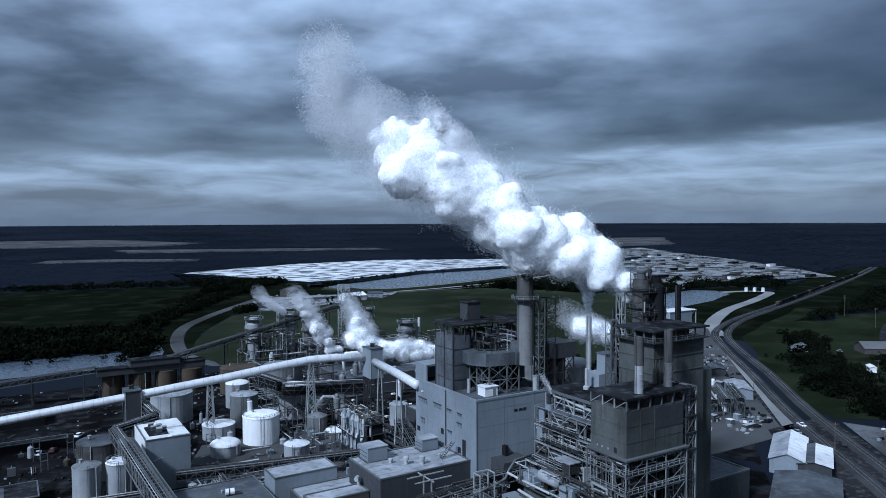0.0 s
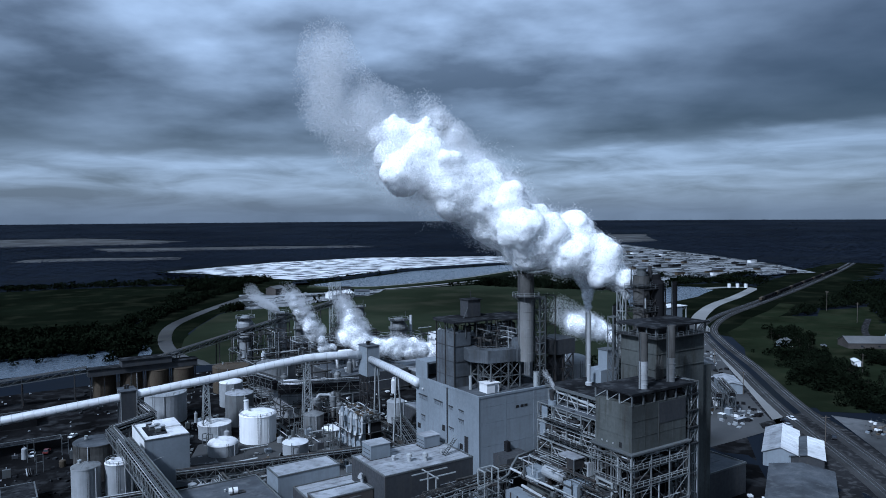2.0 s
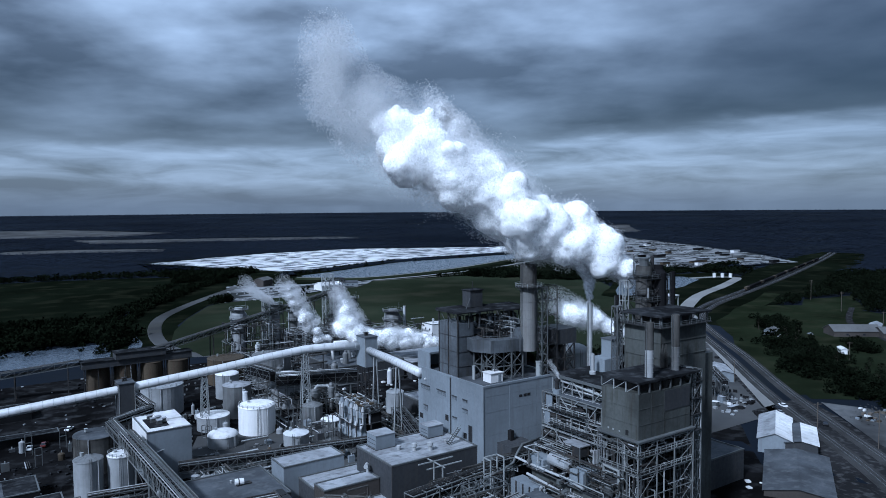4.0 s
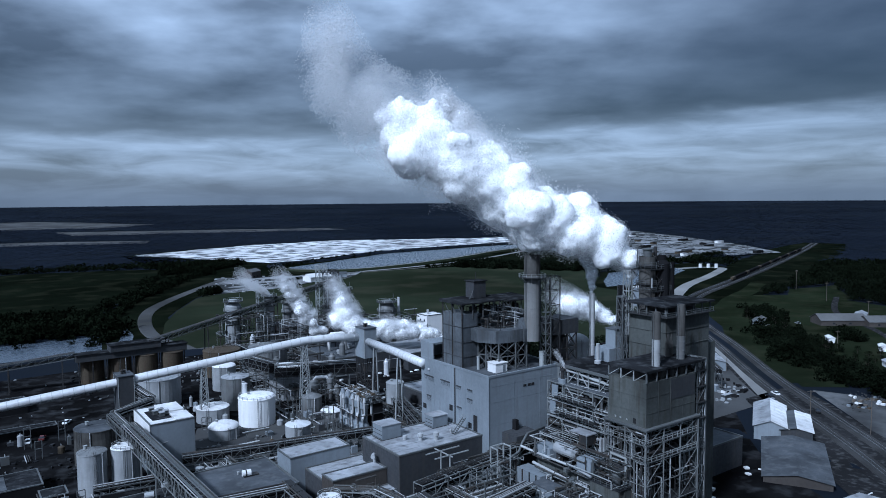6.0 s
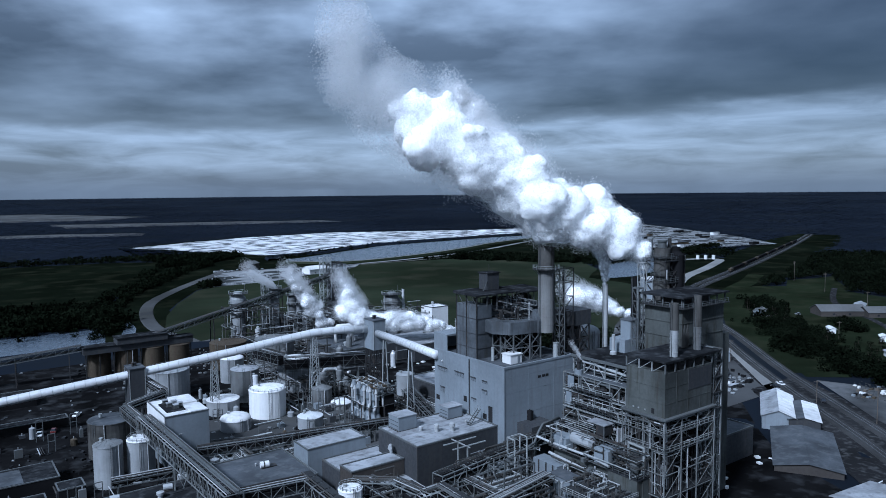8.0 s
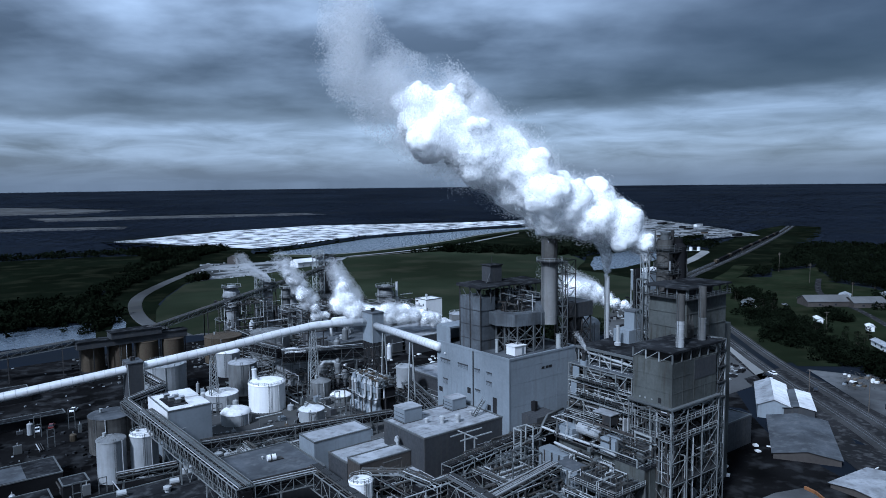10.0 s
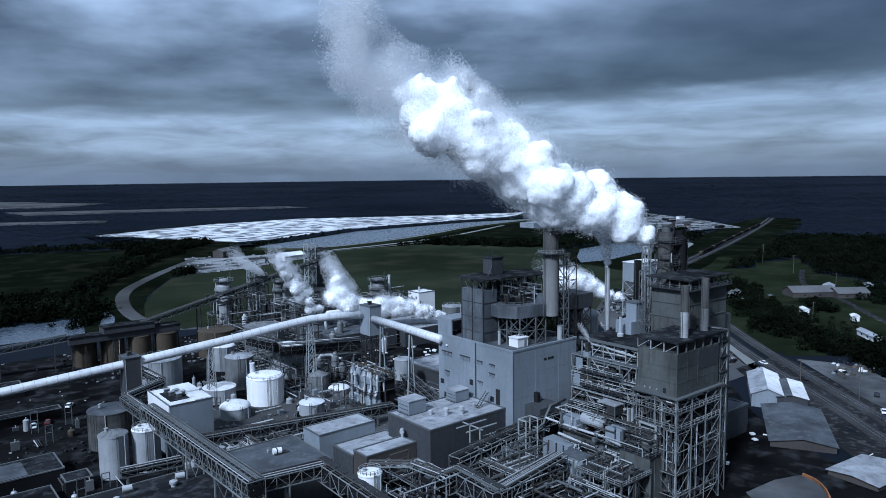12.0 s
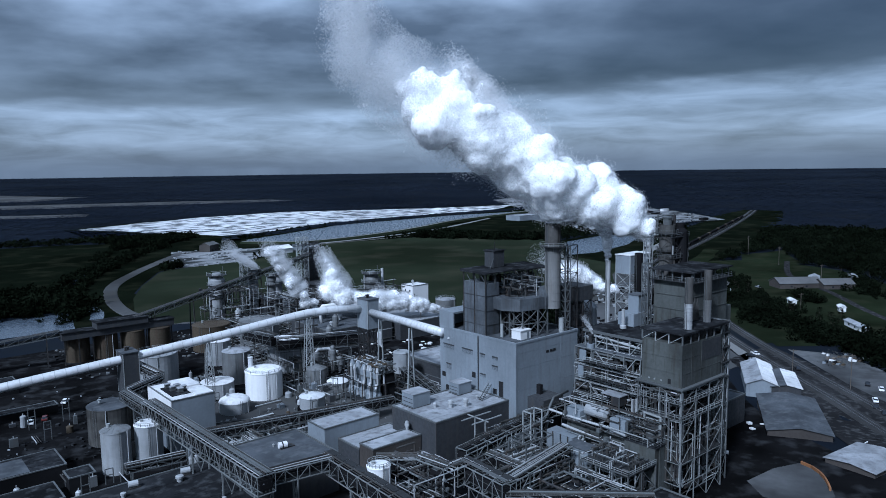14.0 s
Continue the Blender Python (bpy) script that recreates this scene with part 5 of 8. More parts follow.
def process_annex():
    """Grey low plant rooms in front, with drums, ducts and railed platforms on top."""
    t = thing("process_annex", (113.0, 117.0, PAD), "grey plant rooms hung with pipes below the boiler steelwork", "building")
    part("wall", boxed(114.4, 121.0, 118.0, 147.0, PAD, 17.7), M["clad_olive"], t)
    part("front_room", boxed(112.6, 114.4, 118.2, 127.0, PAD, 17.9), M["clad_olive"], t)
    part("roof", boxed(112.4, 121.0, 117.8, 127.2, 17.9, 18.1), M["roof_dark"], t)
    part("roof", boxed(114.2, 121.2, 127.2, 147.2, 17.7, 17.95), M["roof_dark"], t)
    part("awning", boxed(111.2, 112.6, 120.4, 125.0, 12.3, 12.5), M["steel_pale"], t)
    handrail(t, [(114.0, 147, 17.95), (114.0, 127.3, 17.95), (112.5, 127.3, 18.1), (112.5, 118.0, 18.1), (120.8, 118.0, 18.1)], M["steel"])
    rng = random.Random(11)
    for k in range(15):
        y = rng.uniform(126.5, 146.0)
        z1 = rng.uniform(11, 17)
        member(t, "wall_pipe", (114.1 - rng.uniform(0, 0.8), y, rng.uniform(4, 9)), (114.1 - rng.uniform(0, 0.8), y, z1), rng.uniform(0.25, 0.7), M["pipe"] if rng.random() < 0.6 else M["steel"], round_=True)
    for y in (129.8, 131.0, 132.2, 133.3):
        part("bend", sweep(bmesh.new(), [(113.6, y, 6.5), (113.4, y, 13.8), (113.5, y, 14.8), (114.5, y, 15.2)], 0.35, 8), M["pipe"], t)
    part("long_header", sweep(bmesh.new(), [(113.2, 147.6, 16.0), (113.0, 136.0, 15.4), (113.0, 128.6, 15.4), (112.0, 127.6, 14.0)], 0.38, 8), M["pipe"], t)
    part("long_header", sweep(bmesh.new(), [(112.9, 152, 19.2), (113.4, 146, 18.8), (113.4, 133.0, 19.0), (112.2, 126.4, 19.0)], 0.32, 8), M["pipe"], t)
    part("steam_drum", sweep(bmesh.new(), [(115.4, 141.4, 21.6), (115.4, 140.8, 21.6), (115.4, 134.6, 21.6), (115.4, 134.0, 21.6)], [0.6, 1.6, 1.6, 0.6], 16), M["tank_pale"], t, "pale horizontal drum with end caps")
    for y in (135.5, 140.0):
        member(t, "saddle", (115.4, y, 17.9), (115.4, y, 20.4), 1.2, M["steel_dark"])
    part("burner_front", boxed(116.8, 118.0, 118.6, 124.6, 18.1, 25.4), M["clad_dark"], t)
    bm = sweep(bmesh.new(), [(116.4, 119.2, 18.4), (116.3, 119.2, 24.6), (116.3, 123.8, 24.8), (116.4, 123.9, 18.4)], 0.3, 8)
    part("burner_pipe", bm, M["steel_pale"], t)
    part("burner_pipe", sweep(bmesh.new(), [(116.2, 119.8, 23.6), (116.2, 123.2, 23.6)], 0.25, 8), M["steel_pale"], t)
    part("fan", lathe(bmesh.new(), 115.6, 121.4, [(0.9, 18.1), (1.2, 19.2), (1.2, 20.4), (0.6, 21.0)], 12), M["steel"], t)
    part("grey_casing", boxed(113.2, 117.8, 127.4, 132.0, 18.0, 22.0), M["clad"], t)
    part("grey_casing", boxed(113.6, 117.8, 141.8, 147.2, 18.0, 21.0), M["clad"], t)
    part("louvred_box", boxed(106.4, 110.6, 133.6, 140.6, PAD, 14.2), M["clad"], t)
    part("louvred_roof", boxed(106.2, 110.8, 133.4, 140.8, 14.2, 14.45), M["roof_grey"], t)
    part("pale_casing", boxed(110.0, 114.2, 141.5, 150.5, PAD, 14.6), M["clad"], t)
    for y in (143.0, 145.5, 148.2):
        member(t, "casing_rib", (109.9, y, PAD), (109.9, y, 14.6), 0.3, M["steel_dark"])
    # front platform
    xs, ys = [101.1, 106.5, 112.4], [117.8, 122.2, 127.0, 131.5]
    steel_frame(t, xs, ys, [PAD, 8.6, 14.5], 0.32, M["steel"], "z", inner=False)
    part("platform", boxed(101.0, 112.5, 117.6, 131.6, 14.3, 14.5), M["grate"], t)
    handrail(t, [(101.0, 131.6, 14.5), (101.0, 117.7, 14.5), (112.4, 117.7, 14.5)], M["steel_pale"])
    for k in range(22):
        x, y = rng.uniform(102, 111), rng.uniform(118.6, 131)
        if rng.random() < 0.45:
            member(t, "valve_stem", (x, y, 14.5), (x, y, 15.4 + rng.random() * 1.5), 0.35, M["pipe_dark"], round_=True)
        else:
            member(t, "deck_pipe", (x, y, 15.2), (min(112, x + rng.uniform(2, 6)), y, 15.2), 0.3, M["pipe"] if rng.random() < 0.5 else M["steel"], round_=True)


process_annex()


# ---- pipe bridges and racks ----
def truss_bridge(name, a, b, top, height, width, label, bays=None, pipes=6, legs=(), mat=None, seed=1, plates=False):
    """A box truss that carries pipes: chords, posts, diagonals, cross beams and its bents."""
    a, b = Vector((*a, 0)), Vector((*b, 0))
    t = thing(name, (a.x, a.y, ground_z(a.x, a.y)), label, "pipe bridge")
    d = (b - a).normalized()
    s = Vector((-d.y, d.x, 0)) * width / 2
    L = (b - a).length
    n = bays or max(2, round(L / (height * 0.95)))
    lo, hi = Vector((0, 0, top - height)), Vector((0, 0, top))
    mat = mat or M["steel_mid"]
    for q in (s, -s):
        for z in (lo, hi):
            member(t, "chord", a + q + z, b + q + z, 0.22, mat)
    for i in range(n + 1):
        p = a.lerp(b, i / n)
        for q in (s, -s):
            member(t, "truss_post", p + q + lo, p + q + hi, 0.14, mat)
            if i < n:
                p2 = a.lerp(b, (i + 1) / n)
                member(t, "diagonal", p + q + (lo if i % 2 else hi), p2 + q + (hi if i % 2 else lo), 0.12, mat)
        member(t, "cross_beam", p + s + lo, p - s + lo, 0.2, mat)
        member(t, "cross_beam", p + s + hi, p - s + hi, 0.18, mat)
    # added near-black bar along the middle: paints the shade between the pipes
    mid = Vector((0, 0, top - height * 0.5))
    member(t, "truss_shade_fill", a + mid, b + mid, width * 0.72, M["soot_shade"], height * 0.5)
    rng = random.Random(seed)
    for k in range(pipes):
        u = (k + 0.5) / pipes * 2 - 1
        for z in ((top - height + 0.4, top + 0.3) if k % 2 else (top - height * 0.45, top + 0.25)):
            off = s * u * 0.85
            r_ = rng.choice((0.12, 0.16, 0.22, 0.30, 0.40))
            member(t, "pipe", a + off + Vector((0, 0, z + rng.uniform(0, 0.2))), b + off + Vector((0, 0, z + rng.uniform(0, 0.2))), r_, rng.choice((M["pipe"], M["pipe_dark"], M["steel_dark"], M["steel"], M["pipe_dark"])), round_=True)
    if plates:
        for i in range(n):
            p, p2 = a.lerp(b, (i + 0.05) / n), a.lerp(b, (i + 0.95) / n)
            member(t, "cover_plate", p + s * 0.35 + Vector((0, 0, top + 0.5)), p2 + s * 0.35 + Vector((0, 0, top + 0.5)), width * 0.5, M["grate"], 0.08)
    for f in legs:
        p = a.lerp(b, f)
        g = ground_z(p.x, p.y)
        for q in (s, -s):
            member(t, "leg", Vector((p.x + q.x, p.y + q.y, g)), p + q + lo, 0.34, mat)
        member(t, "leg_brace", p + s + Vector((0, 0, g + 0.6)), p - s + lo, 0.16, mat)
        member(t, "leg_brace", p - s + Vector((0, 0, g + 0.6)), p + s + lo, 0.16, mat)
    return t


truss_bridge("pipe_bridge", (31.8, 236.0), (33.8, 165.5), 19.4, 4.4, 4.4, "long pale steel truss bridge stacked with pipes", 26, 8, (0.02, 0.3, 0.5, 0.75, 0.98), seed=2)
truss_bridge("pipe_bridge", (36.0, 174.8), (54.5, 172.4), 15.8, 3.0, 3.2, "short steel truss bridge carrying pipes past a roof", 6, 5, (0.5,), seed=3)
truss_bridge("pipe_bridge", (55.0, 175.0), (53.4, 128.0), 15.8, 4.4, 3.6, "steel pipe bridge topped with grey cover plates", 11, 5, (0.3, 0.65, 0.98), seed=4, plates=True)
truss_bridge("pipe_bridge", (63.0, 165.0), (71.2, 157.6), 15.6, 7.0, 4.2, "deep two-tier pipe rack of pale steel", 2, 6, (0.1,), seed=5)
truss_bridge("pipe_bridge", (71.0, 158.0), (72.4, 148.2), 15.6, 7.0, 4.2, "deep two-tier pipe rack of pale steel", 2, 7, (0.95,), seed=6)
truss_bridge("pipe_bridge", (73.0, 148.0), (78.0, 148.4), 15.6, 4.6, 4.0, "short pipe rack joining two bridges", 1, 6, (), seed=7)
truss_bridge("pipe_bridge", (77.6, 149.2), (76.8, 132.6), 15.6, 4.6, 4.4, "pipe rack of pale steel topped with plates", 5, 6, (0.3, 0.7, 1.0), seed=8, plates=True)
truss_bridge("pipe_bridge", (76.6, 134.4), (104.4, 139.2), 15.0, 3.6, 4.2, "pipe rack crowded with bent pipes", 7, 8, (0.25, 0.5, 0.75), seed=9)
truss_bridge("pipe_bridge", (79.0, 151.2), (108.0, 155.4), 17.2, 3.2, 3.4, "upper pipe rack running to the boiler house", 7, 5, (0.1, 0.4, 0.7), seed=10)
truss_bridge("pipe_bridge", (108.0, 155.0), (126.0, 153.8), 18.6, 2.6, 3.0, "pipe rack between boiler house and process structure", 4, 5, (0.3,), seed=12)
truss_bridge("pipe_bridge", (76.0, 133.0), (100.0, 110.0), 13.0, 3.8, 4.0, "pipe rack crossing below the boiler platform", 8, 6, (0.2, 0.6, 0.95), seed=13)
truss_bridge("pipe_bridge", (88.0, 151.5), (88.4, 137.0), 14.0, 3.0, 3.0, "cross rack linking two pipe bridges", 3, 5, (), seed=14)


def goal_frame():
    t = thing("steel_portal", (101.0, 152.6, PAD), "tall open portal of pale steel over the pipe rack", "steelwork")
    for x in (102.6, 107.0):
        member(t, "post", (x, 152.4, PAD), (x, 152.4, 21.0), 0.3, M["steel_pale"])
        member(t, "post", (x, 149.6, PAD), (x, 149.6, 21.0), 0.26, M["steel_pale"])
    member(t, "beam", (102.6, 152.4, 21.0), (107.0, 152.4, 21.0), 0.3, M["steel_pale"])
    for x in (102.6, 107.0):
        member(t, "beam", (x, 152.4, 21.0), (x, 149.6, 21.0), 0.26, M["steel_pale"])
    member(t, "brace", (107, 152.4, 10.0), (102.6, 152.4, 17.5), 0.18, M["steel_pale"])
    for z in (10.0, 13.5):
        member(t, "beam", (102.6, 152.4, z), (107.0, 152.4, z), 0.24, M["steel_pale"])
    u = thing("steel_portal", (91.0, 158.5, PAD), "low steel pipe stand with cantilevered arms", "steelwork")
    for y in (156.6, 160.6):
        member(u, "post", (92.5, y, PAD), (92.5, y, 19.8), 0.3, M["steel_pale"])
    for x, y, q in ((92.5, 156.6, 6.0), (92.5, 160.6, 6.0)):
        member(u, "arm", (x - q * 0.8, y, 19.8), (x + q, y, 19.8), 0.26, M["steel_pale"])
    member(u, "arm", (92.5, 155.5, 19.6), (92.5, 163.5, 19.6), 0.26, M["steel_pale"])
    w = thing("steel_tower", (96, 144, PAD), "dark braced pipe tower among the racks", "steelwork")
    steel_frame(w, [91.5, 97.0, 101.5], [141.0, 147.0], [PAD, 8, 13, 18], 0.28, M["steel"], "z")
    for k in range(6):
        member(w, "pipe", (91.5, 141.6 + k, 13.2), (101.5, 141.6 + k, 13.2), 0.3 + 0.1 * (k % 3), M["pipe"] if k % 2 else M["pipe_dark"], round_=True)
    for k in range(5):
        member(w, "riser", (92.4 + 2 * k, 141.0, 5), (92.4 + 2 * k, 141.0, 13.2), 0.4, M["pipe"], round_=True)


goal_frame()
big = thing("insulated_pipe", (104, 152.0, PAD), "grey insulated pipe bending over the rack", "pipe")
part("pipe", sweep(bmesh.new(), [(101.0, 150.4, 16.6), (108.4, 151.6, 16.8), (112.6, 152.6, 17.4), (114.4, 153.2, 19.4), (117.0, 154.0, 21.2), (124.0, 154.6, 21.4)], 0.34, 12), M["steel"], big, smooth=True)
for x, y, z in ((106, 151.2, 16.2), (113.4, 152.9, 17.9), (121, 154.3, 20.9)):
    member(big, "support", (x, y, PAD), (x, y, z), 0.24, M["steel"])

# ---- conveyors ----
def ribbed_tube(name, pts, r, label, rib=3.3):
    t = thing(name, pts[0], label, "conveyor")
    part("tube", sweep(bmesh.new(), pts, r, 20), M["tube"], t, smooth=True)
    for a, b in zip(pts, pts[1:]):
        a, b = Vector(a), Vector(b)
        k = int((b - a).length / rib)
        for i in range(1, k + 1):
            p = a.lerp(b, (i - 0.5) / k)
            d = (b - a).normalized() * 0.08
            part("rib", sweep(bmesh.new(), [p - d, p + d], r * 1.035, 20), M["pipe"], t)
    return t


tube_main = ribbed_tube("conveyor_gallery", [(-62.0, 306.0, 8.6), (-10.0, 293.5, 15.2), (36.0, 282.2, 21.2), (72.3, 273.2, 26.3), (88.6, 269.1, 29.0), (102.5, 265.6, 31.0), (112.0, 263.3, 31.2), (123.4, 260.4, 30.6)], 1.55, "long round conveyor gallery of pale ribbed sheet metal")
tube_east = ribbed_tube("conveyor_gallery", [(124.8, 255.2, 29.6), (117.6, 224.0, 32.0), (109.2, 193.2, 34.6)], 1.4, "round ribbed conveyor gallery running into the boiler house", 2.6)


def a_legs(parent, x, y, z, spread, dirx=0.25):
    for s in (-1, 1):
        member(parent, "leg", (x + s * spread, y + s * spread * dirx, ground_z(x, y)), (x + s * 0.5, y, z), 0.42, M["steel_pale"])


def lattice_leg(parent, x, y, z, w0, mat):
    g = ground_z(x, y)
    for s in (-1, 1):
        for q in (-1, 1):
            member(parent, "leg", (x + s * w0, y + q * 1.0, g), (x + s * 0.8, y + q * 0.8, z), 0.3, mat)
    n = 7
    for i in range(n):
        f0, f1 = i / n, (i + 1) / n
        for q in (-1, 1):
            wa, wb = w0 + (0.8 - w0) * f0, w0 + (0.8 - w0) * f1
            za, zb = g + (z - g) * f0, g + (z - g) * f1
            member(parent, "brace", (x - wa, y + q, za), (x + wb, y + q, zb), 0.16, mat)
            member(parent, "brace", (x + wa, y + q, za), (x - wb, y + q, zb), 0.16, mat)


lattice_leg(tube_main, 102.3, 265.6, 29.4, 2.2, M["steel_pale"])
lattice_leg(tube_main, 66.0, 274.7, 23.8, 1.7, M["steel_pale"])
lattice_leg(tube_main, -8.0, 293.0, 13.6, 3.0, M["steel_dark"])
a_legs(tube_east, 122.8, 246.4, 28.6, 1.8)
a_legs(tube_east, 116.4, 219.0, 30.6, 2.2)


def transfer_tower(name, x0, x1, y0, y1, z0, z1, label, mat):
    t = thing(name, (x0, y0, PAD), label, "tower")
    bm = boxed(x0, x1, y0, y1, z0, z1)
    part("cladding", bm, mat, t)
    bm = bmesh.new()
    box(bm, x0 - 0.25, x1 + 0.25, y0 - 0.25, y1 + 0.25, z1, z1 + 0.3)
    part("roof", bm, M["roof_grey"], t)
    for x in (x0 + 1.0, x0 + 1.9):
        part("roof_vent", lathe(bmesh.new(), x + 1, (y0 + y1) / 2, [(0.4, z1 + 0.3), (0.4, z1 + 1.3), (0.6, z1 + 1.4), (0.6, z1 + 1.7)], 10), M["steel_dark"], t)
    for x, y in ((x0, y0), (x0, y1), (x1, y0)):
        member(t, "corner_trim", (x, y, z0), (x, y, z1), 0.2, M["steel_pale"])
    zs = list(np.linspace(PAD, z0, max(3, int((z0 - PAD) / 5) + 1)))
    steel_frame(t, [x0 + 0.2, x1 - 0.2], [y0 + 0.2, (y0 + y1) / 2, y1 - 0.2], zs, 0.34, M["steel_dark"], "x")
    return t


transfer_tower("transfer_tower", 123.0, 128.4, 254.9, 262.0, 22.9, 34.6, "tall grey clad conveyor transfer tower on steel legs", M["clad"])
transfer_tower("transfer_tower", 37.4, 42.6, 278.4, 285.8, 9.4, 24.0, "dark clad transfer tower where the conveyor changes slope", M["clad_dark"])


def far_conveyor(name, a, b, label, w=3.0):
    """An open inclined belt conveyor on trestles."""
    a, b = Vector(a), Vector(b)
    t = thing(name, a, label, "conveyor")
    d = (b - a).normalized()
    s = Vector((-d.y, d.x, 0)).normalized() * w / 2
    n = int((b - a).length / 5)
    for q in (s, -s):
        for z in (0, 2.4):
            member(t, "chord", a + q + Vector((0, 0, z)), b + q + Vector((0, 0, z)), 0.35, M["steel"])
    for i in range(n):
        p, p2 = a.lerp(b, i / n), a.lerp(b, (i + 1) / n)
        for q in (s, -s):
            member(t, "truss_post", p + q, p + q + Vector((0, 0, 2.4)), 0.25, M["steel"])
            member(t, "diagonal", p + q, p2 + q + Vector((0, 0, 2.4)), 0.2, M["steel"])
        if i % 4 == 2:
            for q in (s, -s):
                member(t, "leg", Vector((p.x + q.x * 1.5, p.y + q.y * 1.5, ground_z(p.x, p.y))), p + q, 0.4, M["steel_dark"])
    member(t, "belt", a + Vector((0, 0, 0.8)), b + Vector((0, 0, 0.8)), w * 0.7, M["rubber"], 0.3)
    member(t, "cover", a + Vector((0, 0, 2.6)), b + Vector((0, 0, 2.6)), w * 0.9, M["steel_dark"], 0.2)
    return t


# ---- tanks ----
def tank(cx, cy, r, z1, mat, label, roof="dome", z0=None, roof_mat=None, rail=False, ladder=True, rise=None, legs=0, plinth=0.0, name="storage_tank"):
    z0 = ground_z(cx, cy) if z0 is None else z0
    t = thing(name, (cx, cy, ground_z(cx, cy)), label, "tank")
    if plinth:
        part("plinth", lathe(bmesh.new(), cx, cy, [(r + 0.8, z0), (r + 0.8, z0 + plinth)], 28), M["yard"], t)
        z0 += plinth
    if legs:
        for i in range(6):
            a = i * math.pi / 3
            member(t, "leg", (cx + r * 0.9 * math.cos(a), cy + r * 0.9 * math.sin(a), z0), (cx + r * 0.9 * math.cos(a), cy + r * 0.9 * math.sin(a), z0 + legs), 0.35, M["steel"])
        z0 += legs
    prof, z = [(r * (0.4 if legs else 1), z0 - (1.2 if legs else 0)), (r, z0)], z0
    courses = max(2, int((z1 - z0) / 2.4))
    for i in range(1, courses):
        z = z0 + (z1 - z0) * i / courses
        prof += [(r, z - 0.03), (r + 0.02, z - 0.02), (r + 0.02, z + 0.02), (r, z + 0.03)]
    prof += [(r, z1 - 0.25), (r + 0.12, z1 - 0.25), (r + 0.12, z1)]
    part("shell", lathe(bmesh.new(), cx, cy, prof, 36), mat, t)
    rise = rise if rise is not None else r * 0.17
    cap = [(r + 0.10, z1)] + [(r * math.cos(a), z1 + rise * math.sin(a)) for a in np.linspace(0.25, math.pi / 2, 6)] if roof == "dome" else [(r + 0.10, z1), (r, z1 + 0.1), (0.0, z1 + (0.3 if roof == "flat" else rise))]
    cap[-1] = (0.0, cap[-1][1])
    part("roof", lathe(bmesh.new(), cx, cy, cap, 36), roof_mat or mat, t)
    for i in range(12 if roof == "cone" else 0):
        a = i * math.pi / 6
        member(t, "roof_rib", (cx + r * math.cos(a), cy + r * math.sin(a), z1 + 0.1), (cx, cy, z1 + rise + 0.02), 0.12, roof_mat or mat)
    part("hatch", lathe(bmesh.new(), cx - r * 0.4, cy + r * 0.2, [(0.45, z1 + rise * 0.55), (0.45, z1 + rise + 0.5), (0.6, z1 + rise + 0.55)], 10), M["steel_pale"], t)
    if ladder:
        a = math.radians(235 + 20 * ((cx * 7 + cy) % 3 - 1))
        for s in (-0.06, 0.06):
            p = (cx + (r + 0.25) * math.cos(a + s), cy + (r + 0.25) * math.sin(a + s))
            member(t, "ladder_rail", (*p, z0), (*p, z1 + 0.9), 0.10, M["steel"])
        member(t, "overflow_pipe", (cx + (r + 0.3) * math.cos(a + 0.5), cy + (r + 0.3) * math.sin(a + 0.5), z0), (cx + (r + 0.3) * math.cos(a + 0.5), cy + (r + 0.3) * math.sin(a + 0.5), z1), 0.3, M["pipe"], round_=True)
    if rail:
        n = 18
        ring = [(cx + (r - 0.15) * math.cos(2 * math.pi * i / n), cy + (r - 0.15) * math.sin(2 * math.pi * i / n), z1 + 0.1) for i in range(n)]
        handrail(t, ring, M["steel_pale"], 1.0, 9, closed=True)
    return t


tank(81.8, 263.4, 6.7, 13.1, M["white"], "large white storage tank with a low domed roof", roof_mat=M["white_roof"], rail=True)
tank(82.5, 288.0, 5.5, 15.6, M["tank_grey"], "grey stained storage tank with a cone roof", "cone", roof_mat=M["roof_light"], rise=1.2)
tank(59.0, 310.5, 8.2, 14.6, M["tank_pale"], "wide pale storage tank behind the conveyor", "cone", roof_mat=M["tank_pale"], rise=0.8, rail=True)
tank(26.4, 256.2, 6.7, 14.6, M["stain"], "dark stained tank with a flat blotched roof", "flat", roof_mat=M["roof_grey"])
tank(20.6, 230.6, 3.9, 15.1, M["tank_pale"], "pale upright tank with peeling patches and a cone roof", "cone", roof_mat=M["tank_grey"], rise=1.2)
tank(29.2, 229.6, 3.8, 15.0, M["tank_pale"], "pale upright tank with a white domed roof", roof_mat=M["white_roof"], rail=True)
tank(66.4, 255.0, 5.2, 7.0, M["tank_pale"], "low pale tank with a shallow white dome", roof_mat=M["white_roof"], rise=1.9)
tank(85.0, 234.0, 4.3, 9.6, M["tank_pale"], "low silver tank with a ribbed cone roof", "cone", roof_mat=M["tube"], rise=1.4, plinth=2.6)
tank(107.8, 254.2, 4.1, 5.4, M["tank_grey"], "small low tank with a bright domed roof", roof_mat=M["white_roof"], rise=1.0)
tank(103.6, 262.6, 3.9, 9.6, M["tank_grey"], "grey tank with a cone roof", "cone", roof_mat=M["tank_grey"], rise=1.6)
tank(69.5, 276.5, 6.0, 8.4, M["tank_pale"], "low pale tank with a bright roof beyond the conveyor", "cone", roof_mat=M["white_roof"], rise=1.0)
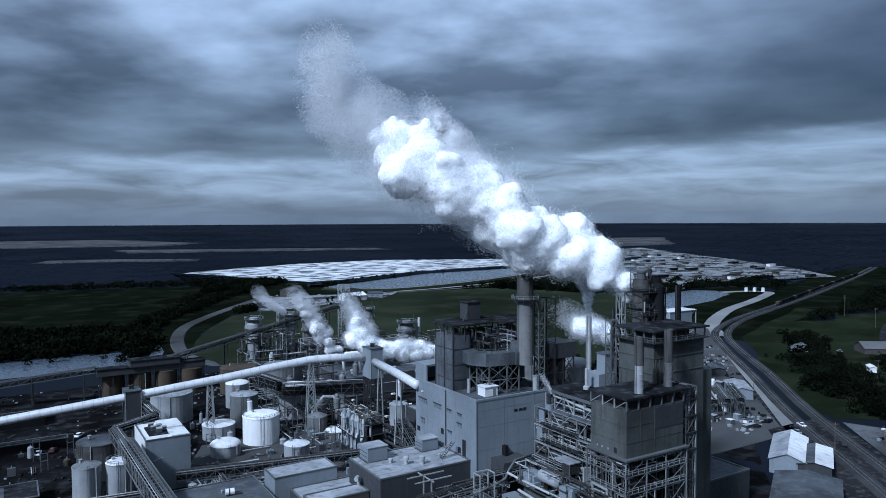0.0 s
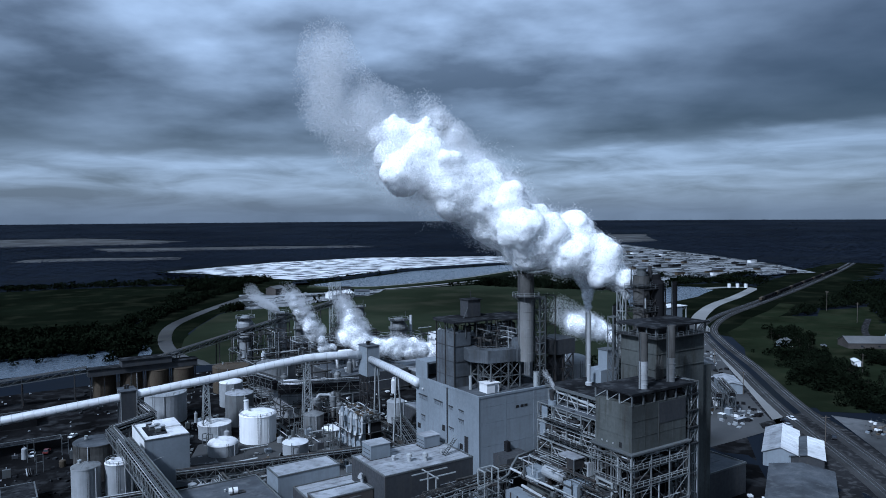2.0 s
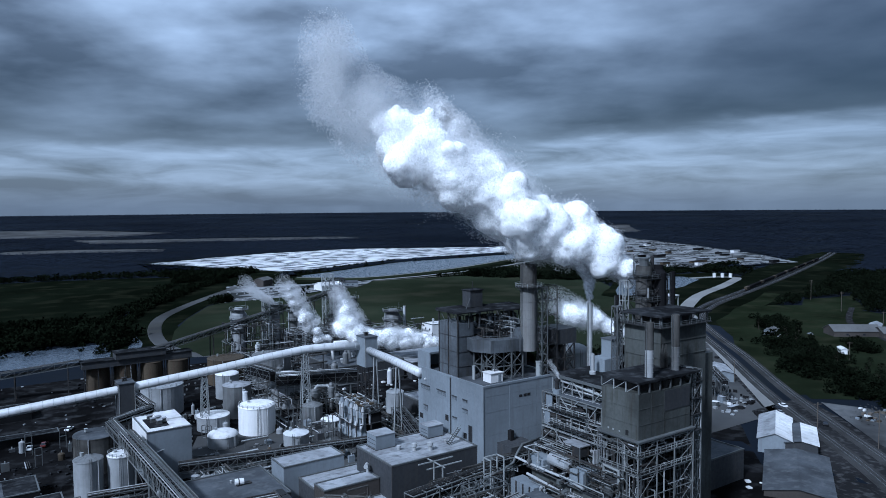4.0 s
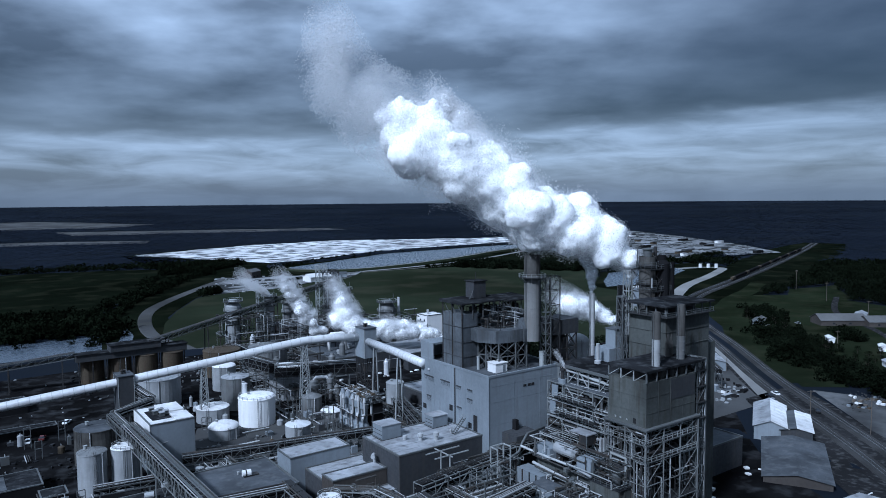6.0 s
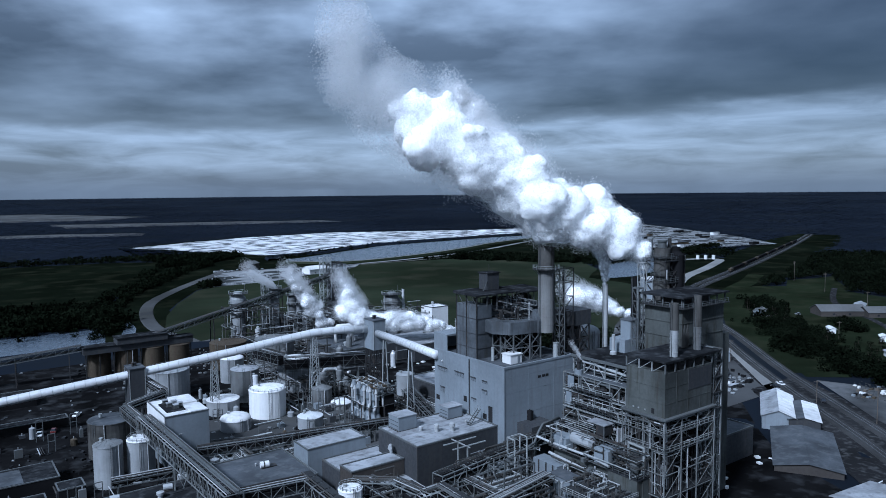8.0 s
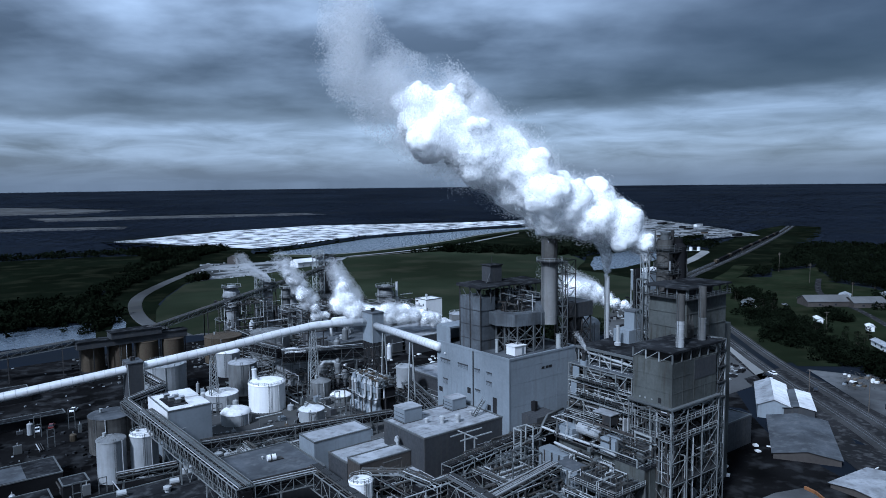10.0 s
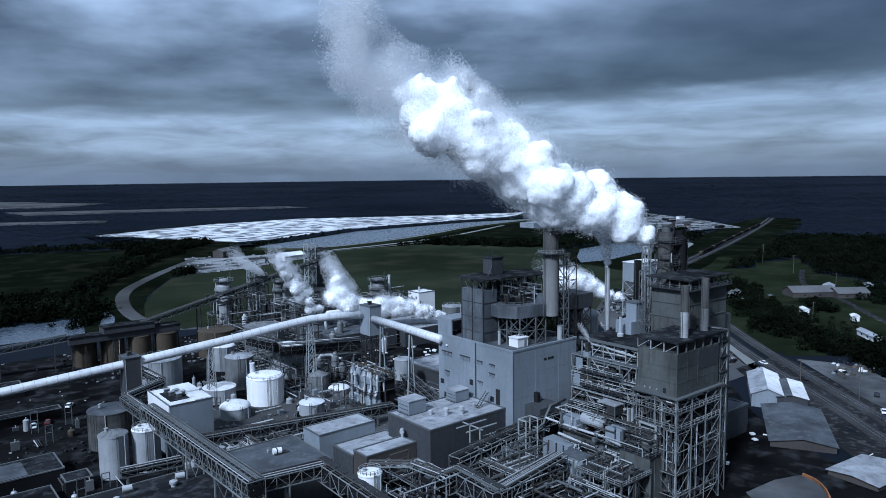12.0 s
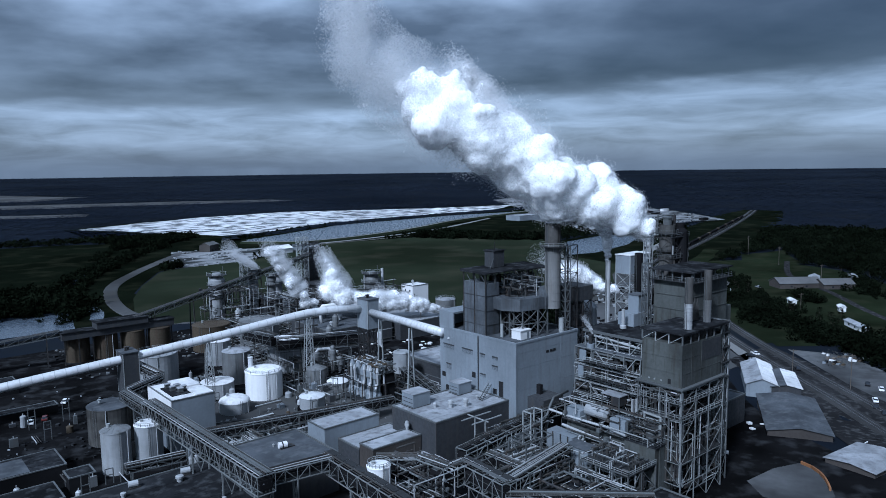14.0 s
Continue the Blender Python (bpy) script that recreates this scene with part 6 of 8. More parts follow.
tank(125.2, 236.0, 3.3, 17.2, M["tank_pale"], "pale upright vessel raised on steel legs", roof_mat=M["tank_pale"], legs=6.5, name="process_vessel")
tank(58.4, 157.4, 2.8, 17.2, M["white"], "white upright tank with a domed roof among pipe racks", roof_mat=M["white_roof"], rail=True)
tank(104.5, 290.0, 6.6, 15.5, M["tank_pale"], "pale tank with a bright roof behind the rack", roof_mat=M["white_roof"], rise=1.6)
tank(88.0, 318.0, 5.0, 13.5, M["tank_pale"], "pale tank behind the conveyor", roof_mat=M["white_roof"], rise=1.2)
tank(113.0, 330.0, 9.0, 17.0, M["tank_grey"], "big grey tank beyond the conveyor", "cone", roof_mat=M["tank_grey"], rise=1.2)
tank(96.0, 345.0, 8.5, 15.0, M["tank_rust"], "big dark rusty tank beyond the conveyor", "cone", roof_mat=M["tank_rust"], rise=1.2)
tank(79.0, 268.0, 0.9, 17.4, M["tube"], "slim silver standpipe beside a tank", roof_mat=M["tube"], rise=0.3, ladder=False, name="standpipe")
for i in range(4):
    tank(43.5 + i * 11.4, 366.5 - i * 1.6, 5.0, 13.8, M["tank_rust"], "rust-brown chip silo under a conveyor house", "flat", roof_mat=M["tank_rust"], ladder=i == 1, name="chip_silo")


def silo_house():
    t = thing("conveyor_house", (40, 360, 13.8), "long dark conveyor house on top of the chip silos", "building")
    part("wall", boxed(36, 84, 359.5, 366.0, 14.2, 17.2), M["clad_dark"], t)
    part("wall", boxed(50, 72, 358.5, 366.5, 17.2, 20.0), M["clad_dark"], t)
    part("roof", boxed(49.6, 72.4, 358.1, 366.9, 20.0, 20.3), M["roof_dark"], t)
    part("roof", boxed(35.6, 49.6, 359.1, 366.4, 17.2, 17.5), M["roof_dark"], t)
    part("roof", boxed(72.4, 84.4, 359.1, 366.4, 17.2, 17.5), M["roof_dark"], t)
    for x in np.linspace(37, 83, 9):
        member(t, "leg", (x, 360.2, PAD), (x, 360.2, 14.2), 0.4, M["steel_dark"])


silo_house()
far_conveyor("belt_conveyor", (66.0, 362.0, 17.5), (172.0, 384.0, 36.0), "long dark inclined belt conveyor on trestles")
far_conveyor("belt_conveyor", (-40.0, 374.0, 9.0), (36.0, 363.0, 16.0), "dark belt conveyor rising to the silos")


def evaporators():
    t = thing("evaporator_set", (104.0, 236.0, PAD), "row of tall grey evaporator vessels with pipes and vapour heads", "evaporators")
    spots = [(104.6, 238.4, 17.2), (104.8, 234.9, 16.9), (105.0, 231.6, 16.6), (105.2, 228.2, 16.9), (105.6, 224.8, 16.6), (110.0, 236.0, 16.0), (110.4, 228.4, 15.6)]
    for x, y, z in spots:
        v = part("vessel", lathe(bmesh.new(), x, y, [(0.6, 4.0), (1.1, 4.8), (1.75, 5.6), (1.75, 7.4), (1.25, 8.6), (1.2, 13.2), (1.45, 13.6), (1.45, 15.4), (1.1, 16.2), (0.5, z + 0.6)], 18), M["clad"], t, "pale grey upright vessel", smooth=False)
        member(v, "head_pipe", (x, y, z - 0.2), (x + 1.6, y - 0.6, z + 0.5), 0.6, M["pipe"], round_=True)
        member(v, "flange", (x, y, 13.3), (x, y, 13.5), 3.2, M["steel"], round_=True)
    for k, (x, y, z) in enumerate(spots[:5]):
        part("downcomer", sweep(bmesh.new(), [(x - 1.3, y - 1.2, 6.0), (x - 1.4, y - 1.4, 10.2), (x - 1.0, y - 1.0, 11.2), (x, y - 0.4, 11.6)], 0.45, 8), M["pipe"], t)
    steel_frame(t, [101.8, 107.6, 113.0], [222.4, 228.2, 234.0, 240.6], [PAD, 4.8, 11.5], 0.28, M["steel_dark"], "", inner=False)
    part("deck", boxed(107.8, 113.2, 222.2, 240.8, 11.4, 11.5), M["grate"], t)
    part("top_deck", boxed(106.4, 112.4, 222.4, 240.6, 15.0, 15.15), M["grate"], t)
    handrail(t, [(106.4, 222.4, 15.15), (106.4, 240.6, 15.15), (112.4, 240.6, 15.15), (112.4, 222.4, 15.15)], M["steel"], closed=True)
    # near-black filler behind the vessels, shade put in as colour
    part("shade_core", boxed(108.2, 112.0, 223.0, 240.0, PAD, 14.6), M["soot_shade"], t)
    pipework(t, 105.0, 112.4, 222.6, 240.4, 15.2, 17.8, 60, 91, ("pipe", "pipe_dark", "tank_rust", "steel"))

    part("deck", boxed(101.6, 113.2, 222.2, 240.8, 4.6, 4.8), M["grate"], t)
    rng = random.Random(3)
    for k in range(30):
        x, y = rng.uniform(102, 112), rng.uniform(223, 240)
        part("valve", lathe(bmesh.new(), x, y, [(0.3, 11.0), (0.45, 15.6), (0.7, 15.9), (0.3, 16.6 + rng.random())], 8), M["pipe"] if rng.random() < 0.6 else M["pipe_dark"], t)
    for k in range(5):
        z, y = rng.uniform(6, 15.5), rng.uniform(222.5, 236)
        member(t, "pipe_run", (101.8, y, z), (101.8, y + rng.uniform(2, 6), z), rng.uniform(0.15, 0.35), M["pipe"], round_=True)
    c = thing("cyclone_set", (111.0, 268.0, PAD), "grey cyclone separators with ducts on a steel stand", "cyclones")
    for x, y, z, r in ((108.4, 270.6, 13.6, 2.4), (113.6, 266.6, 16.0, 1.4), (115.4, 264.4, 11.8, 1.6)):
        part("cyclone", lathe(bmesh.new(), x, y, [(0.5, 5.5), (r * 0.8, 9.0), (r * 0.8, z - 3.6), (r, z - 3.4), (r, z - 1.8), (r * 0.7, z - 1.6), (r * 0.7, z - 0.6), (r * 0.4, z)], 18), M["tank_grey"], c)
    part("duct", sweep(bmesh.new(), [(108.4, 270.6, 13.4), (109.2, 270.0, 14.6), (112.4, 267.6, 14.8), (113.4, 266.8, 14.0)], 0.6, 10), M["pipe"], c)
    steel_frame(c, [106.2, 111.0, 116.6], [262.8, 268.0, 272.8], [PAD, 7.0, 11.0], 0.24, M["steel_dark"], "z", inner=False)


evaporators()
truss_bridge("pipe_bridge", (44.5, 227.0), (105.0, 214.5), 9.4, 2.6, 4.0, "long low pipe rack sloping past the tanks", 22, 7, (0.1, 0.3, 0.5, 0.7, 0.9), M["steel"], 21)
truss_bridge("pipe_bridge", (91.5, 298.0), (95.2, 279.5), 20.8, 5.0, 5.0, "deep steel pipe rack behind the conveyor", 4, 6, (0.1, 0.9), M["steel"], 22)
truss_bridge("pipe_bridge", (95.4, 279.0), (126.0, 267.0), 19.4, 5.0, 5.0, "deep steel pipe rack behind the conveyor", 7, 6, (0.3, 0.6, 0.9), M["steel"], 23)
truss_bridge("pipe_bridge", (43.0, 299.0), (45.4, 266.6), 18.4, 2.4, 3.2, "pipe rack running back past the transfer tower", 8, 7, (0.1, 0.5, 0.9), M["steel"], 24)
truss_bridge("pipe_bridge", (45.0, 265.6), (31.6, 256.8), 18.0, 2.4, 3.2, "zigzag length of pipe rack by the transfer tower", 4, 7, (0.5,), M["steel"], 25)
truss_bridge("pipe_bridge", (31.0, 256.4), (31.8, 236.4), 17.6, 2.6, 3.4, "pipe rack beside the control house", 5, 7, (0.1, 0.6), M["steel"], 29)
truss_bridge("pipe_bridge", (128.0, 243.0), (112.0, 196.0), 12.0, 5.0, 5.0, "wide pipe rack under the round conveyor", 9, 6, (0.2, 0.5, 0.8), M["steel"], 26)
truss_bridge("pipe_bridge", (18.0, 214.0), (33.0, 212.0), 10.4, 1.6, 3.0, "low pipe run along a roof edge", 4, 5, (0.1, 0.9), M["steel"], 27)
truss_bridge("pipe_bridge", (46.0, 240.0), (80.0, 226.0), 6.4, 1.4, 3.0, "low pipe run between tanks", 8, 6, (0.1, 0.5, 0.9), M["steel"], 28)

# ---- low mill buildings ----
def flat_building(name, x0, x1, y0, y1, z1, wall, roof, label, parapet=0.35, vents=(), seams=0.0, openings=()):
    z0 = ground_z((x0 + x1) / 2, (y0 + y1) / 2)
    t = thing(name, (x0, y0, z0), label, "building")
    part("wall", boxed(x0, x1, y0, y1, z0, z1 - 0.1), wall, t)
    part("roof", boxed(x0 + 0.3, x1 - 0.3, y0 + 0.3, y1 - 0.3, z1 - 0.1, z1), roof, t)
    for a in ((x0 - 0.1, x1 + 0.1, y0 - 0.1, y0 + 0.3), (x0 - 0.1, x0 + 0.3, y0 + 0.3, y1 - 0.3), (x1 - 0.3, x1 + 0.1, y0 + 0.3, y1 - 0.3), (x0 - 0.1, x1 + 0.1, y1 - 0.3, y1 + 0.1)):
        part("parapet", boxed(*a, z1 - 0.1, z1 + parapet), M["steel"], t)
    if seams:
        y = y0 + seams
        while y < y1:
            member(t, "roof_seam", (x0 + 0.3, y, z1 + 0.02), (x1 - 0.3, y, z1 + 0.02), 0.10, roof)
            y += seams
    for x, y, r, h in vents:
        v = part("roof_vent", lathe(bmesh.new(), x, y, [(r * 0.7, z1), (r * 0.7, z1 + h * 0.5), (r, z1 + h * 0.55), (r, z1 + h * 0.9), (r * 0.4, z1 + h)], 12), M["pipe"], t)
    for a, b, za, zb in openings:
        part("window", boxed(x0 - 0.06, x0 + 0.1, a, b, za, zb), M["glass"], t)
    return t


def roof_unit(x0, x1, y0, y1, z0, z1, label, mat=None):
    t = thing("roof_unit", (x0, y0, z0), label, "ventilation unit")
    part("casing", boxed(x0, x1, y0, y1, z0 + 0.15, z1), mat or M["clad"], t)
    part("lid", boxed(x0 - 0.15, x1 + 0.15, y0 - 0.15, y1 + 0.15, z1, z1 + 0.2), M["roof_light"], t)
    part("skid", boxed(x0 - 0.2, x1 + 0.2, y0 - 0.2, y1 + 0.2, z0, z0 + 0.15), M["steel_dark"], t)
    for k in range(3):
        z = z0 + 0.4 + (z1 - z0 - 0.6) * k / 3
        member(t, "grille_slat", (x0 - 0.04, y0 + 0.3, z), (x0 - 0.04, y1 - 0.3, z), 0.12, M["clad_dark"])
    return t


flat_building("machine_room", 82.1, 109.6, 164.6, 183.9, 19.3, M["clad_dark"], M["roof_light"], "dark grey machine room with a pale stained flat roof", 0.3, ((90.2, 174.6, 0.6, 1.4), (93.4, 171.6, 0.8, 2.2), (97.2, 169.4, 0.8, 2.4), (104.2, 172.2, 0.4, 1.0)), 3.2)
roof_unit(84.8, 90.8, 177.6, 182.8, 19.3, 23.2, "boxy grey ventilation unit on a pale roof")
roof_unit(102.0, 107.2, 177.8, 182.0, 19.3, 22.6, "boxy grey ventilation unit beside a tall wall")
hatch = thing("roof_stair", (104.5, 170.0, 19.3), "small inclined access stair on the roof", "stair")
for y in (169.6, 170.8):
    member(hatch, "stringer", (103.6, y, 19.3), (107.6, y, 23.4), 0.2, M["steel"])
    member(hatch, "handrail", (103.6, y, 20.3), (107.6, y, 24.4), 0.1, M["steel_pale"])
for k in range(9):
    member(hatch, "tread", (103.8 + 0.42 * k, 169.6, 19.5 + 0.43 * k), (103.8 + 0.42 * k, 170.8, 19.5 + 0.43 * k), 0.3, M["grate"], 0.08)
flue = thing("wall_duct", (81.2, 166.8, PAD), "curved pale vent duct on the dark wall", "duct")
part("duct", sweep(bmesh.new(), [(81.3, 176.0, 9.0), (81.3, 176.0, 16.0), (80.6, 175.2, 17.0), (79.6, 174.0, 17.0)], 0.6, 10), M["pipe"], flue)

flat_building("paper_hall", 37.0, 60.2, 178.0, 200.6, 13.4, M["clad_dark"], M["roof_grey"], "low hall with a dark grey speckled flat roof", 0.3, ((49.5, 193.0, 0.3, 0.8),))
fan = thing("roof_fan", (51.2, 190.6, 13.4), "pale roof fan lying on a dark flat roof", "fan")
part("body", sweep(bmesh.new(), [(49.8, 190.6, 14.3), (52.0, 190.2, 14.3)], 0.85, 14), M["white"], fan)
part("base", boxed(50.0, 54.0, 189.6, 191.4, 13.4, 13.7), M["steel_dark"], fan)
member(fan, "band", (50.6, 190.45, 14.3), (50.9, 190.4, 14.3), 1.8, M["steel_dark"], round_=True)
flat_building("pump_hall", 62.2, 80.2, 188.0, 197.0, 16.2, M["clad"], M["roof_light"], "narrow grey hall with a raised pale roof", 0.25)
flat_building("pump_hall", 66.4, 84.0, 177.8, 188.0, 12.6, M["clad_dark"], M["roof_light"], "low hall with a pale membrane roof", 0.3, seams=3.4)
flat_building("pump_hall", 66.0, 81.8, 170.6, 176.8, 14.6, M["brown"], M["roof_light"], "brown-walled hall with a pale roof", 0.25)
flat_building("pump_hall", 72.0, 86.0, 166.0, 170.4, 10.2, M["clad"], M["roof_light"], "small lean hall with a pale roof", 0.2)
box_t = flat_building("control_house", 36.6, 49.6, 231.0, 251.2, 19.2, M["clad"], M["white_roof"], "square control house with a bright white roof", 0.25, (), 0, ((246.0, 247.2, 15.5, 16.6),))
part("raised_roof", boxed(44.2, 49.4, 231.2, 239.4, 19.2, 19.7), M["white_roof"], box_t)
part("raised_roof", boxed(42.6, 49.4, 241.6, 251.0, 19.2, 19.7), M["white_roof"], box_t)
part("white_fascia", boxed(36.4, 36.7, 231, 251.2, 14.2, 19.2), M["white"], box_t)
part("plant_bay", boxed(38.4, 44.0, 235.4, 245.6, 19.2, 19.5), M["roof_dark"], box_t)
for i, (x, y) in enumerate(((39.6, 243.8), (41.6, 241.2), (42.6, 238.6), (39.8, 240.0), (41.0, 237.0))):
    roof_unit(x, x + 1.4, y, y + 1.4, 19.5, 20.7, "small ventilation unit on the white roof", M["white"] if i == 1 else M["steel"])
member(box_t, "wall_pipe", (50.2, 232, 15.5), (38.5, 230.8, 12.8), 0.3, M["pipe"], round_=True)
flat_building("boiler_store", 3.0, 36.4, 150.0, 206.4, 9.0, M["clad_dark"], M["roof_dark"], "long low store with a dark flat roof", 0.3, ((13.0, 199.0, 0.7, 1.2), (26.4, 198.6, 1.0, 1.6), (30.4, 181.0, 0.5, 1.0)), 7.0)
for x, y in ((15.4, 203.0), (28.0, 202.0)):
    f2 = thing("roof_fan", (x, y, 9.0), "small round roof fan on a low roof", "fan")
    part("body", sweep(bmesh.new(), [(x, y, 10.0), (x + 2.2, y - 0.4, 10.0)], 0.8, 12), M["pipe"], f2)
    part("base", boxed(x, x + 2.6, y - 1.1, y + 0.6, 9.0, 9.3), M["steel_dark"], f2)
flat_building("workshop", -22.0, 8.6, 234.0, 248.0, 7.4, M["soot_shade"], M["roof_dark"], "dark low workshop with a patched roof", 0.2, (), 4.0)
part_roof = thing("roof_patch", (-6.0, 240.0, 7.4), "pale patch of newer roofing", "roofing")
part("sheet", boxed(-9.0, 0.0, 235.0, 246.5, 7.42, 7.5), M["roof_grey"], part_roof)
flat_building("workshop", 7.0, 13.6, 225.0, 231.5, 6.6, M["soot_shade"], M["roof_dark"], "small dark shed beside the tanks", 0.2)
flat_building("workshop", -16.0, 4.0, 216.0, 228.0, 5.8, M["soot_shade"], M["roof_dark"], "small dark low shed", 0.2)
flat_building("pump_house", 40.8, 44.8, 206.0, 211.0, 9.4, M["soot_shade"], M["roof_light"], "small dark pump house with a pale roof", 0.2)
flat_building("warehouse", -60.0, 20.0, 296.0, 301.0, 6.0, M["soot_shade"], M["roof_dark"], "long low dark shed under the conveyor", 0.2)
flat_building("warehouse", -40.0, 14.0, 330.0, 342.0, 7.0, M["soot_shade"], M["roof_dark"], "long low dark shed", 0.2)
flat_building("paper_hall", 92.0, 112.0, 100.0, 116.0, 9.0, M["clad_dark"], M["roof_dark"], "low dark hall below the boiler platform", 0.3)
# low roofs below the racks: the black gaps' shade is put into their colour
flat_building("basement_hall", 36.0, 62.0, 120.0, 156.0, 6.5, M["soot_shade"], M["roof_dark"], "low roof under the pipe bridges, coloured near-black for their shade", 0.2, ((46.0, 146.0, 0.8, 1.6), (57.0, 138.0, 1.0, 2.0)))
flat_building("basement_hall", 84.0, 104.0, 120.0, 137.0, 8.0, M["soot_shade"], M["roof_dark"], "low roof among the pipe racks, coloured near-black for their shade", 0.2)
flat_building("basement_hall", 66.0, 100.0, 140.0, 163.0, 5.6, M["soot_shade"], M["roof_dark"], "low roof under the pipe racks, coloured near-black for their shade", 0.2)


# ---- ground clutter of the yard ----
def yard_clutter():
    rng = random.Random(21)
    spots = [((x0, x1), (y0, y1), n) for x0, x1, y0, y1, n in ((44, 100, 200, 226, 46), (50, 100, 226, 246, 40), (86, 104, 240, 262, 20), (-30, 30, 262, 292, 26), (36, 62, 205, 232, 26), (62, 130, 262, 300, 40), (112, 150, 196, 250, 46), (138, 170, 130, 165, 24), (-25, 20, 205, 232, 20), (100, 112, 140, 160, 12), (60, 84, 126, 146, 14))]
    for (xa, xb), (ya, yb), n in spots:
        for _ in range(n):
            x, y = rng.uniform(xa, xb), rng.uniform(ya, yb)
            g = ground_z(x, y)
            kind = rng.random()
            if kind < 0.30:
                h, w = rng.uniform(1.0, 3.0), rng.uniform(0.8, 2.6)
                t = thing("equipment_box", (x, y, g), "weathered grey steel equipment box in the yard", "equipment", "yard equipment")
                part("casing", boxed(x, x + w, y, y + rng.uniform(0.8, 2.4), g, g + h), rng.choice((M["clad_dark"], M["steel"], M["tank_grey"], M["clad"])), t)
                member(t, "pipe", (x + w * 0.5, y + 0.4, g + h), (x + w * 0.5, y + 0.4, g + h + 0.8), 0.25, M["pipe"], round_=True)
            elif kind < 0.52:
                r, h = rng.uniform(0.5, 1.3), rng.uniform(1.4, 4.0)
                t = thing("small_vessel", (x, y, g), "small upright grey vessel on the yard floor", "tank", "yard vessels")
                part("shell", lathe(bmesh.new(), x, y, [(r, g), (r, g + h), (r * 0.6, g + h + 0.3), (0, g + h + 0.4)], 14), rng.choice((M["tank_pale"], M["tank_grey"], M["pipe"], M["tank_rust"])), t)
                member(t, "nozzle", (x, y, g + h + 0.2), (x, y, g + h + 1.0), 0.25, M["pipe"], round_=True)
            elif kind < 0.86:
                ln, z = rng.uniform(4, 12), g + rng.uniform(0.5, 3.5)
                a = (x, y, z)
                b = (x + ln, y, z) if rng.random() < 0.5 else (x, y + ln, z)
                t = thing("yard_pipe", (x, y, g), "low pipe run on short stanchions", "pipe", "yard pipes")
                k = rng.choice((1, 2, 3))
                for i in range(k):
                    o = Vector((0, 0.6 * i, 0)) if b[1] == a[1] else Vector((0.6 * i, 0, 0))
                    member(t, "pipe", Vector(a) + o, Vector(b) + o, rng.uniform(0.18, 0.45), rng.choice((M["pipe"], M["pipe_dark"], M["steel"])), round_=True)
                for f in (0.1, 0.9):
                    p = Vector(a).lerp(Vector(b), f)
                    member(t, "stanchion", (p.x, p.y, g), p, 0.2, M["steel"])
            else:
                h = rng.uniform(4, 8)
                t = thing("pipe_stand", (x, y, g), "tall steel pipe stand in the yard", "steelwork", "pipe stands")
                member(t, "post", (x, y, g), (x, y, g + h), 0.22, M["steel"])
                member(t, "post", (x + 2, y, g), (x + 2, y, g + h), 0.22, M["steel"])
                member(t, "beam", (x, y, g + h), (x + 2, y, g + h), 0.2, M["steel"])
                member(t, "beam", (x, y, g + h * 0.6), (x + 2, y, g + h * 0.6), 0.2, M["steel"])


yard_clutter()

# ---- pulp line at the back ----
def process_column(cx, cy, r, z1, label, mat, decks=2, rails=True, lattice=False):
    g = ground_z(cx, cy)
    t = thing("digester", (cx, cy, g), label, "process tower")
    part("shell", lathe(bmesh.new(), cx, cy, [(r, g), (r, z1 - 2 * r), (r * 1.15, z1 - 2 * r + 0.2), (r * 1.15, z1 - r), (r * 0.6, z1 - 0.6), (r * 0.6, z1)], 18), mat, t)
    for k in range(decks):
        z = z1 - 1.0 - 5.0 * k
        d = part("platform", lathe(bmesh.new(), cx, cy, [(r * 0.6, z - 0.12), (r + 1.6, z - 0.1), (r + 1.6, z + 0.06), (r * 0.6, z + 0.08)], 18), M["grate"], t)
        n = 8
        for i in range(n):
            a, b = 2 * math.pi * i / n, 2 * math.pi * (i + 1) / n
            p, q = [(cx + (r + 1.5) * math.cos(u), cy + (r + 1.5) * math.sin(u), z) for u in (a, b)]
            member(d, "rail_post", p, (p[0], p[1], z + 1.3), 0.14, M["steel_pale"])
            member(d, "handrail", (p[0], p[1], z + 1.3), (q[0], q[1], z + 1.3), 0.12, M["steel_pale"])
    member(t, "mast", (cx + r, cy, z1 - 1), (cx + r, cy, z1 + 3.2), 0.2, M["steel"])
    member(t, "side_pipe", (cx - r - 0.6, cy, g), (cx - r - 0.6, cy, z1 - 1.5), 0.6, M["pipe"], round_=True)
    return t


process_column(114.0, 379.0, 3.6, 33.5, "tall round digester tower with railed platforms on top", M["tank_pale"], 3)
process_column(190.5, 349.0, 4.2, 29.5, "round bleach tower with a railed headframe", M["tank_grey"], 2)
process_column(134.0, 378.0, 2.4, 34.5, "slim process tower with pipes", M["tank_pale"], 2)
process_column(141.5, 372.0, 2.0, 31.0, "slim grey process tower", M["tank_grey"], 2)
process_column(149.0, 380.0, 2.6, 30.0, "process tower among pipework", M["tank_pale"], 2)
process_column(186.0, 388.0, 2.2, 33.0, "dark process tower with a deck", M["tank_grey"], 2)
for cx, cy, r, z in ((218.0, 318.0, 5.5, 14.5), (226.0, 306.0, 4.6, 13.0), (206.0, 306.0, 4.0, 12.0), (168.0, 340.0, 5.0, 14.0), (152.0, 346.0, 5.2, 13.0), (236.0, 296.0, 5.0, 12.5)):
    tank(cx, cy, r, z, M["tank_grey"], "grey stock tank in the pulp line", "cone", roof_mat=M["roof_light"], rise=1.0, rail=True)


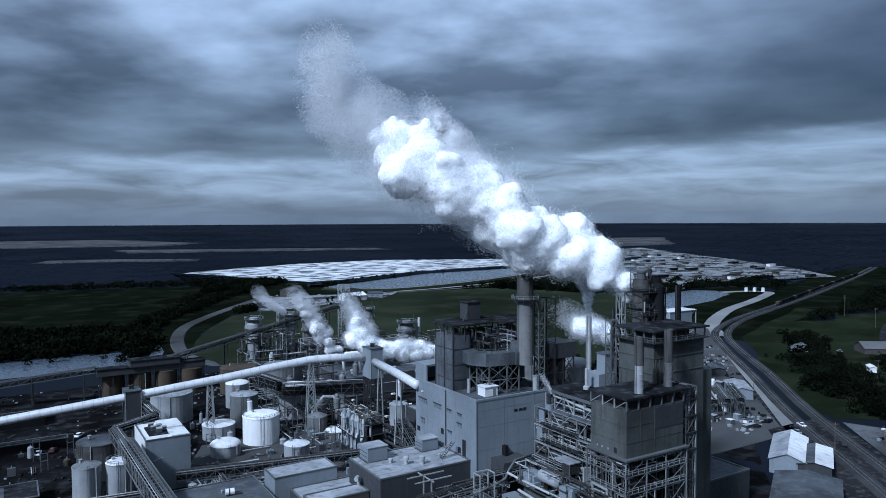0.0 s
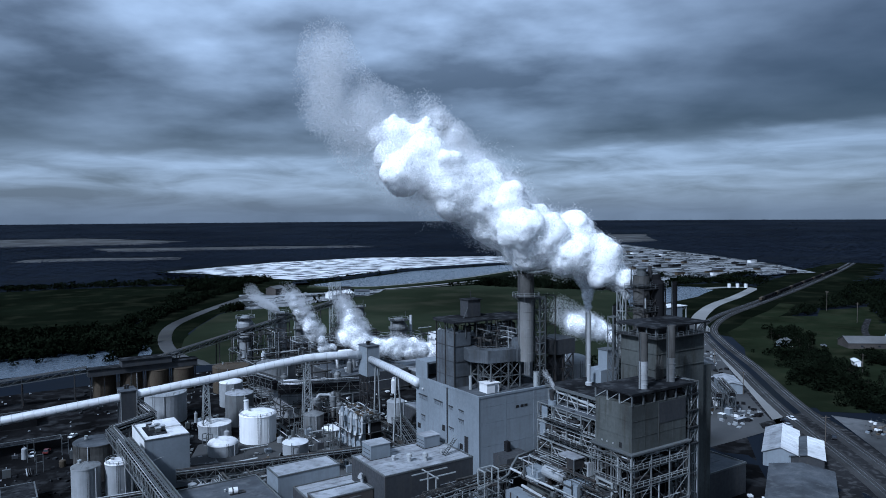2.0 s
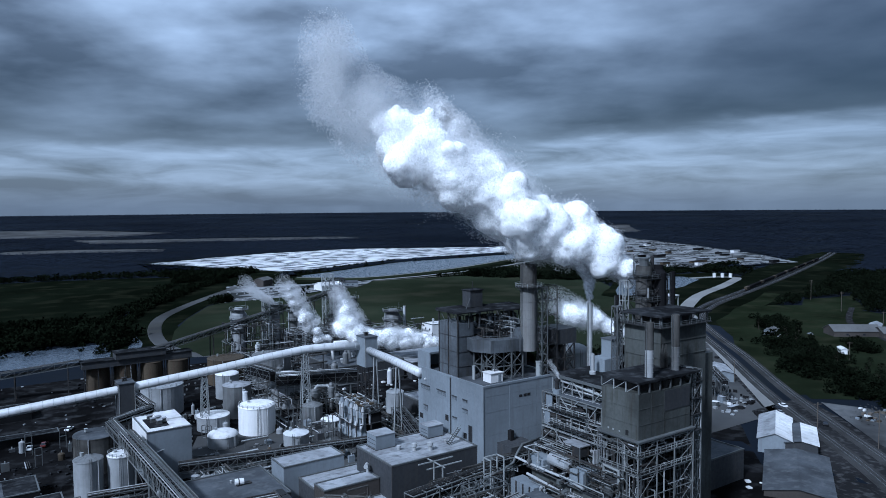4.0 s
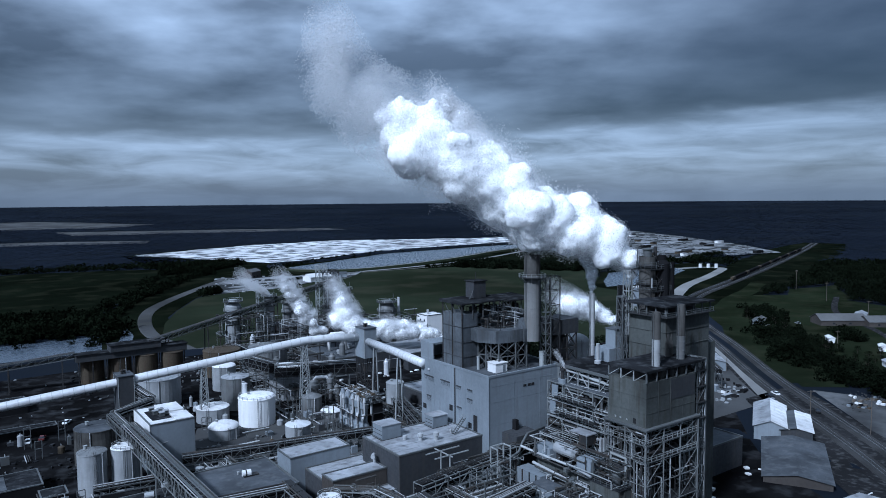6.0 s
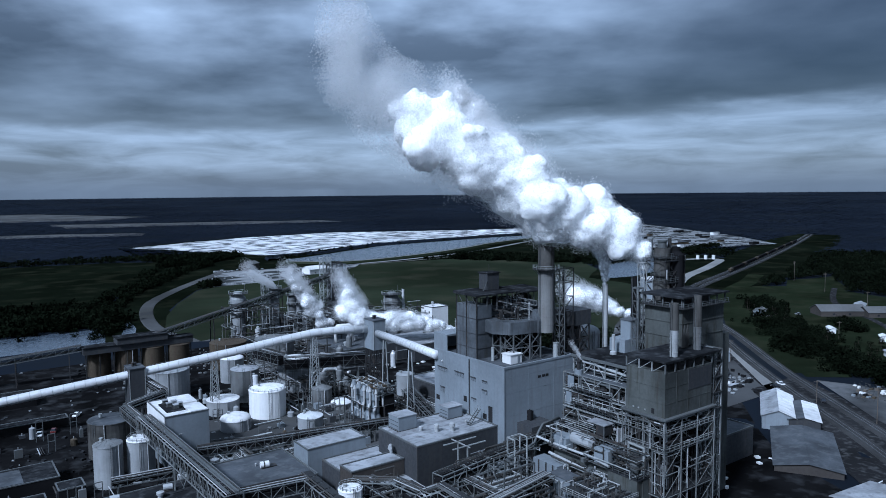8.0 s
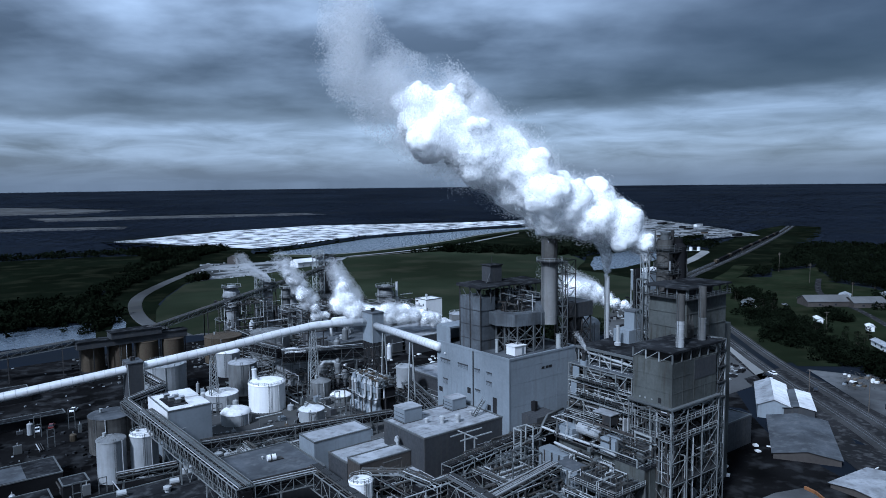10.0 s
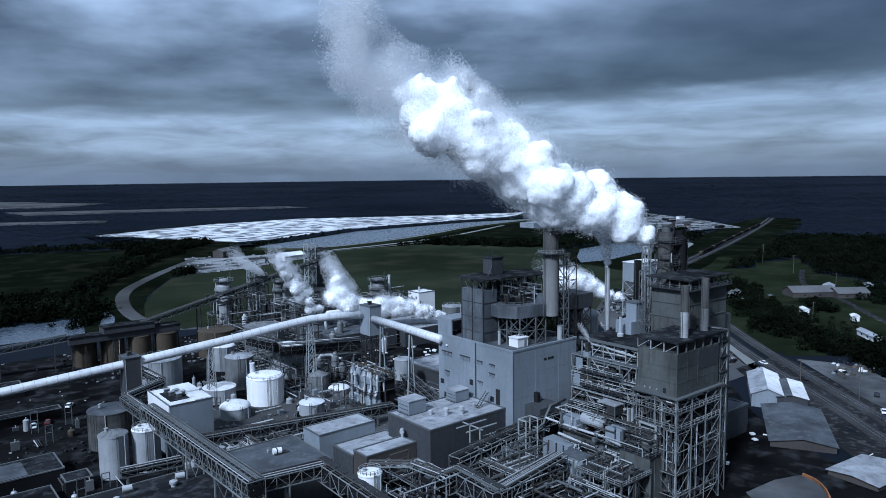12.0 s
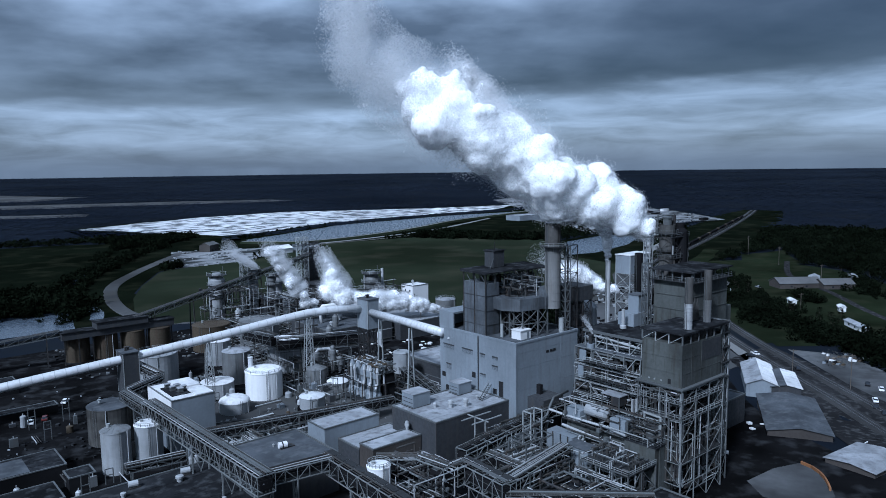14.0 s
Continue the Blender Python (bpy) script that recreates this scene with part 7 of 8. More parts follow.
def headframe(name, x0, x1, y0, y1, z1, label, mat, step=5.0, core=None):
    g = ground_z(x0, y0)
    t = thing(name, (x0, y0, g), label, "tower")
    zs = [g] + list(np.arange(g + step, z1, step)) + [z1]
    steel_frame(t, [x0, x1], [y0, y1], zs, 0.36, mat, "x")
    if core:
        part("casing", boxed(x0 + 0.6, x1 - 0.6, y0 + 0.6, y1 - 0.6, g, core), M["clad_dark"], t)
    for z in zs[2::2]:
        part("deck", boxed(x0 - 0.3, x1 + 0.3, y0 - 0.3, y1 + 0.3, z, z + 0.15), M["grate"], t)
    return t


headframe("lattice_tower", 168.0, 173.0, 387.0, 392.0, 47.2, "tall pale lattice steel tower", M["steel_pale"])
headframe("lattice_tower", 174.0, 181.0, 388.0, 395.0, 44.0, "dark steel tower with enclosed floors", M["steel_dark"], 5.0, 40.0)
headframe("pipe_tower", 126.0, 129.0, 374.0, 377.0, 38.0, "slim steel pipe tower", M["steel_pale"])
headframe("process_floor", 136.0, 158.0, 366.0, 384.0, 20.0, "open steel process floor crowded with pipes", M["steel_dark"], 6.0, 18.0)
headframe("process_floor", 178.0, 198.0, 340.0, 356.0, 19.0, "open steel process floor", M["steel"], 6.0, 16.0)
headframe("process_floor", 160.0, 178.0, 352.0, 372.0, 24.0, "open steel process floor", M["steel_dark"], 6.0, 22.0)
flat_building("bleach_house", 203.0, 214.0, 328.0, 338.0, 22.0, M["white"], M["white_roof"], "white clad bleach house with a flat roof", 0.3, ((207.0, 333.0, 0.7, 2.6),), 0, ((330.0, 331.0, 18.6, 19.8), (334.0, 334.8, 18.6, 19.8)))
flat_building("pulp_hall", 132.0, 168.0, 300.0, 334.0, 13.0, M["clad_dark"], M["roof_grey"], "wide pulp hall with a grey flat roof", 0.4, ((140.0, 310.0, 1.0, 2.0), (150.0, 318.0, 1.2, 2.4), (160.0, 306.0, 1.0, 2.0)), 6.0)
flat_building("pulp_hall", 170.0, 200.0, 296.0, 326.0, 11.0, M["clad_dark"], M["roof_light"], "wide hall with a pale roof", 0.4, (), 6.0)
flat_building("pulp_hall", 136.0, 200.0, 200.0, 250.0, 11.5, M["clad_dark"], M["roof_light"], "long hall with a pale roof behind the boiler house", 0.4, ((150.0, 230.0, 1.2, 2.4), (170.0, 224.0, 1.2, 2.4)), 6.0)
flat_building("pulp_hall", 158.0, 186.0, 132.0, 190.0, 12.0, M["clad_dark"], M["roof_grey"], "low hall behind the stacks with a grey roof", 0.4, (), 6.0)
loop = thing("vapour_pipe", (146, 330, 13), "big pale looped vapour pipe above a hall roof", "pipe")
part("pipe", sweep(bmesh.new(), [(139.0, 318.0, 13.0), (139.0, 318.0, 19.5), (140.2, 317.6, 21.0), (145.0, 316.0, 21.2), (146.4, 315.6, 20.0), (146.6, 315.6, 13.0)], 1.0, 12), M["white"], loop, smooth=True)
for i, (x, y, z) in enumerate(((163.0, 342.0, 33.0), (167.0, 346.0, 30.0), (200.0, 352.0, 30.0))):
    stack("vent_stack", x, y, 0.8, 12.0, z, M["tube"], "slim pale vent stack in the pulp line", None, (), 2.5)


def back_clutter():
    rng = random.Random(31)
    for _ in range(50):
        x, y = rng.uniform(108, 232), rng.uniform(286, 388)
        g = ground_z(x, y)
        h = rng.uniform(5, 17)
        if rng.random() < 0.5:
            t = thing("process_vessel", (x, y, g), "upright vessel among the pulp line pipework", "tank", "pulp line vessels")
            r = rng.uniform(0.8, 2.2)
            part("shell", lathe(bmesh.new(), x, y, [(r, g), (r, g + h), (r * 0.5, g + h + 0.8), (r * 0.5, g + h + 1.4)], 12), rng.choice((M["tank_pale"], M["tank_grey"], M["tube"])), t)
            member(t, "pipe", (x + r, y, g), (x + r, y, g + h + 1), 0.4, M["pipe"], round_=True)
        else:
            t = thing("pipe_stand", (x, y, g), "steel pipe stand among the pulp line", "steelwork", "pipe stands")
            w = rng.uniform(4, 9)
            for s in (0, w):
                member(t, "post", (x + s, y, g), (x + s, y, g + h), 0.35, M["steel_dark"])
            for k in range(3):
                member(t, "pipe", (x - 2, y, g + h * (0.5 + 0.22 * k)), (x + w + 2, y, g + h * (0.5 + 0.22 * k)), rng.uniform(0.4, 0.8), rng.choice((M["pipe"], M["pipe_dark"], M["steel"])), round_=True)


back_clutter()
black = stack("black_chimney", 147.3, 147.1, 1.25, 41.85, 60.4, M["soot_shade"], "dark sooty steel chimney")
elbow = thing("flue_elbow", (149.0, 142.0, 41.85), "thick dark curved flue feeding the chimney", "duct")
part("duct", sweep(bmesh.new(), [(140.0, 147.8, 43.0), (143.5, 146.0, 43.6), (147.0, 142.6, 47.0), (148.5, 139.4, 52.0)], 1.5, 14), M["soot_shade"], elbow, smooth=True)
far_stack = stack("thin_chimney", 187.0, 159.4, 0.9, 3.0, 64.0, M["soot_shade"], "slim dark chimney behind the boilers")
bin_t = thing("bark_bin", (271.0, 238.0, 0.0), "boxy grey bark bin with a bright roof on lattice legs", "bin")
part("casing", boxed(272.0, 288.0, 236.0, 245.0, 31.0, 40.4), M["clad"], bin_t)
part("roof", boxed(271.7, 291.4, 235.7, 245.3, 40.4, 40.7), M["white_roof"], bin_t)
steel_frame(bin_t, [272.2, 291.0], [236.2, 244.8], [ground_z(276, 241), 8.0, 16.0, 24.0, 31.0, 40.4], 0.45, M["steel_pale"], "x")
flat_building("turbine_hall", 150.5, 160.0, 160.0, 172.0, 30.0, M["clad"], M["white_roof"], "grey turbine hall with a bright roof", 0.3)
tank(160.0, 178.0, 5.0, 38.0, M["tank_pale"], "tall pale storage silo with a domed roof", roof_mat=M["tank_pale"], rise=2.4, name="storage_silo")


# ---- steam ----
def droplets(parent, places, sizes, rng):
    """A haze of tiny flecks joined under the steam that sheds them."""
    ob = flecks("droplet_haze", places[:, None, :] + corners(len(places), rng) * sizes[:, None, None], M["droplets"])
    ob.parent = parent
    return ob


def steam_plume(name, line, label, seed, lobes, buds, haze, tail=(), tail_haze=0, fleck=0.17, fringe=0.10, voxel=0.5, spread=0.8, puckers=((2.6, 1.0), (0.9, 0.35))):
    """Billowing steam: heaped smooth lobes with smaller buds on them, a fringe of droplets thinning outwards, and a torn tail of
    droplets alone. line and tail: rows of x, y, z, radius."""
    rng = np.random.default_rng(seed)

    def walker(rows):
        pts = np.array(rows, float)
        cum = np.concatenate([[0], np.cumsum(np.linalg.norm(np.diff(pts[:, :3], axis=0), axis=1))])
        return lambda s: np.stack([np.interp(s * cum[-1], cum, pts[:, k]) for k in range(4)], -1)

    def unit(n):
        w = rng.standard_normal((n, 3))
        return w / np.linalg.norm(w, axis=1)[:, None]

    along = walker(line)
    verts, faces = [], []

    def lobe(shape, mid, size, rough_):
        v, f = shape
        p = v * size + mid
        k = 0.9 / size
        q = np.array([noise.fractal(Vector(x) * k * 1.5, 0.8, 2.1, 4) for x in p])
        big = np.array([noise.noise(Vector(x) * k * 0.45) for x in p])
        verts.append(p + v * ((q * rough_ + big * 0.30) * size)[:, None])
        faces.append(f)

    large, small = clump_shape(4), clump_shape(3)
    s = np.clip(np.linspace(0.0, 1.0, lobes) + rng.normal(0, 0.4 / lobes, lobes), 0, 1)
    c = along(s)
    way, reach = unit(lobes), rng.random(lobes) ** 0.6
    size = c[:, 3] * (0.66 - 0.26 * reach) * rng.uniform(0.85, 1.15, lobes)
    mid = c[:, :3] + way * (c[:, 3] * spread * 0.62 * reach)[:, None]
    for i in range(lobes):
        lobe(large, mid[i], size[i], 0.16)
    pick = rng.integers(0, lobes, buds)
    out = unit(buds)
    out[:, 2] = out[:, 2] * 0.8 + 0.1
    bud_size = size[pick] * rng.uniform(0.18, 0.44, buds)
    bud_mid = mid[pick] + out * (size[pick] * rng.uniform(0.70, 0.95, buds))[:, None]
    for i in range(buds):
        lobe(small, bud_mid[i], bud_size[i], 0.20)
    vs, fs, n = [], [], 0
    for v, f in zip(verts, faces):
        vs.append(v)
        fs.append(f + n)
        n += len(v)
    me = bpy.data.meshes.new(name)
    me.from_pydata(np.concatenate(vs).tolist(), [], np.concatenate(fs).tolist())
    me.materials.append(M["steam"])
    ob = tagged(new(name, me), label, "steam", kind="stuff")
    skin = ob.modifiers.new("merge", "REMESH")
    skin.mode, skin.voxel_size, skin.use_smooth_shade = "VOXEL", voxel, True
    soften = ob.modifiers.new("soften", "SMOOTH")
    soften.factor, soften.iterations = 0.5, 9
    for size_, force in puckers:
        tex = bpy.data.textures.new("pucker", "CLOUDS")
        tex.noise_scale, tex.noise_depth = size_, 2
        push = ob.modifiers.new("pucker", "DISPLACE")
        push.texture, push.texture_coords, push.strength, push.mid_level = tex, "GLOBAL", force, 0.5

    # the fringe: thick at the skin, thinning outwards, deeper where the air tears at it
    all_mid, all_size = np.concatenate([mid, bud_mid]), np.concatenate([size, bud_size])
    wide = np.concatenate([c[:, 3], c[pick, 3]])
    k = rng.choice(len(all_mid), haze, p=all_size ** 2 / (all_size ** 2).sum())
    d = unit(haze)
    root = all_mid[k] + d * (all_size[k] * rng.uniform(0.85, 1.12, haze))[:, None]
    torn = np.array([noise.noise(Vector(p) * (1.6 / wide[j]) * 1.5) + 0.5 * noise.noise(Vector(p) * (6.0 / wide[j])) for p, j in zip(root, k)])
    age = np.concatenate([s, s[pick]])[k]
    depth = wide[k] * fringe * (0.55 + 1.5 * age ** 2) * np.clip(0.75 + 1.6 * torn, 0.15, 3.0)
    places = root + d * np.minimum(rng.exponential(depth), 1.9 * depth)[:, None]
    keep = np.ones(haze, bool)
    for m_, r_ in zip(mid, size):
        keep &= ((places - m_) ** 2).sum(axis=1) > (0.74 * r_) ** 2
    places = places[keep]
    if tail:
        row = walker(tail)(rng.random(tail_haze) ** 1.7)
        loose = row[:, :3] + unit(tail_haze) * (row[:, 3] * np.sqrt(rng.random(tail_haze)) * 0.95)[:, None]
        thick = np.array([noise.noise(Vector(p) * (1.3 / w)) + 0.55 * noise.noise(Vector(p) * (3.4 / w)) + 0.3 * noise.noise(Vector(p) * (9.0 / w)) for p, w in zip(loose, row[:, 3])])
        places = np.concatenate([places, loose[rng.random(tail_haze) < np.clip(0.28 + 2.6 * thick, 0.0, 1.0)]])
    droplets(ob, places, 2.05 * fleck * rng.uniform(0.6, 1.5, len(places)), rng)
    return ob


steam_plume("steam_plume", [(149.8, 146.1, 64.5, 2.8), (147.4, 148.7, 70.0, 6.8), (141.1, 154.4, 74.0, 10.2), (135.2, 159.9, 78.0, 12.4), (128.0, 166.6, 83.6, 12.8), (120.8, 173.4, 90.0, 14.4), (113.5, 180.2, 97.0, 15.6), (107.6, 185.7, 102.0, 13.6), (102.6, 190.4, 107.0, 9.6), (99.6, 193.2, 112.5, 6.0)],
            "huge billowing white steam plume drifting from the mill's chimneys", 5, 76, 520, 600000,
            [(109.0, 184.4, 102.0, 16.0), (103.0, 190.0, 107.0, 16.5), (96.0, 196.4, 111.5, 15.5), (91.0, 201.0, 117.0, 14.5), (87.5, 204.4, 123.0, 14.0), (86.5, 205.2, 131.0, 11.0), (85.5, 206.2, 139.0, 8.0)], 520000, 0.092, 0.12, 0.38, 1.05, ((4.0, 1.6), (1.4, 0.55)))
steam_plume("steam_turret", [(116.0, 180.0, 103.0, 4.8), (113.5, 182.0, 110.0, 4.8), (111.0, 184.0, 115.0, 3.2)], "tall ragged puff swelling out of the steam plume", 15, 12, 90, 50000,
            [(113.0, 182.0, 108.0, 5.5), (108.0, 187.0, 118.0, 6.5)], 30000, 0.11, 0.20, 0.4, 0.8, ((1.6, 0.7), (0.8, 0.3)))
steam_plume("steam_jet", [(146.8, 157.8, 56.9, 1.0), (147.0, 158.0, 60.0, 1.6), (146.6, 158.4, 64.0, 2.5), (145.6, 158.8, 69.0, 3.6), (142.0, 159.0, 75.0, 5.2)], "narrow white steam jet rising from a slim chimney", 6, 40, 140, 60000,
            (), 0, 0.08, 0.11, 0.3, 0.78, ((1.0, 0.4),))
steam_plume("steam_puff", [(227.1, 211.9, 31.7, 2.3), (220.6, 217.8, 35.0, 5.2), (214.1, 223.0, 38.2, 7.3), (207.6, 227.5, 40.5, 6.5)], "low white steam puff beyond the stacks", 7, 18, 90, 130000,
            [(212.8, 223.6, 39.2, 6.5), (199.8, 232.7, 47.0, 7.8)], 40000, 0.085, 0.10, 0.4, 0.78, ((1.4, 0.8), (0.6, 0.4)))
steam_plume("steam_cloud", [(192.0, 305.2, 15.3, 2.6), (182.0, 308.6, 18.6, 5.6), (172.2, 312.0, 20.6, 7.0), (160.0, 316.2, 21.6, 6.4), (151.0, 319.4, 23.6, 7.4), (146.5, 321.0, 28.0, 7.0), (147.0, 320.8, 35.0, 5.2), (145.4, 321.4, 41.0, 3.0)], "drifting white steam over the pulp line", 8, 46, 240, 240000,
            [(152.0, 319.0, 28.0, 8.0), (147.0, 321.0, 37.0, 7.0), (143.0, 322.0, 47.0, 5.0)], 90000, 0.09, 0.085, 0.4, 1.1, ((1.8, 0.9), (0.7, 0.4)))
steam_plume("steam_cloud", [(140.5, 323.2, 19.0, 2.4), (137.0, 324.4, 23.0, 4.2), (132.0, 326.1, 28.0, 4.6), (129.0, 327.2, 34.0, 4.4), (126.0, 328.2, 40.0, 3.6), (121.0, 330.0, 46.0, 2.2)], "upright white steam wisp over the pulp line", 9, 18, 90, 130000,
            [(132.0, 326.0, 30.0, 5.5), (126.0, 328.2, 42.0, 5.5), (119.0, 330.6, 51.0, 5.0)], 80000, 0.09, 0.11, 0.4, 1.15, ((1.6, 0.9), (0.7, 0.4)))
steam_plume("steam_cloud", [(196.0, 298.0, 15.5, 2.2), (187.0, 300.6, 18.0, 4.6), (178.0, 303.0, 19.6, 5.2), (171.0, 304.8, 20.2, 3.6)], "low white steam bank beside the conveyor", 10, 14, 80, 100000,
            [(176.0, 304.0, 21.0, 6.0), (164.0, 307.0, 26.0, 6.0)], 30000, 0.09, 0.09, 0.35, 0.85, ((1.4, 0.8), (0.6, 0.4)))
steam_plume("steam_wisp", [(119.0, 341.6, 39.4, 0.9), (116.0, 342.6, 42.0, 1.2)], "thin grey steam wisp above the digesters", 11, 3, 8, 6000,
            [(118.0, 342.0, 40.0, 1.6), (111.0, 344.2, 45.0, 3.0), (106.0, 346.0, 51.0, 4.0)], 50000, 0.08, 0.3, 0.3, 0.78, ((1.2, 0.4),))
steam_plume("steam_wisp", [(120.6, 143.2, 41.0, 0.16), (120.4, 143.5, 41.7, 0.22)], "thin steam wisp from a short vent pipe", 12, 3, 10, 2000,
            [(120.6, 143.2, 41.0, 0.4), (119.8, 144.2, 43.2, 0.8), (118.8, 145.4, 45.6, 1.1)], 9000, 0.04, 0.2, 0.12, 0.78, ((0.5, 0.1),))

# ---- beside the railway ----
def gable(name, p0, u, length, half, z_eave, z_ridge, wall, roof, label, roof2=None):
    """A long gabled shed: p0 is one end of the ridge, u its way in plan."""
    u = Vector((*u, 0)).normalized()
    v = Vector((-u.y, u.x, 0))
    g = min(ground_z(p0[0], p0[1]), ground_z(p0[0] + u.x * length, p0[1] + u.y * length)) - 0.1
    t = thing(name, (p0[0], p0[1], g), label, "shed")
    o = Vector((p0[0], p0[1], 0))

    def at(s, w, z):
        return o + u * s + v * w + Vector((0, 0, z))

    bm = bmesh.new()
    ends = []
    for s in (0, length):
        ends.append([bm.verts.new(at(s, w, z)) for w, z in ((-half, g), (half, g), (half, z_eave), (0, z_ridge - 0.1), (-half, z_eave))])
    bm.faces.new(ends[0]), bm.faces.new(ends[1][::-1])
    for i in range(5):
        if i not in (2, 3):
            bm.faces.new((ends[0][i], ends[1][i], ends[1][(i + 1) % 5], ends[0][(i + 1) % 5]))
    bmesh.ops.recalc_face_normals(bm, faces=bm.faces)
    part("wall", bm, wall, t)
    for side, mat in ((1, roof), (-1, roof2 or roof)):
        bm = bmesh.new()
        a = [bm.verts.new(at(s, w, z)) for s, w, z in ((-0.5, 0, z_ridge), (length + 0.5, 0, z_ridge), (length + 0.5, side * (half + 0.5), z_eave - 0.15), (-0.5, side * (half + 0.5), z_eave - 0.15))]
        b = [bm.verts.new(x.co + Vector((0, 0, 0.18))) for x in a]
        bm.faces.new(a), bm.faces.new(b[::-1])
        for i in range(4):
            bm.faces.new((a[i], b[i], b[(i + 1) % 4], a[(i + 1) % 4]))
        bmesh.ops.recalc_face_normals(bm, faces=bm.faces)
        r = part("roof", bm, mat, t)
        for k in range(1, int(length / 4.0)):
            q = k * 4.0
            member(r, "roof_seam", at(q, 0, z_ridge + 0.2), at(q, side * (half + 0.5), z_eave + 0.05), 0.09, mat)
    return t, at


gable("warehouse", (247.8, 158.3), (-0.863, -0.505), 30.0, 5.4, 5.0, 7.2, M["clad"], M["white_roof"], "gabled warehouse with one white and one grey roof slope", M["roof_light"])
gable("warehouse", (245.0, 147.2), (-0.863, -0.505), 22.0, 5.0, 4.6, 5.6, M["clad_dark"], M["white_roof"], "low shed with a white metal roof", M["roof_grey"])
gable("warehouse", (214.5, 131.5), (-0.863, -0.505), 36.0, 9.0, 5.0, 6.4, M["brown"], M["roof_grey"], "long low warehouse with a grey roof")
sh, sh_at = gable("store_building", (170.2, 94.6), (0.992, -0.12), 18.0, 6.6, 4.6, 5.2, M["brown"], M["roof_light"], "brown-walled store with a pale ribbed roof")
for s in (4, 12, 22):
    part("sign_panel", boxed(*sorted((sh_at(s, 7.1, 0).x, sh_at(s + 3, 7.1, 0).x)), *sorted((sh_at(s, 7.05, 0).y, sh_at(s + 3, 7.15, 0).y)), 2.2, 3.2), M["white"], sh)


def car_mesh():
    parts = {}
    bm = bmesh.new()
    prof = [(-2.3, 0.35), (2.3, 0.35), (2.35, 0.75), (1.35, 0.92), (-2.25, 0.98), (-2.35, 0.7)]
    rows = []
    for y, k in ((-0.88, 0.96), (-0.80, 1.0), (0.80, 1.0), (0.88, 0.96)):
        rows.append([bm.verts.new((x * k, y, z)) for x, z in prof])
    for a, b in zip(rows, rows[1:]):
        for i in range(6):
            bm.faces.new((a[i], b[i], b[(i + 1) % 6], a[(i + 1) % 6]))
    bm.faces.new(rows[0]), bm.faces.new(rows[-1][::-1])
    bmesh.ops.recalc_face_normals(bm, faces=bm.faces)
    parts["body"] = bm
    bm = bmesh.new()
    lo = [bm.verts.new(p) for p in ((1.1, -0.76, 0.94), (1.1, 0.76, 0.94), (-1.9, 0.76, 0.98), (-1.9, -0.76, 0.98))]
    hi = [bm.verts.new(p) for p in ((0.35, -0.62, 1.42), (0.35, 0.62, 1.42), (-1.25, 0.62, 1.44), (-1.25, -0.62, 1.44))]
    bm.faces.new(hi)
    for i in range(4):
        bm.faces.new((lo[i], lo[(i + 1) % 4], hi[(i + 1) % 4], hi[i]))
    parts["glasshouse"] = bm
    parts["roof"] = boxed(-1.24, 0.34, -0.62, 0.62, 1.42, 1.48)
    return parts


def car(x, y, turn, paint, label):
    g = ground_z(x, y) + 0.2
    t = thing("car", (0, 0, 0), label, "car", "parked cars")
    for n_, bm in car_mesh().items():
        part(n_, bm, M["glass"] if n_ == "glasshouse" else paint, t)
    for wx in (-1.45, 1.45):
        for wy in (-0.82, 0.82):
            w = member(t, "wheel", (wx, wy - 0.1, 0.33), (wx, wy + 0.1, 0.33), 0.66, M["rubber"], round_=True)
            member(w, "rim", (0, 0, -0.02), (0, 0, 1.02), 0.55, M["car_silver"], round_=True)
    t.matrix_basis = pose(x, y, g, 0, 0, turn)


for x, y, a, p, l in ((265.7, 122.3, 20, "car_black", "black saloon car parked on gravel"), (246.9, 113.4, 24, "car_white", "white car parked on gravel"), (262.5, 116.5, 22, "car_white", "white hatchback parked on gravel"),
                      (239.0, 110.6, 20, "car_black", "dark car parked on gravel"), (234.0, 106.4, 26, "car_black", "dark car parked on the lot"), (278.7, 173.2, 60, "car_white", "white car beside the warehouse"),
                      (273.0, 172.6, 64, "car_black", "dark pickup beside the warehouse"), (268.0, 168.6, 64, "car_silver", "silver car beside the warehouse"), (10.1, 289.5, 80, "car_white", "white pickup truck in the yard"),
                      (14.6, 290.6, 75, "car_red", "dark red truck in the yard"), (24.3, 305.6, 60, "car_white", "white car in the yard"), (87.0, 209.5, 20, "car_white", "white van between pipe racks"), (267.8, 149.6, 30, "car_black", "dark car at the lot's edge"), (150.0, 70.0, 40, "car_silver", "silver car on the lot"),
                      (428.0, 262.0, 10, "car_white", "white car beside a house"), (452.0, 255.0, 60, "car_silver", "silver car beside a house")):
    car(x, y, a, M[p], l)


def utility_pole(x, y, h, arms=1):
    g = ground_z(x, y)
    t = thing("utility_pole", (x, y, g), "slim timber utility pole with a crossarm", "pole", "utility poles")
    member(t, "pole", (x, y, g), (x, y, g + h), 0.3, M["timber"], round_=True)
    for k in range(arms):
        member(t, "crossarm", (x - 1.2, y + 0.8, g + h - 0.6 - k * 1.1), (x + 1.2, y - 0.8, g + h - 0.6 - k * 1.1), 0.16, M["timber"])


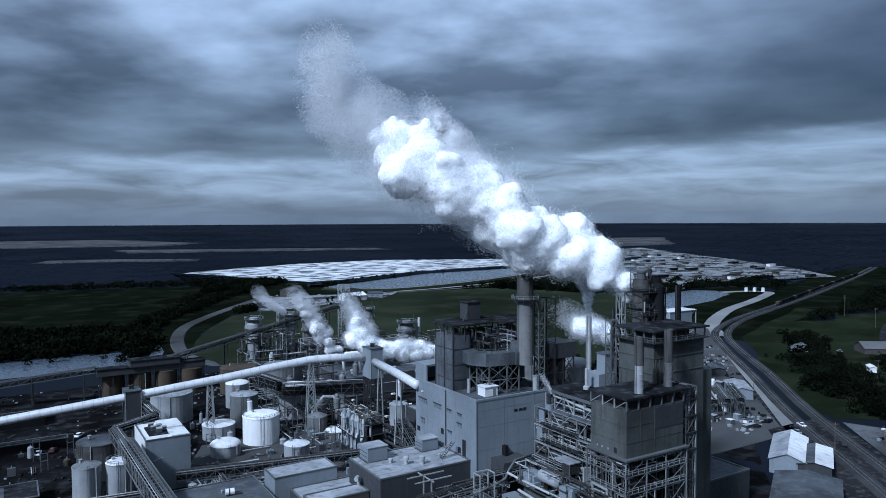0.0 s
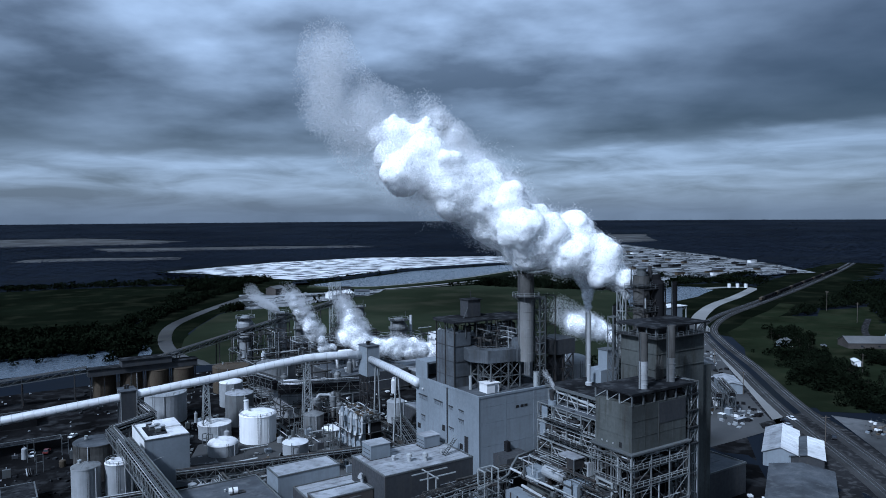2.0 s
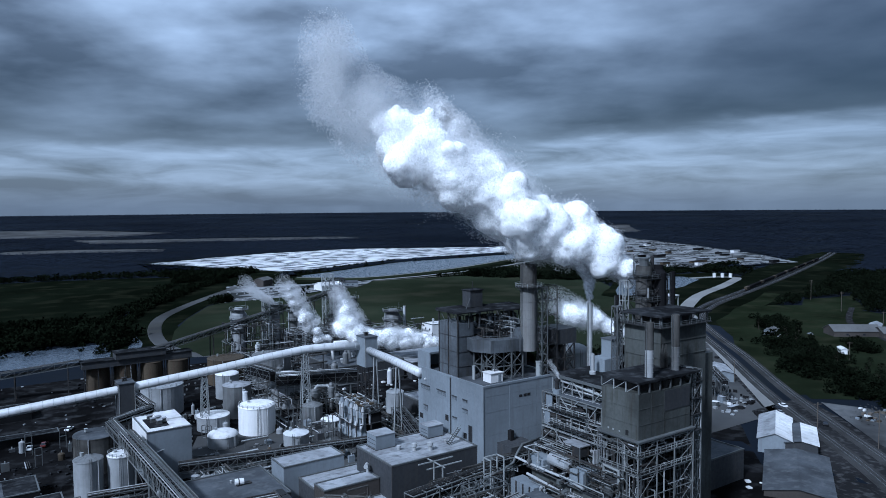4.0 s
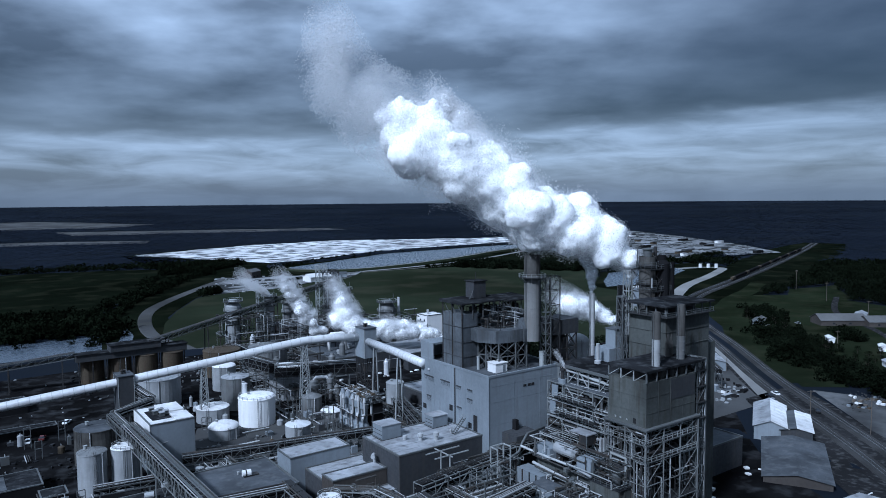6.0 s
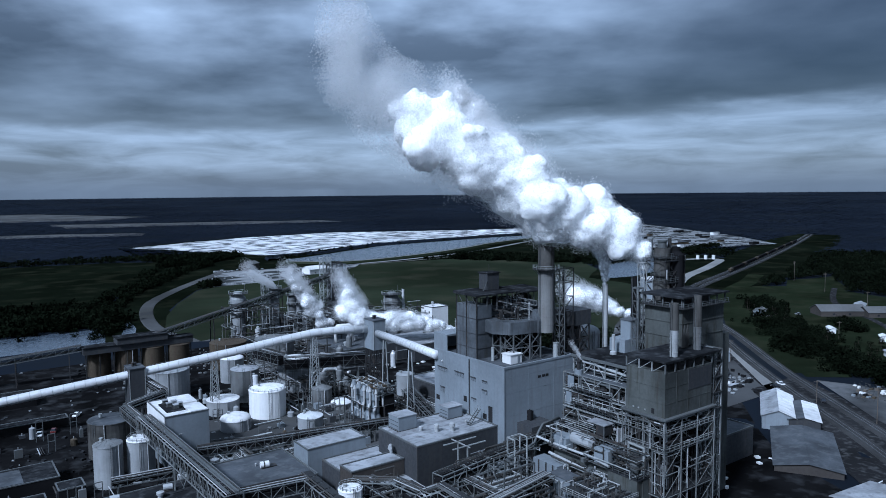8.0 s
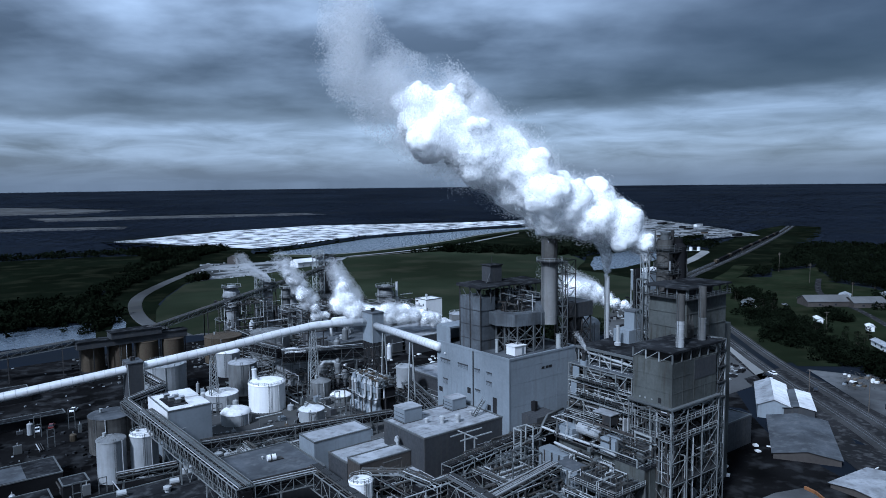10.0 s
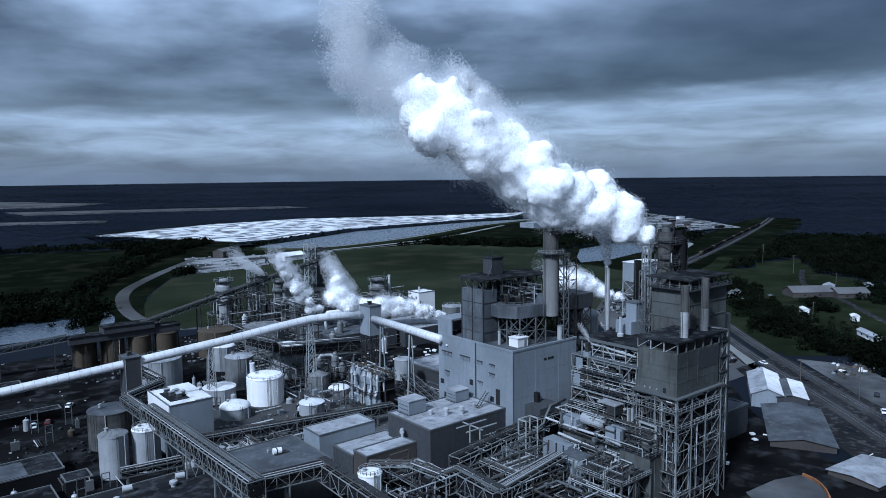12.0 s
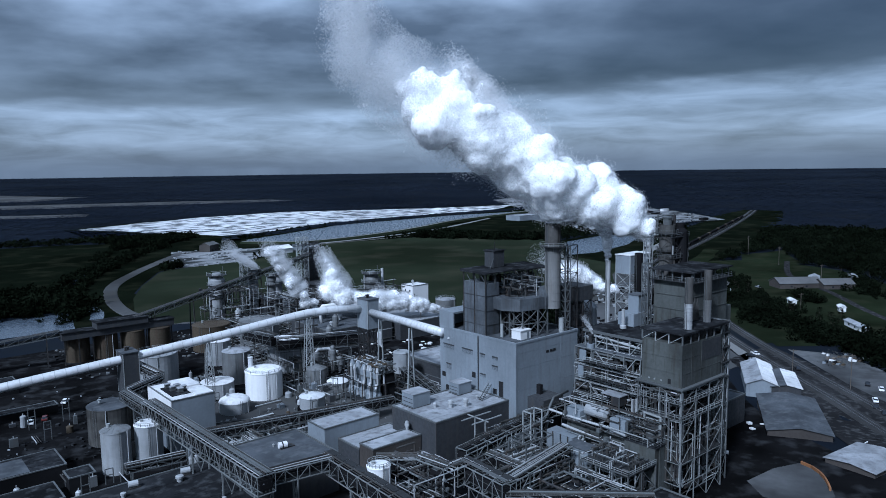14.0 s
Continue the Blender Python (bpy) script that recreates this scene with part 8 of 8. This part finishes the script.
for x, y, h in ((255.7, 124.9, 14), (258.3, 147.8, 11), (571.7, 294.5, 16), (505.8, 234.3, 13), (300.0, 210.0, 11), (340.0, 255.0, 11), (230.0, 100.0, 13), (390.0, 200.0, 11), (620.0, 345.0, 18), (186.0, 300.0, 12)):
    utility_pole(x, y, h, 2 if h > 15 else 1)


def house(x, y, turn, w, d, h, wall, roof, label):
    ca, sa = math.cos(radians(turn)), math.sin(radians(turn))
    t, at = gable("house", (x, y), (ca, sa), w, d / 2, h, h + d * 0.22, wall, roof, label)
    for s in (w * 0.25, w * 0.6):
        for side in (1, -1):
            a = at(s, side * (d / 2 + 0.04), 1.0)
            b = at(s + 1.4, side * (d / 2 + 0.04), 1.0)
            member(t, "window", a + Vector((0, 0, 0.6)), b + Vector((0, 0, 0.6)), 0.1, M["glass"], 1.1)


for q in ((407.0, 211.0, 40, 8.0, 3.2, 2.8, "white", "white_roof", "small white camper trailer on a lawn"), (373.0, 168.0, 223, 19.0, 4.2, 2.8, "white", "roof_light", "long white mobile home among trees"),
          (406.0, 183.0, 30, 6.5, 3.6, 2.8, "white", "white_roof", "small white cottage among trees"), (462.0, 248.0, -38, 30.0, 15.0, 3.6, "brown", "shingle", "wide low building with a dark hipped roof"), (480.0, 226.0, -38, 22.0, 14.0, 3.4, "brown", "shingle", "wide low annexe with a dark roof"),
          (502.0, 238.0, 20, 14.0, 7.0, 3.0, "white", "roof_light", "pale house at the wood's edge"), (524.0, 217.0, 30, 16.0, 7.0, 3.0, "white", "roof_light", "pale house at the wood's edge"), (430.0, 270.0, 20, 11.0, 7.0, 3.0, "clad", "shingle", "small grey house among trees"),
          (398.0, 150.0, 30, 16.0, 5.0, 3.0, "white", "roof_light", "white mobile home at the lawn's edge"), (300.0, 690.0, 10, 26.0, 14.0, 5.0, "white", "white_roof", "white works shed by the pond"), (262.0, 760.0, 40, 20.0, 12.0, 7.0, "brown", "shingle", "dark works shed by the lagoon"), (340.0, 712.0, -20, 16.0, 8.0, 4.0, "clad", "roof_grey", "grey works shed by the pond")):
    house(q[0], q[1], q[2], q[3], q[4], q[5], M[q[6]], M[q[7]], q[8])


# ---- trees near the railway ----
def tree_kind(seed, h):
    rng = random.Random(seed)
    t = thing("tree", (0, 0, 0), "dark leafy tree at the edge of the lawns", "tree", "trees by the railway")
    bm = lathe(bmesh.new(), 0, 0, [(0.32, -0.3), (0.24, h * 0.2), (0.16, h * 0.45), (0.05, h * 0.8)], 8)
    for k in range(5):
        a = rng.uniform(0, 6.28)
        z = h * rng.uniform(0.3, 0.55)
        sweep(bm, [(0, 0, z), (math.cos(a) * h * 0.14, math.sin(a) * h * 0.14, z + h * 0.09), (math.cos(a) * h * 0.24, math.sin(a) * h * 0.24, z + h * 0.2)], [0.12, 0.09, 0.04], 6)
    part("trunk", bm, M["bark"], t)
    n = 85
    cen = []
    for _ in range(n):
        a, e = rng.uniform(0, 6.28), rng.uniform(-0.9, 1.0)
        rr = rng.uniform(0.35, 1.0) ** 0.6 * h * 0.33 * (1 - 0.35 * max(0, e)) * (0.8 + 0.35 * math.sin(2 * a + seed))
        cen.append((math.cos(a) * rr, math.sin(a) * rr, h * (0.60 + 0.33 * e), h * rng.uniform(0.045, 0.095), h * rng.uniform(0.035, 0.07)))
    crown = foliage("crown", cen, M["leaf"], "", "", 22, seed)
    del crown["kind"]
    crown.parent = t
    return t


def trees():
    rng = random.Random(17)
    kinds = [tree_kind(40 + i, 10.0) for i in range(4)]
    zones = (([(338, 176), (350, 150), (390, 170), (400, 215), (470, 285), (450, 292), (415, 262), (370, 212)], 40), ([(372, 110), (420, 140), (470, 190), (520, 215), (560, 250), (600, 240), (520, 120), (420, 70)], 40))
    first = set()
    for poly, n in zones:
        xs, ys = [p[0] for p in poly], [p[1] for p in poly]
        done = 0
        while done < n:
            x, y = rng.uniform(min(xs), max(xs)), rng.uniform(min(ys), max(ys))
            if not inside(x, y, poly) or any(math.hypot(x - hx, y - hy) < 13 for hx, hy in ((409, 213), (409, 185), (366, 162), (470, 240), (398, 152), (374, 156))):
                continue
            done += 1
            k = rng.choice(kinds)
            s = rng.uniform(0.55, 1.05)
            m = pose(x, y, ground_z(x, y), 0, 0, rng.uniform(0, 360)) @ Matrix.Diagonal((s * rng.uniform(0.9, 1.25), s * rng.uniform(0.9, 1.25), s, 1))
            if k not in first:
                k.matrix_basis = m
                first.add(k)
            else:
                copy_thing(k, m)


trees()


# ---- storage yard far off ----
def far_yard():
    rng = random.Random(23)
    for _ in range(70):
        x = rng.uniform(700, 1250)
        y = rng.uniform(580, 1150)
        if not inside(x, y, OPEN["yard"]):
            continue
        g = ground_z(x, y)
        w, d, h = rng.uniform(5, 24), rng.uniform(4, 10), rng.uniform(2, 4.5)
        t = thing("stored_stack", (x, y, g), "low stack of stored goods in a far yard", "stack", "far yard stacks")
        part("covered_load", boxed(x, x + w, y, y + d, g, g + h), rng.choice((M["clad_dark"], M["soot_shade"], M["roof_light"], M["tank_rust"], M["white"], M["soot_shade"])), t)
        part("cover", boxed(x - 0.3, x + w + 0.3, y - 0.3, y + d + 0.3, g + h, g + h + 0.3), rng.choice((M["roof_dark"], M["roof_light"], M["roof_grey"])), t)
    for x, y in ((735, 512), (742, 506), (728, 518)):
        tank(x, y, 1.9, 4.6, M["white"], "small white tank beside the pond road", roof_mat=M["white_roof"], ladder=False)
    flat_building("far_warehouse", 790.0, 850.0, 800.0, 830.0, 8.0, M["clad"], M["roof_light"], "long pale warehouse far beyond the field", 0.3)
    for i in range(34):
        f = i / 33
        x, y = 640 + f * 420, 420 + f * 152
        g = ground_z(x, y) + 1.0
        t = thing("rail_wagon", (x, y, g), "dark open rail wagon standing on the track", "wagon", "train of wagons")
        dx, dy = 0.94, 0.34
        member(t, "body", (x - 5.4 * dx, y - 5.4 * dy, g + 1.9), (x + 5.4 * dx, y + 5.4 * dy, g + 1.9), 2.8, M["soot_shade"] if i % 5 else M["tank_rust"], 2.4)
        for s in (-3.6, 3.6):
            member(t, "bogie", (x + s * dx - 1, y + s * dy - 0.35, g + 0.35), (x + s * dx + 1, y + s * dy + 0.35, g + 0.35), 1.8, M["steel_dark"], 0.7)


far_yard()


# ---- rubble and goods on the lot ----
def lot_clutter():
    rng = random.Random(41)
    heaps = []
    for _ in range(300):
        x, y = rng.gauss(300, 9), rng.gauss(143, 4)
        heaps.append((x, y, ground_z(x, y) + 0.3, rng.uniform(0.2, 0.55), rng.uniform(0.15, 0.35)))
    lumps("rubble", heaps, M["lot"], "pale broken rubble heaped at the lot's edge", "rubble", 42)
    for _ in range(26):
        x, y = rng.uniform(282, 304), rng.uniform(136, 152)
        g = ground_z(x, y) + 0.2
        t = thing("pallet_stack", (x, y, g), "low stack of goods standing on gravel", "stack", "goods on the lot")
        w, d, h = rng.uniform(0.8, 2.2), rng.uniform(0.8, 1.5), rng.uniform(0.5, 1.1)
        part("load", boxed(x, x + w, y, y + d, g + 0.15, g + h), rng.choice((M["soot_shade"], M["tank_rust"], M["clad"], M["timber"], M["white"])), t)
        part("pallet", boxed(x - 0.1, x + w + 0.1, y - 0.1, y + d + 0.1, g, g + 0.15), M["timber"], t)
    edge = [(164.6, 105.0), (163.6, 101.6), (161.6, 98.9), (159.0, 96.6), (156.0, 94.6), (152.8, 92.8)]
    for (xa, ya), (xb, yb) in zip(edge, edge[1:]):
        g = ground_z(xa, ya) + 0.28
        t = thing("road_barrier", (xa, ya, g), "faded orange barrier edging the turning circle", "barrier", "orange barriers")
        member(t, "barrier", (xa, ya, g + 0.4), (xa + 0.92 * (xb - xa), ya + 0.92 * (yb - ya), g + 0.4), 0.45, M["orange"], 0.8)


lot_clutter()

# ---- plant between the boilers and the railway ----
def east_plant():
    rng = random.Random(52)
    u, v = Vector((0.68, 0.73, 0)), Vector((-0.73, 0.68, 0))
    gable("loading_shed", (296.0, 213.0), (0.68, 0.73), 20.0, 4.6, 4.6, 5.6, M["clad"], M["roof_light"], "long low loading shed with a pale metal roof")
    gable("loading_shed", (330.0, 252.0), (0.68, 0.73), 14.0, 3.6, 3.6, 4.4, M["clad_dark"], M["roof_grey"], "small grey loading shed beside the railway")
    for k in range(3):
        a = Vector((266.0, 192.0, 0)) + v * (k * 5.0) + u * (k * 3.0)
        b = a + u * 26
        truss_bridge("pipe_rack", (a.x, a.y), (b.x, b.y), 9.6 - 1.4 * k, 2.4, 3.0, "crowded pipe rack beside the railway", 7, 7, (0.05, 0.35, 0.65, 0.95), M["steel"], 90 + k)
    for k in range(16):
        p = Vector((262.0, 190.0, 0)) + u * rng.uniform(0, 62) + v * rng.uniform(0, 22)
        g = ground_z(p.x, p.y)
        r, h = rng.uniform(0.8, 2.0), rng.uniform(2.0, 7.0)
        t = thing("process_vessel", (p.x, p.y, g), "small upright vessel in the yard by the railway", "tank", "railside vessels")
        part("shell", lathe(bmesh.new(), p.x, p.y, [(r, g), (r, g + h), (r * 0.6, g + h + 0.5), (0, g + h + 0.6)], 14), rng.choice((M["tank_pale"], M["tank_grey"], M["white"], M["tank_rust"])), t)
        member(t, "pipe", (p.x + r, p.y, g), (p.x + r, p.y, g + h + 1), 0.35, M["pipe"], round_=True)
    for k in range(24):
        p = Vector((258.0, 180.0, 0)) + u * rng.uniform(0, 96) + v * rng.uniform(-4, 20)
        g = ground_z(p.x, p.y) + 0.15
        w, d, h = rng.uniform(1.5, 6), rng.uniform(1.5, 3), rng.uniform(1.0, 3.0)
        t = thing("storage_container", (p.x, p.y, g), "weathered steel container standing in the yard", "container", "railside containers")
        part("casing", boxed(p.x, p.x + w, p.y, p.y + d, g, g + h), rng.choice((M["clad"], M["clad_dark"], M["white"], M["tank_rust"], M["steel"])), t)
        part("lid", boxed(p.x - 0.1, p.x + w + 0.1, p.y - 0.1, p.y + d + 0.1, g + h, g + h + 0.12), rng.choice((M["roof_light"], M["roof_grey"], M["white_roof"])), t)


east_plant()
RAILSIDE = [(246, 176), (262, 172), (318, 226), (400, 305), (400, 345), (360, 325), (300, 285), (232, 205)]

# ---- tangles of small pipes among the racks ----
MIXED = ("pipe", "pipe", "pipe_dark", "pipe_dark", "steel", "steel_dark", "steel_pale")
for k, (x0, x1, y0, y1, z0, z1, n) in enumerate((
        (78, 104, 134, 150, 4, 14.5, 150), (60, 76, 146, 166, 4, 15.5, 110), (88, 112, 150, 158, 5, 17, 80), (101, 113, 118, 132, 5, 16.5, 100),
        (112, 118, 118, 148, 18, 24.5, 45), (119, 121.6, 127, 148, 24.6, 37, 120), (119, 121.6, 127, 148, 8, 24, 80), (121, 130, 128, 146, 37.2, 41.3, 60),
        (76, 100, 110, 132, 4, 13, 110), (111, 114, 127, 150, 4, 16, 40), (118, 131, 167, 186, 44, 53, 60),
        (136, 141, 115, 126, 10, 46, 90), (112, 131, 196, 244, 4, 9, 90), (48, 80, 206, 224, 3, 8, 90), (94, 126, 264, 300, 4, 10, 60),
        (138, 160, 128, 168, 4, 30, 160), (106, 134, 362, 386, 3, 26, 130), (134, 162, 338, 366, 3, 22, 150), (160, 200, 330, 360, 3, 22, 150), (98, 128, 332, 360, 3, 14, 90), (96, 190, 300, 350, 3, 9, 120), (40, 60, 126, 150, 6.6, 11, 60))):
    pipework(None, x0, x1, y0, y1, z0, z1, n, 60 + k, MIXED, 0.6, 0.12, "tangle of small pipes, valves and trays among the racks")


# ---- loose stuff too small to count ----
def scatter(name, region, n, seed, size, mat, label, category, inside_of=None, flat=0.4):
    """Many small lumps and slabs lying about on the ground, in one mesh."""
    rng = random.Random(seed)
    bm = bmesh.new()
    x0, x1, y0, y1 = region
    for _ in range(n):
        x, y = rng.uniform(x0, x1), rng.uniform(y0, y1)
        if inside_of and not inside(x, y, inside_of) or noise.noise((x * 0.03, y * 0.03, seed)) < -0.12:
            continue
        g = ground_z(x, y) + 0.05
        w, d, h = (size * rng.uniform(0.3, 1.6) for _ in range(3))
        a = rng.uniform(0, math.pi)
        c, s_ = math.cos(a), math.sin(a)
        prism(bm, [(x + c * i * w - s_ * j * d, y + s_ * i * w + c * j * d) for i, j in ((-0.5, -0.5), (0.5, -0.5), (0.5, 0.5), (-0.5, 0.5))], g, g + h * flat + 0.1)
    return solid(name, bm, mat, label, category, kind="stuff")


scatter("yard_debris", (-60, 40, 200, 392), 900, 71, 1.0, M["roof_dark"], "grey scrap and spilt material strewn over the yard", "debris")
scatter("yard_debris", (-60, 40, 200, 392), 70, 72, 0.7, M["tank_pale"], "pale scrap and small gear strewn over the yard", "debris")
scatter("yard_debris", (40, 190, 190, 392), 900, 73, 0.9, M["tank_grey"], "small grey gear and scrap between tanks and racks", "debris")
scatter("yard_debris", (120, 190, 120, 392), 420, 74, 1.3, M["white"], "pale crates and gear behind the boilers", "debris")
scatter("stored_goods", (690, 1500, 575, 1400), 3000, 75, 1.6, M["tank_pale"], "pale goods and trailers scattered over a far storage yard", "goods", OPEN["yard"], 0.12)
scatter("stored_goods", (690, 1500, 575, 1400), 2600, 76, 2.4, M["soot_shade"], "dark stacks scattered over a far storage yard", "goods", OPEN["yard"], 0.15)
scatter("works_gear", (190, 400, 640, 790), 420, 77, 2.0, M["tank_pale"], "pale gear and heaps in the dusty works yard", "goods", OPEN["works"], 0.4)

scatter("works_gear", (300, 372, 225, 300), 160, 78, 1.8, M["tank_grey"], "gear and small heaps on the bare ground by the railway", "goods", [(262, 170), (318, 224), (400, 305), (400, 345), (360, 325), (300, 285)], 0.6)
scatter("yard_debris", (232, 400, 172, 345), 900, 79, 1.2, M["tank_pale"], "pale scrap and gear strewn over the railside yard", "debris", RAILSIDE, 0.6)
scatter("yard_debris", (232, 400, 172, 345), 900, 80, 1.5, M["soot_shade"], "dark scrap and heaps strewn over the railside yard", "debris", RAILSIDE, 0.5)
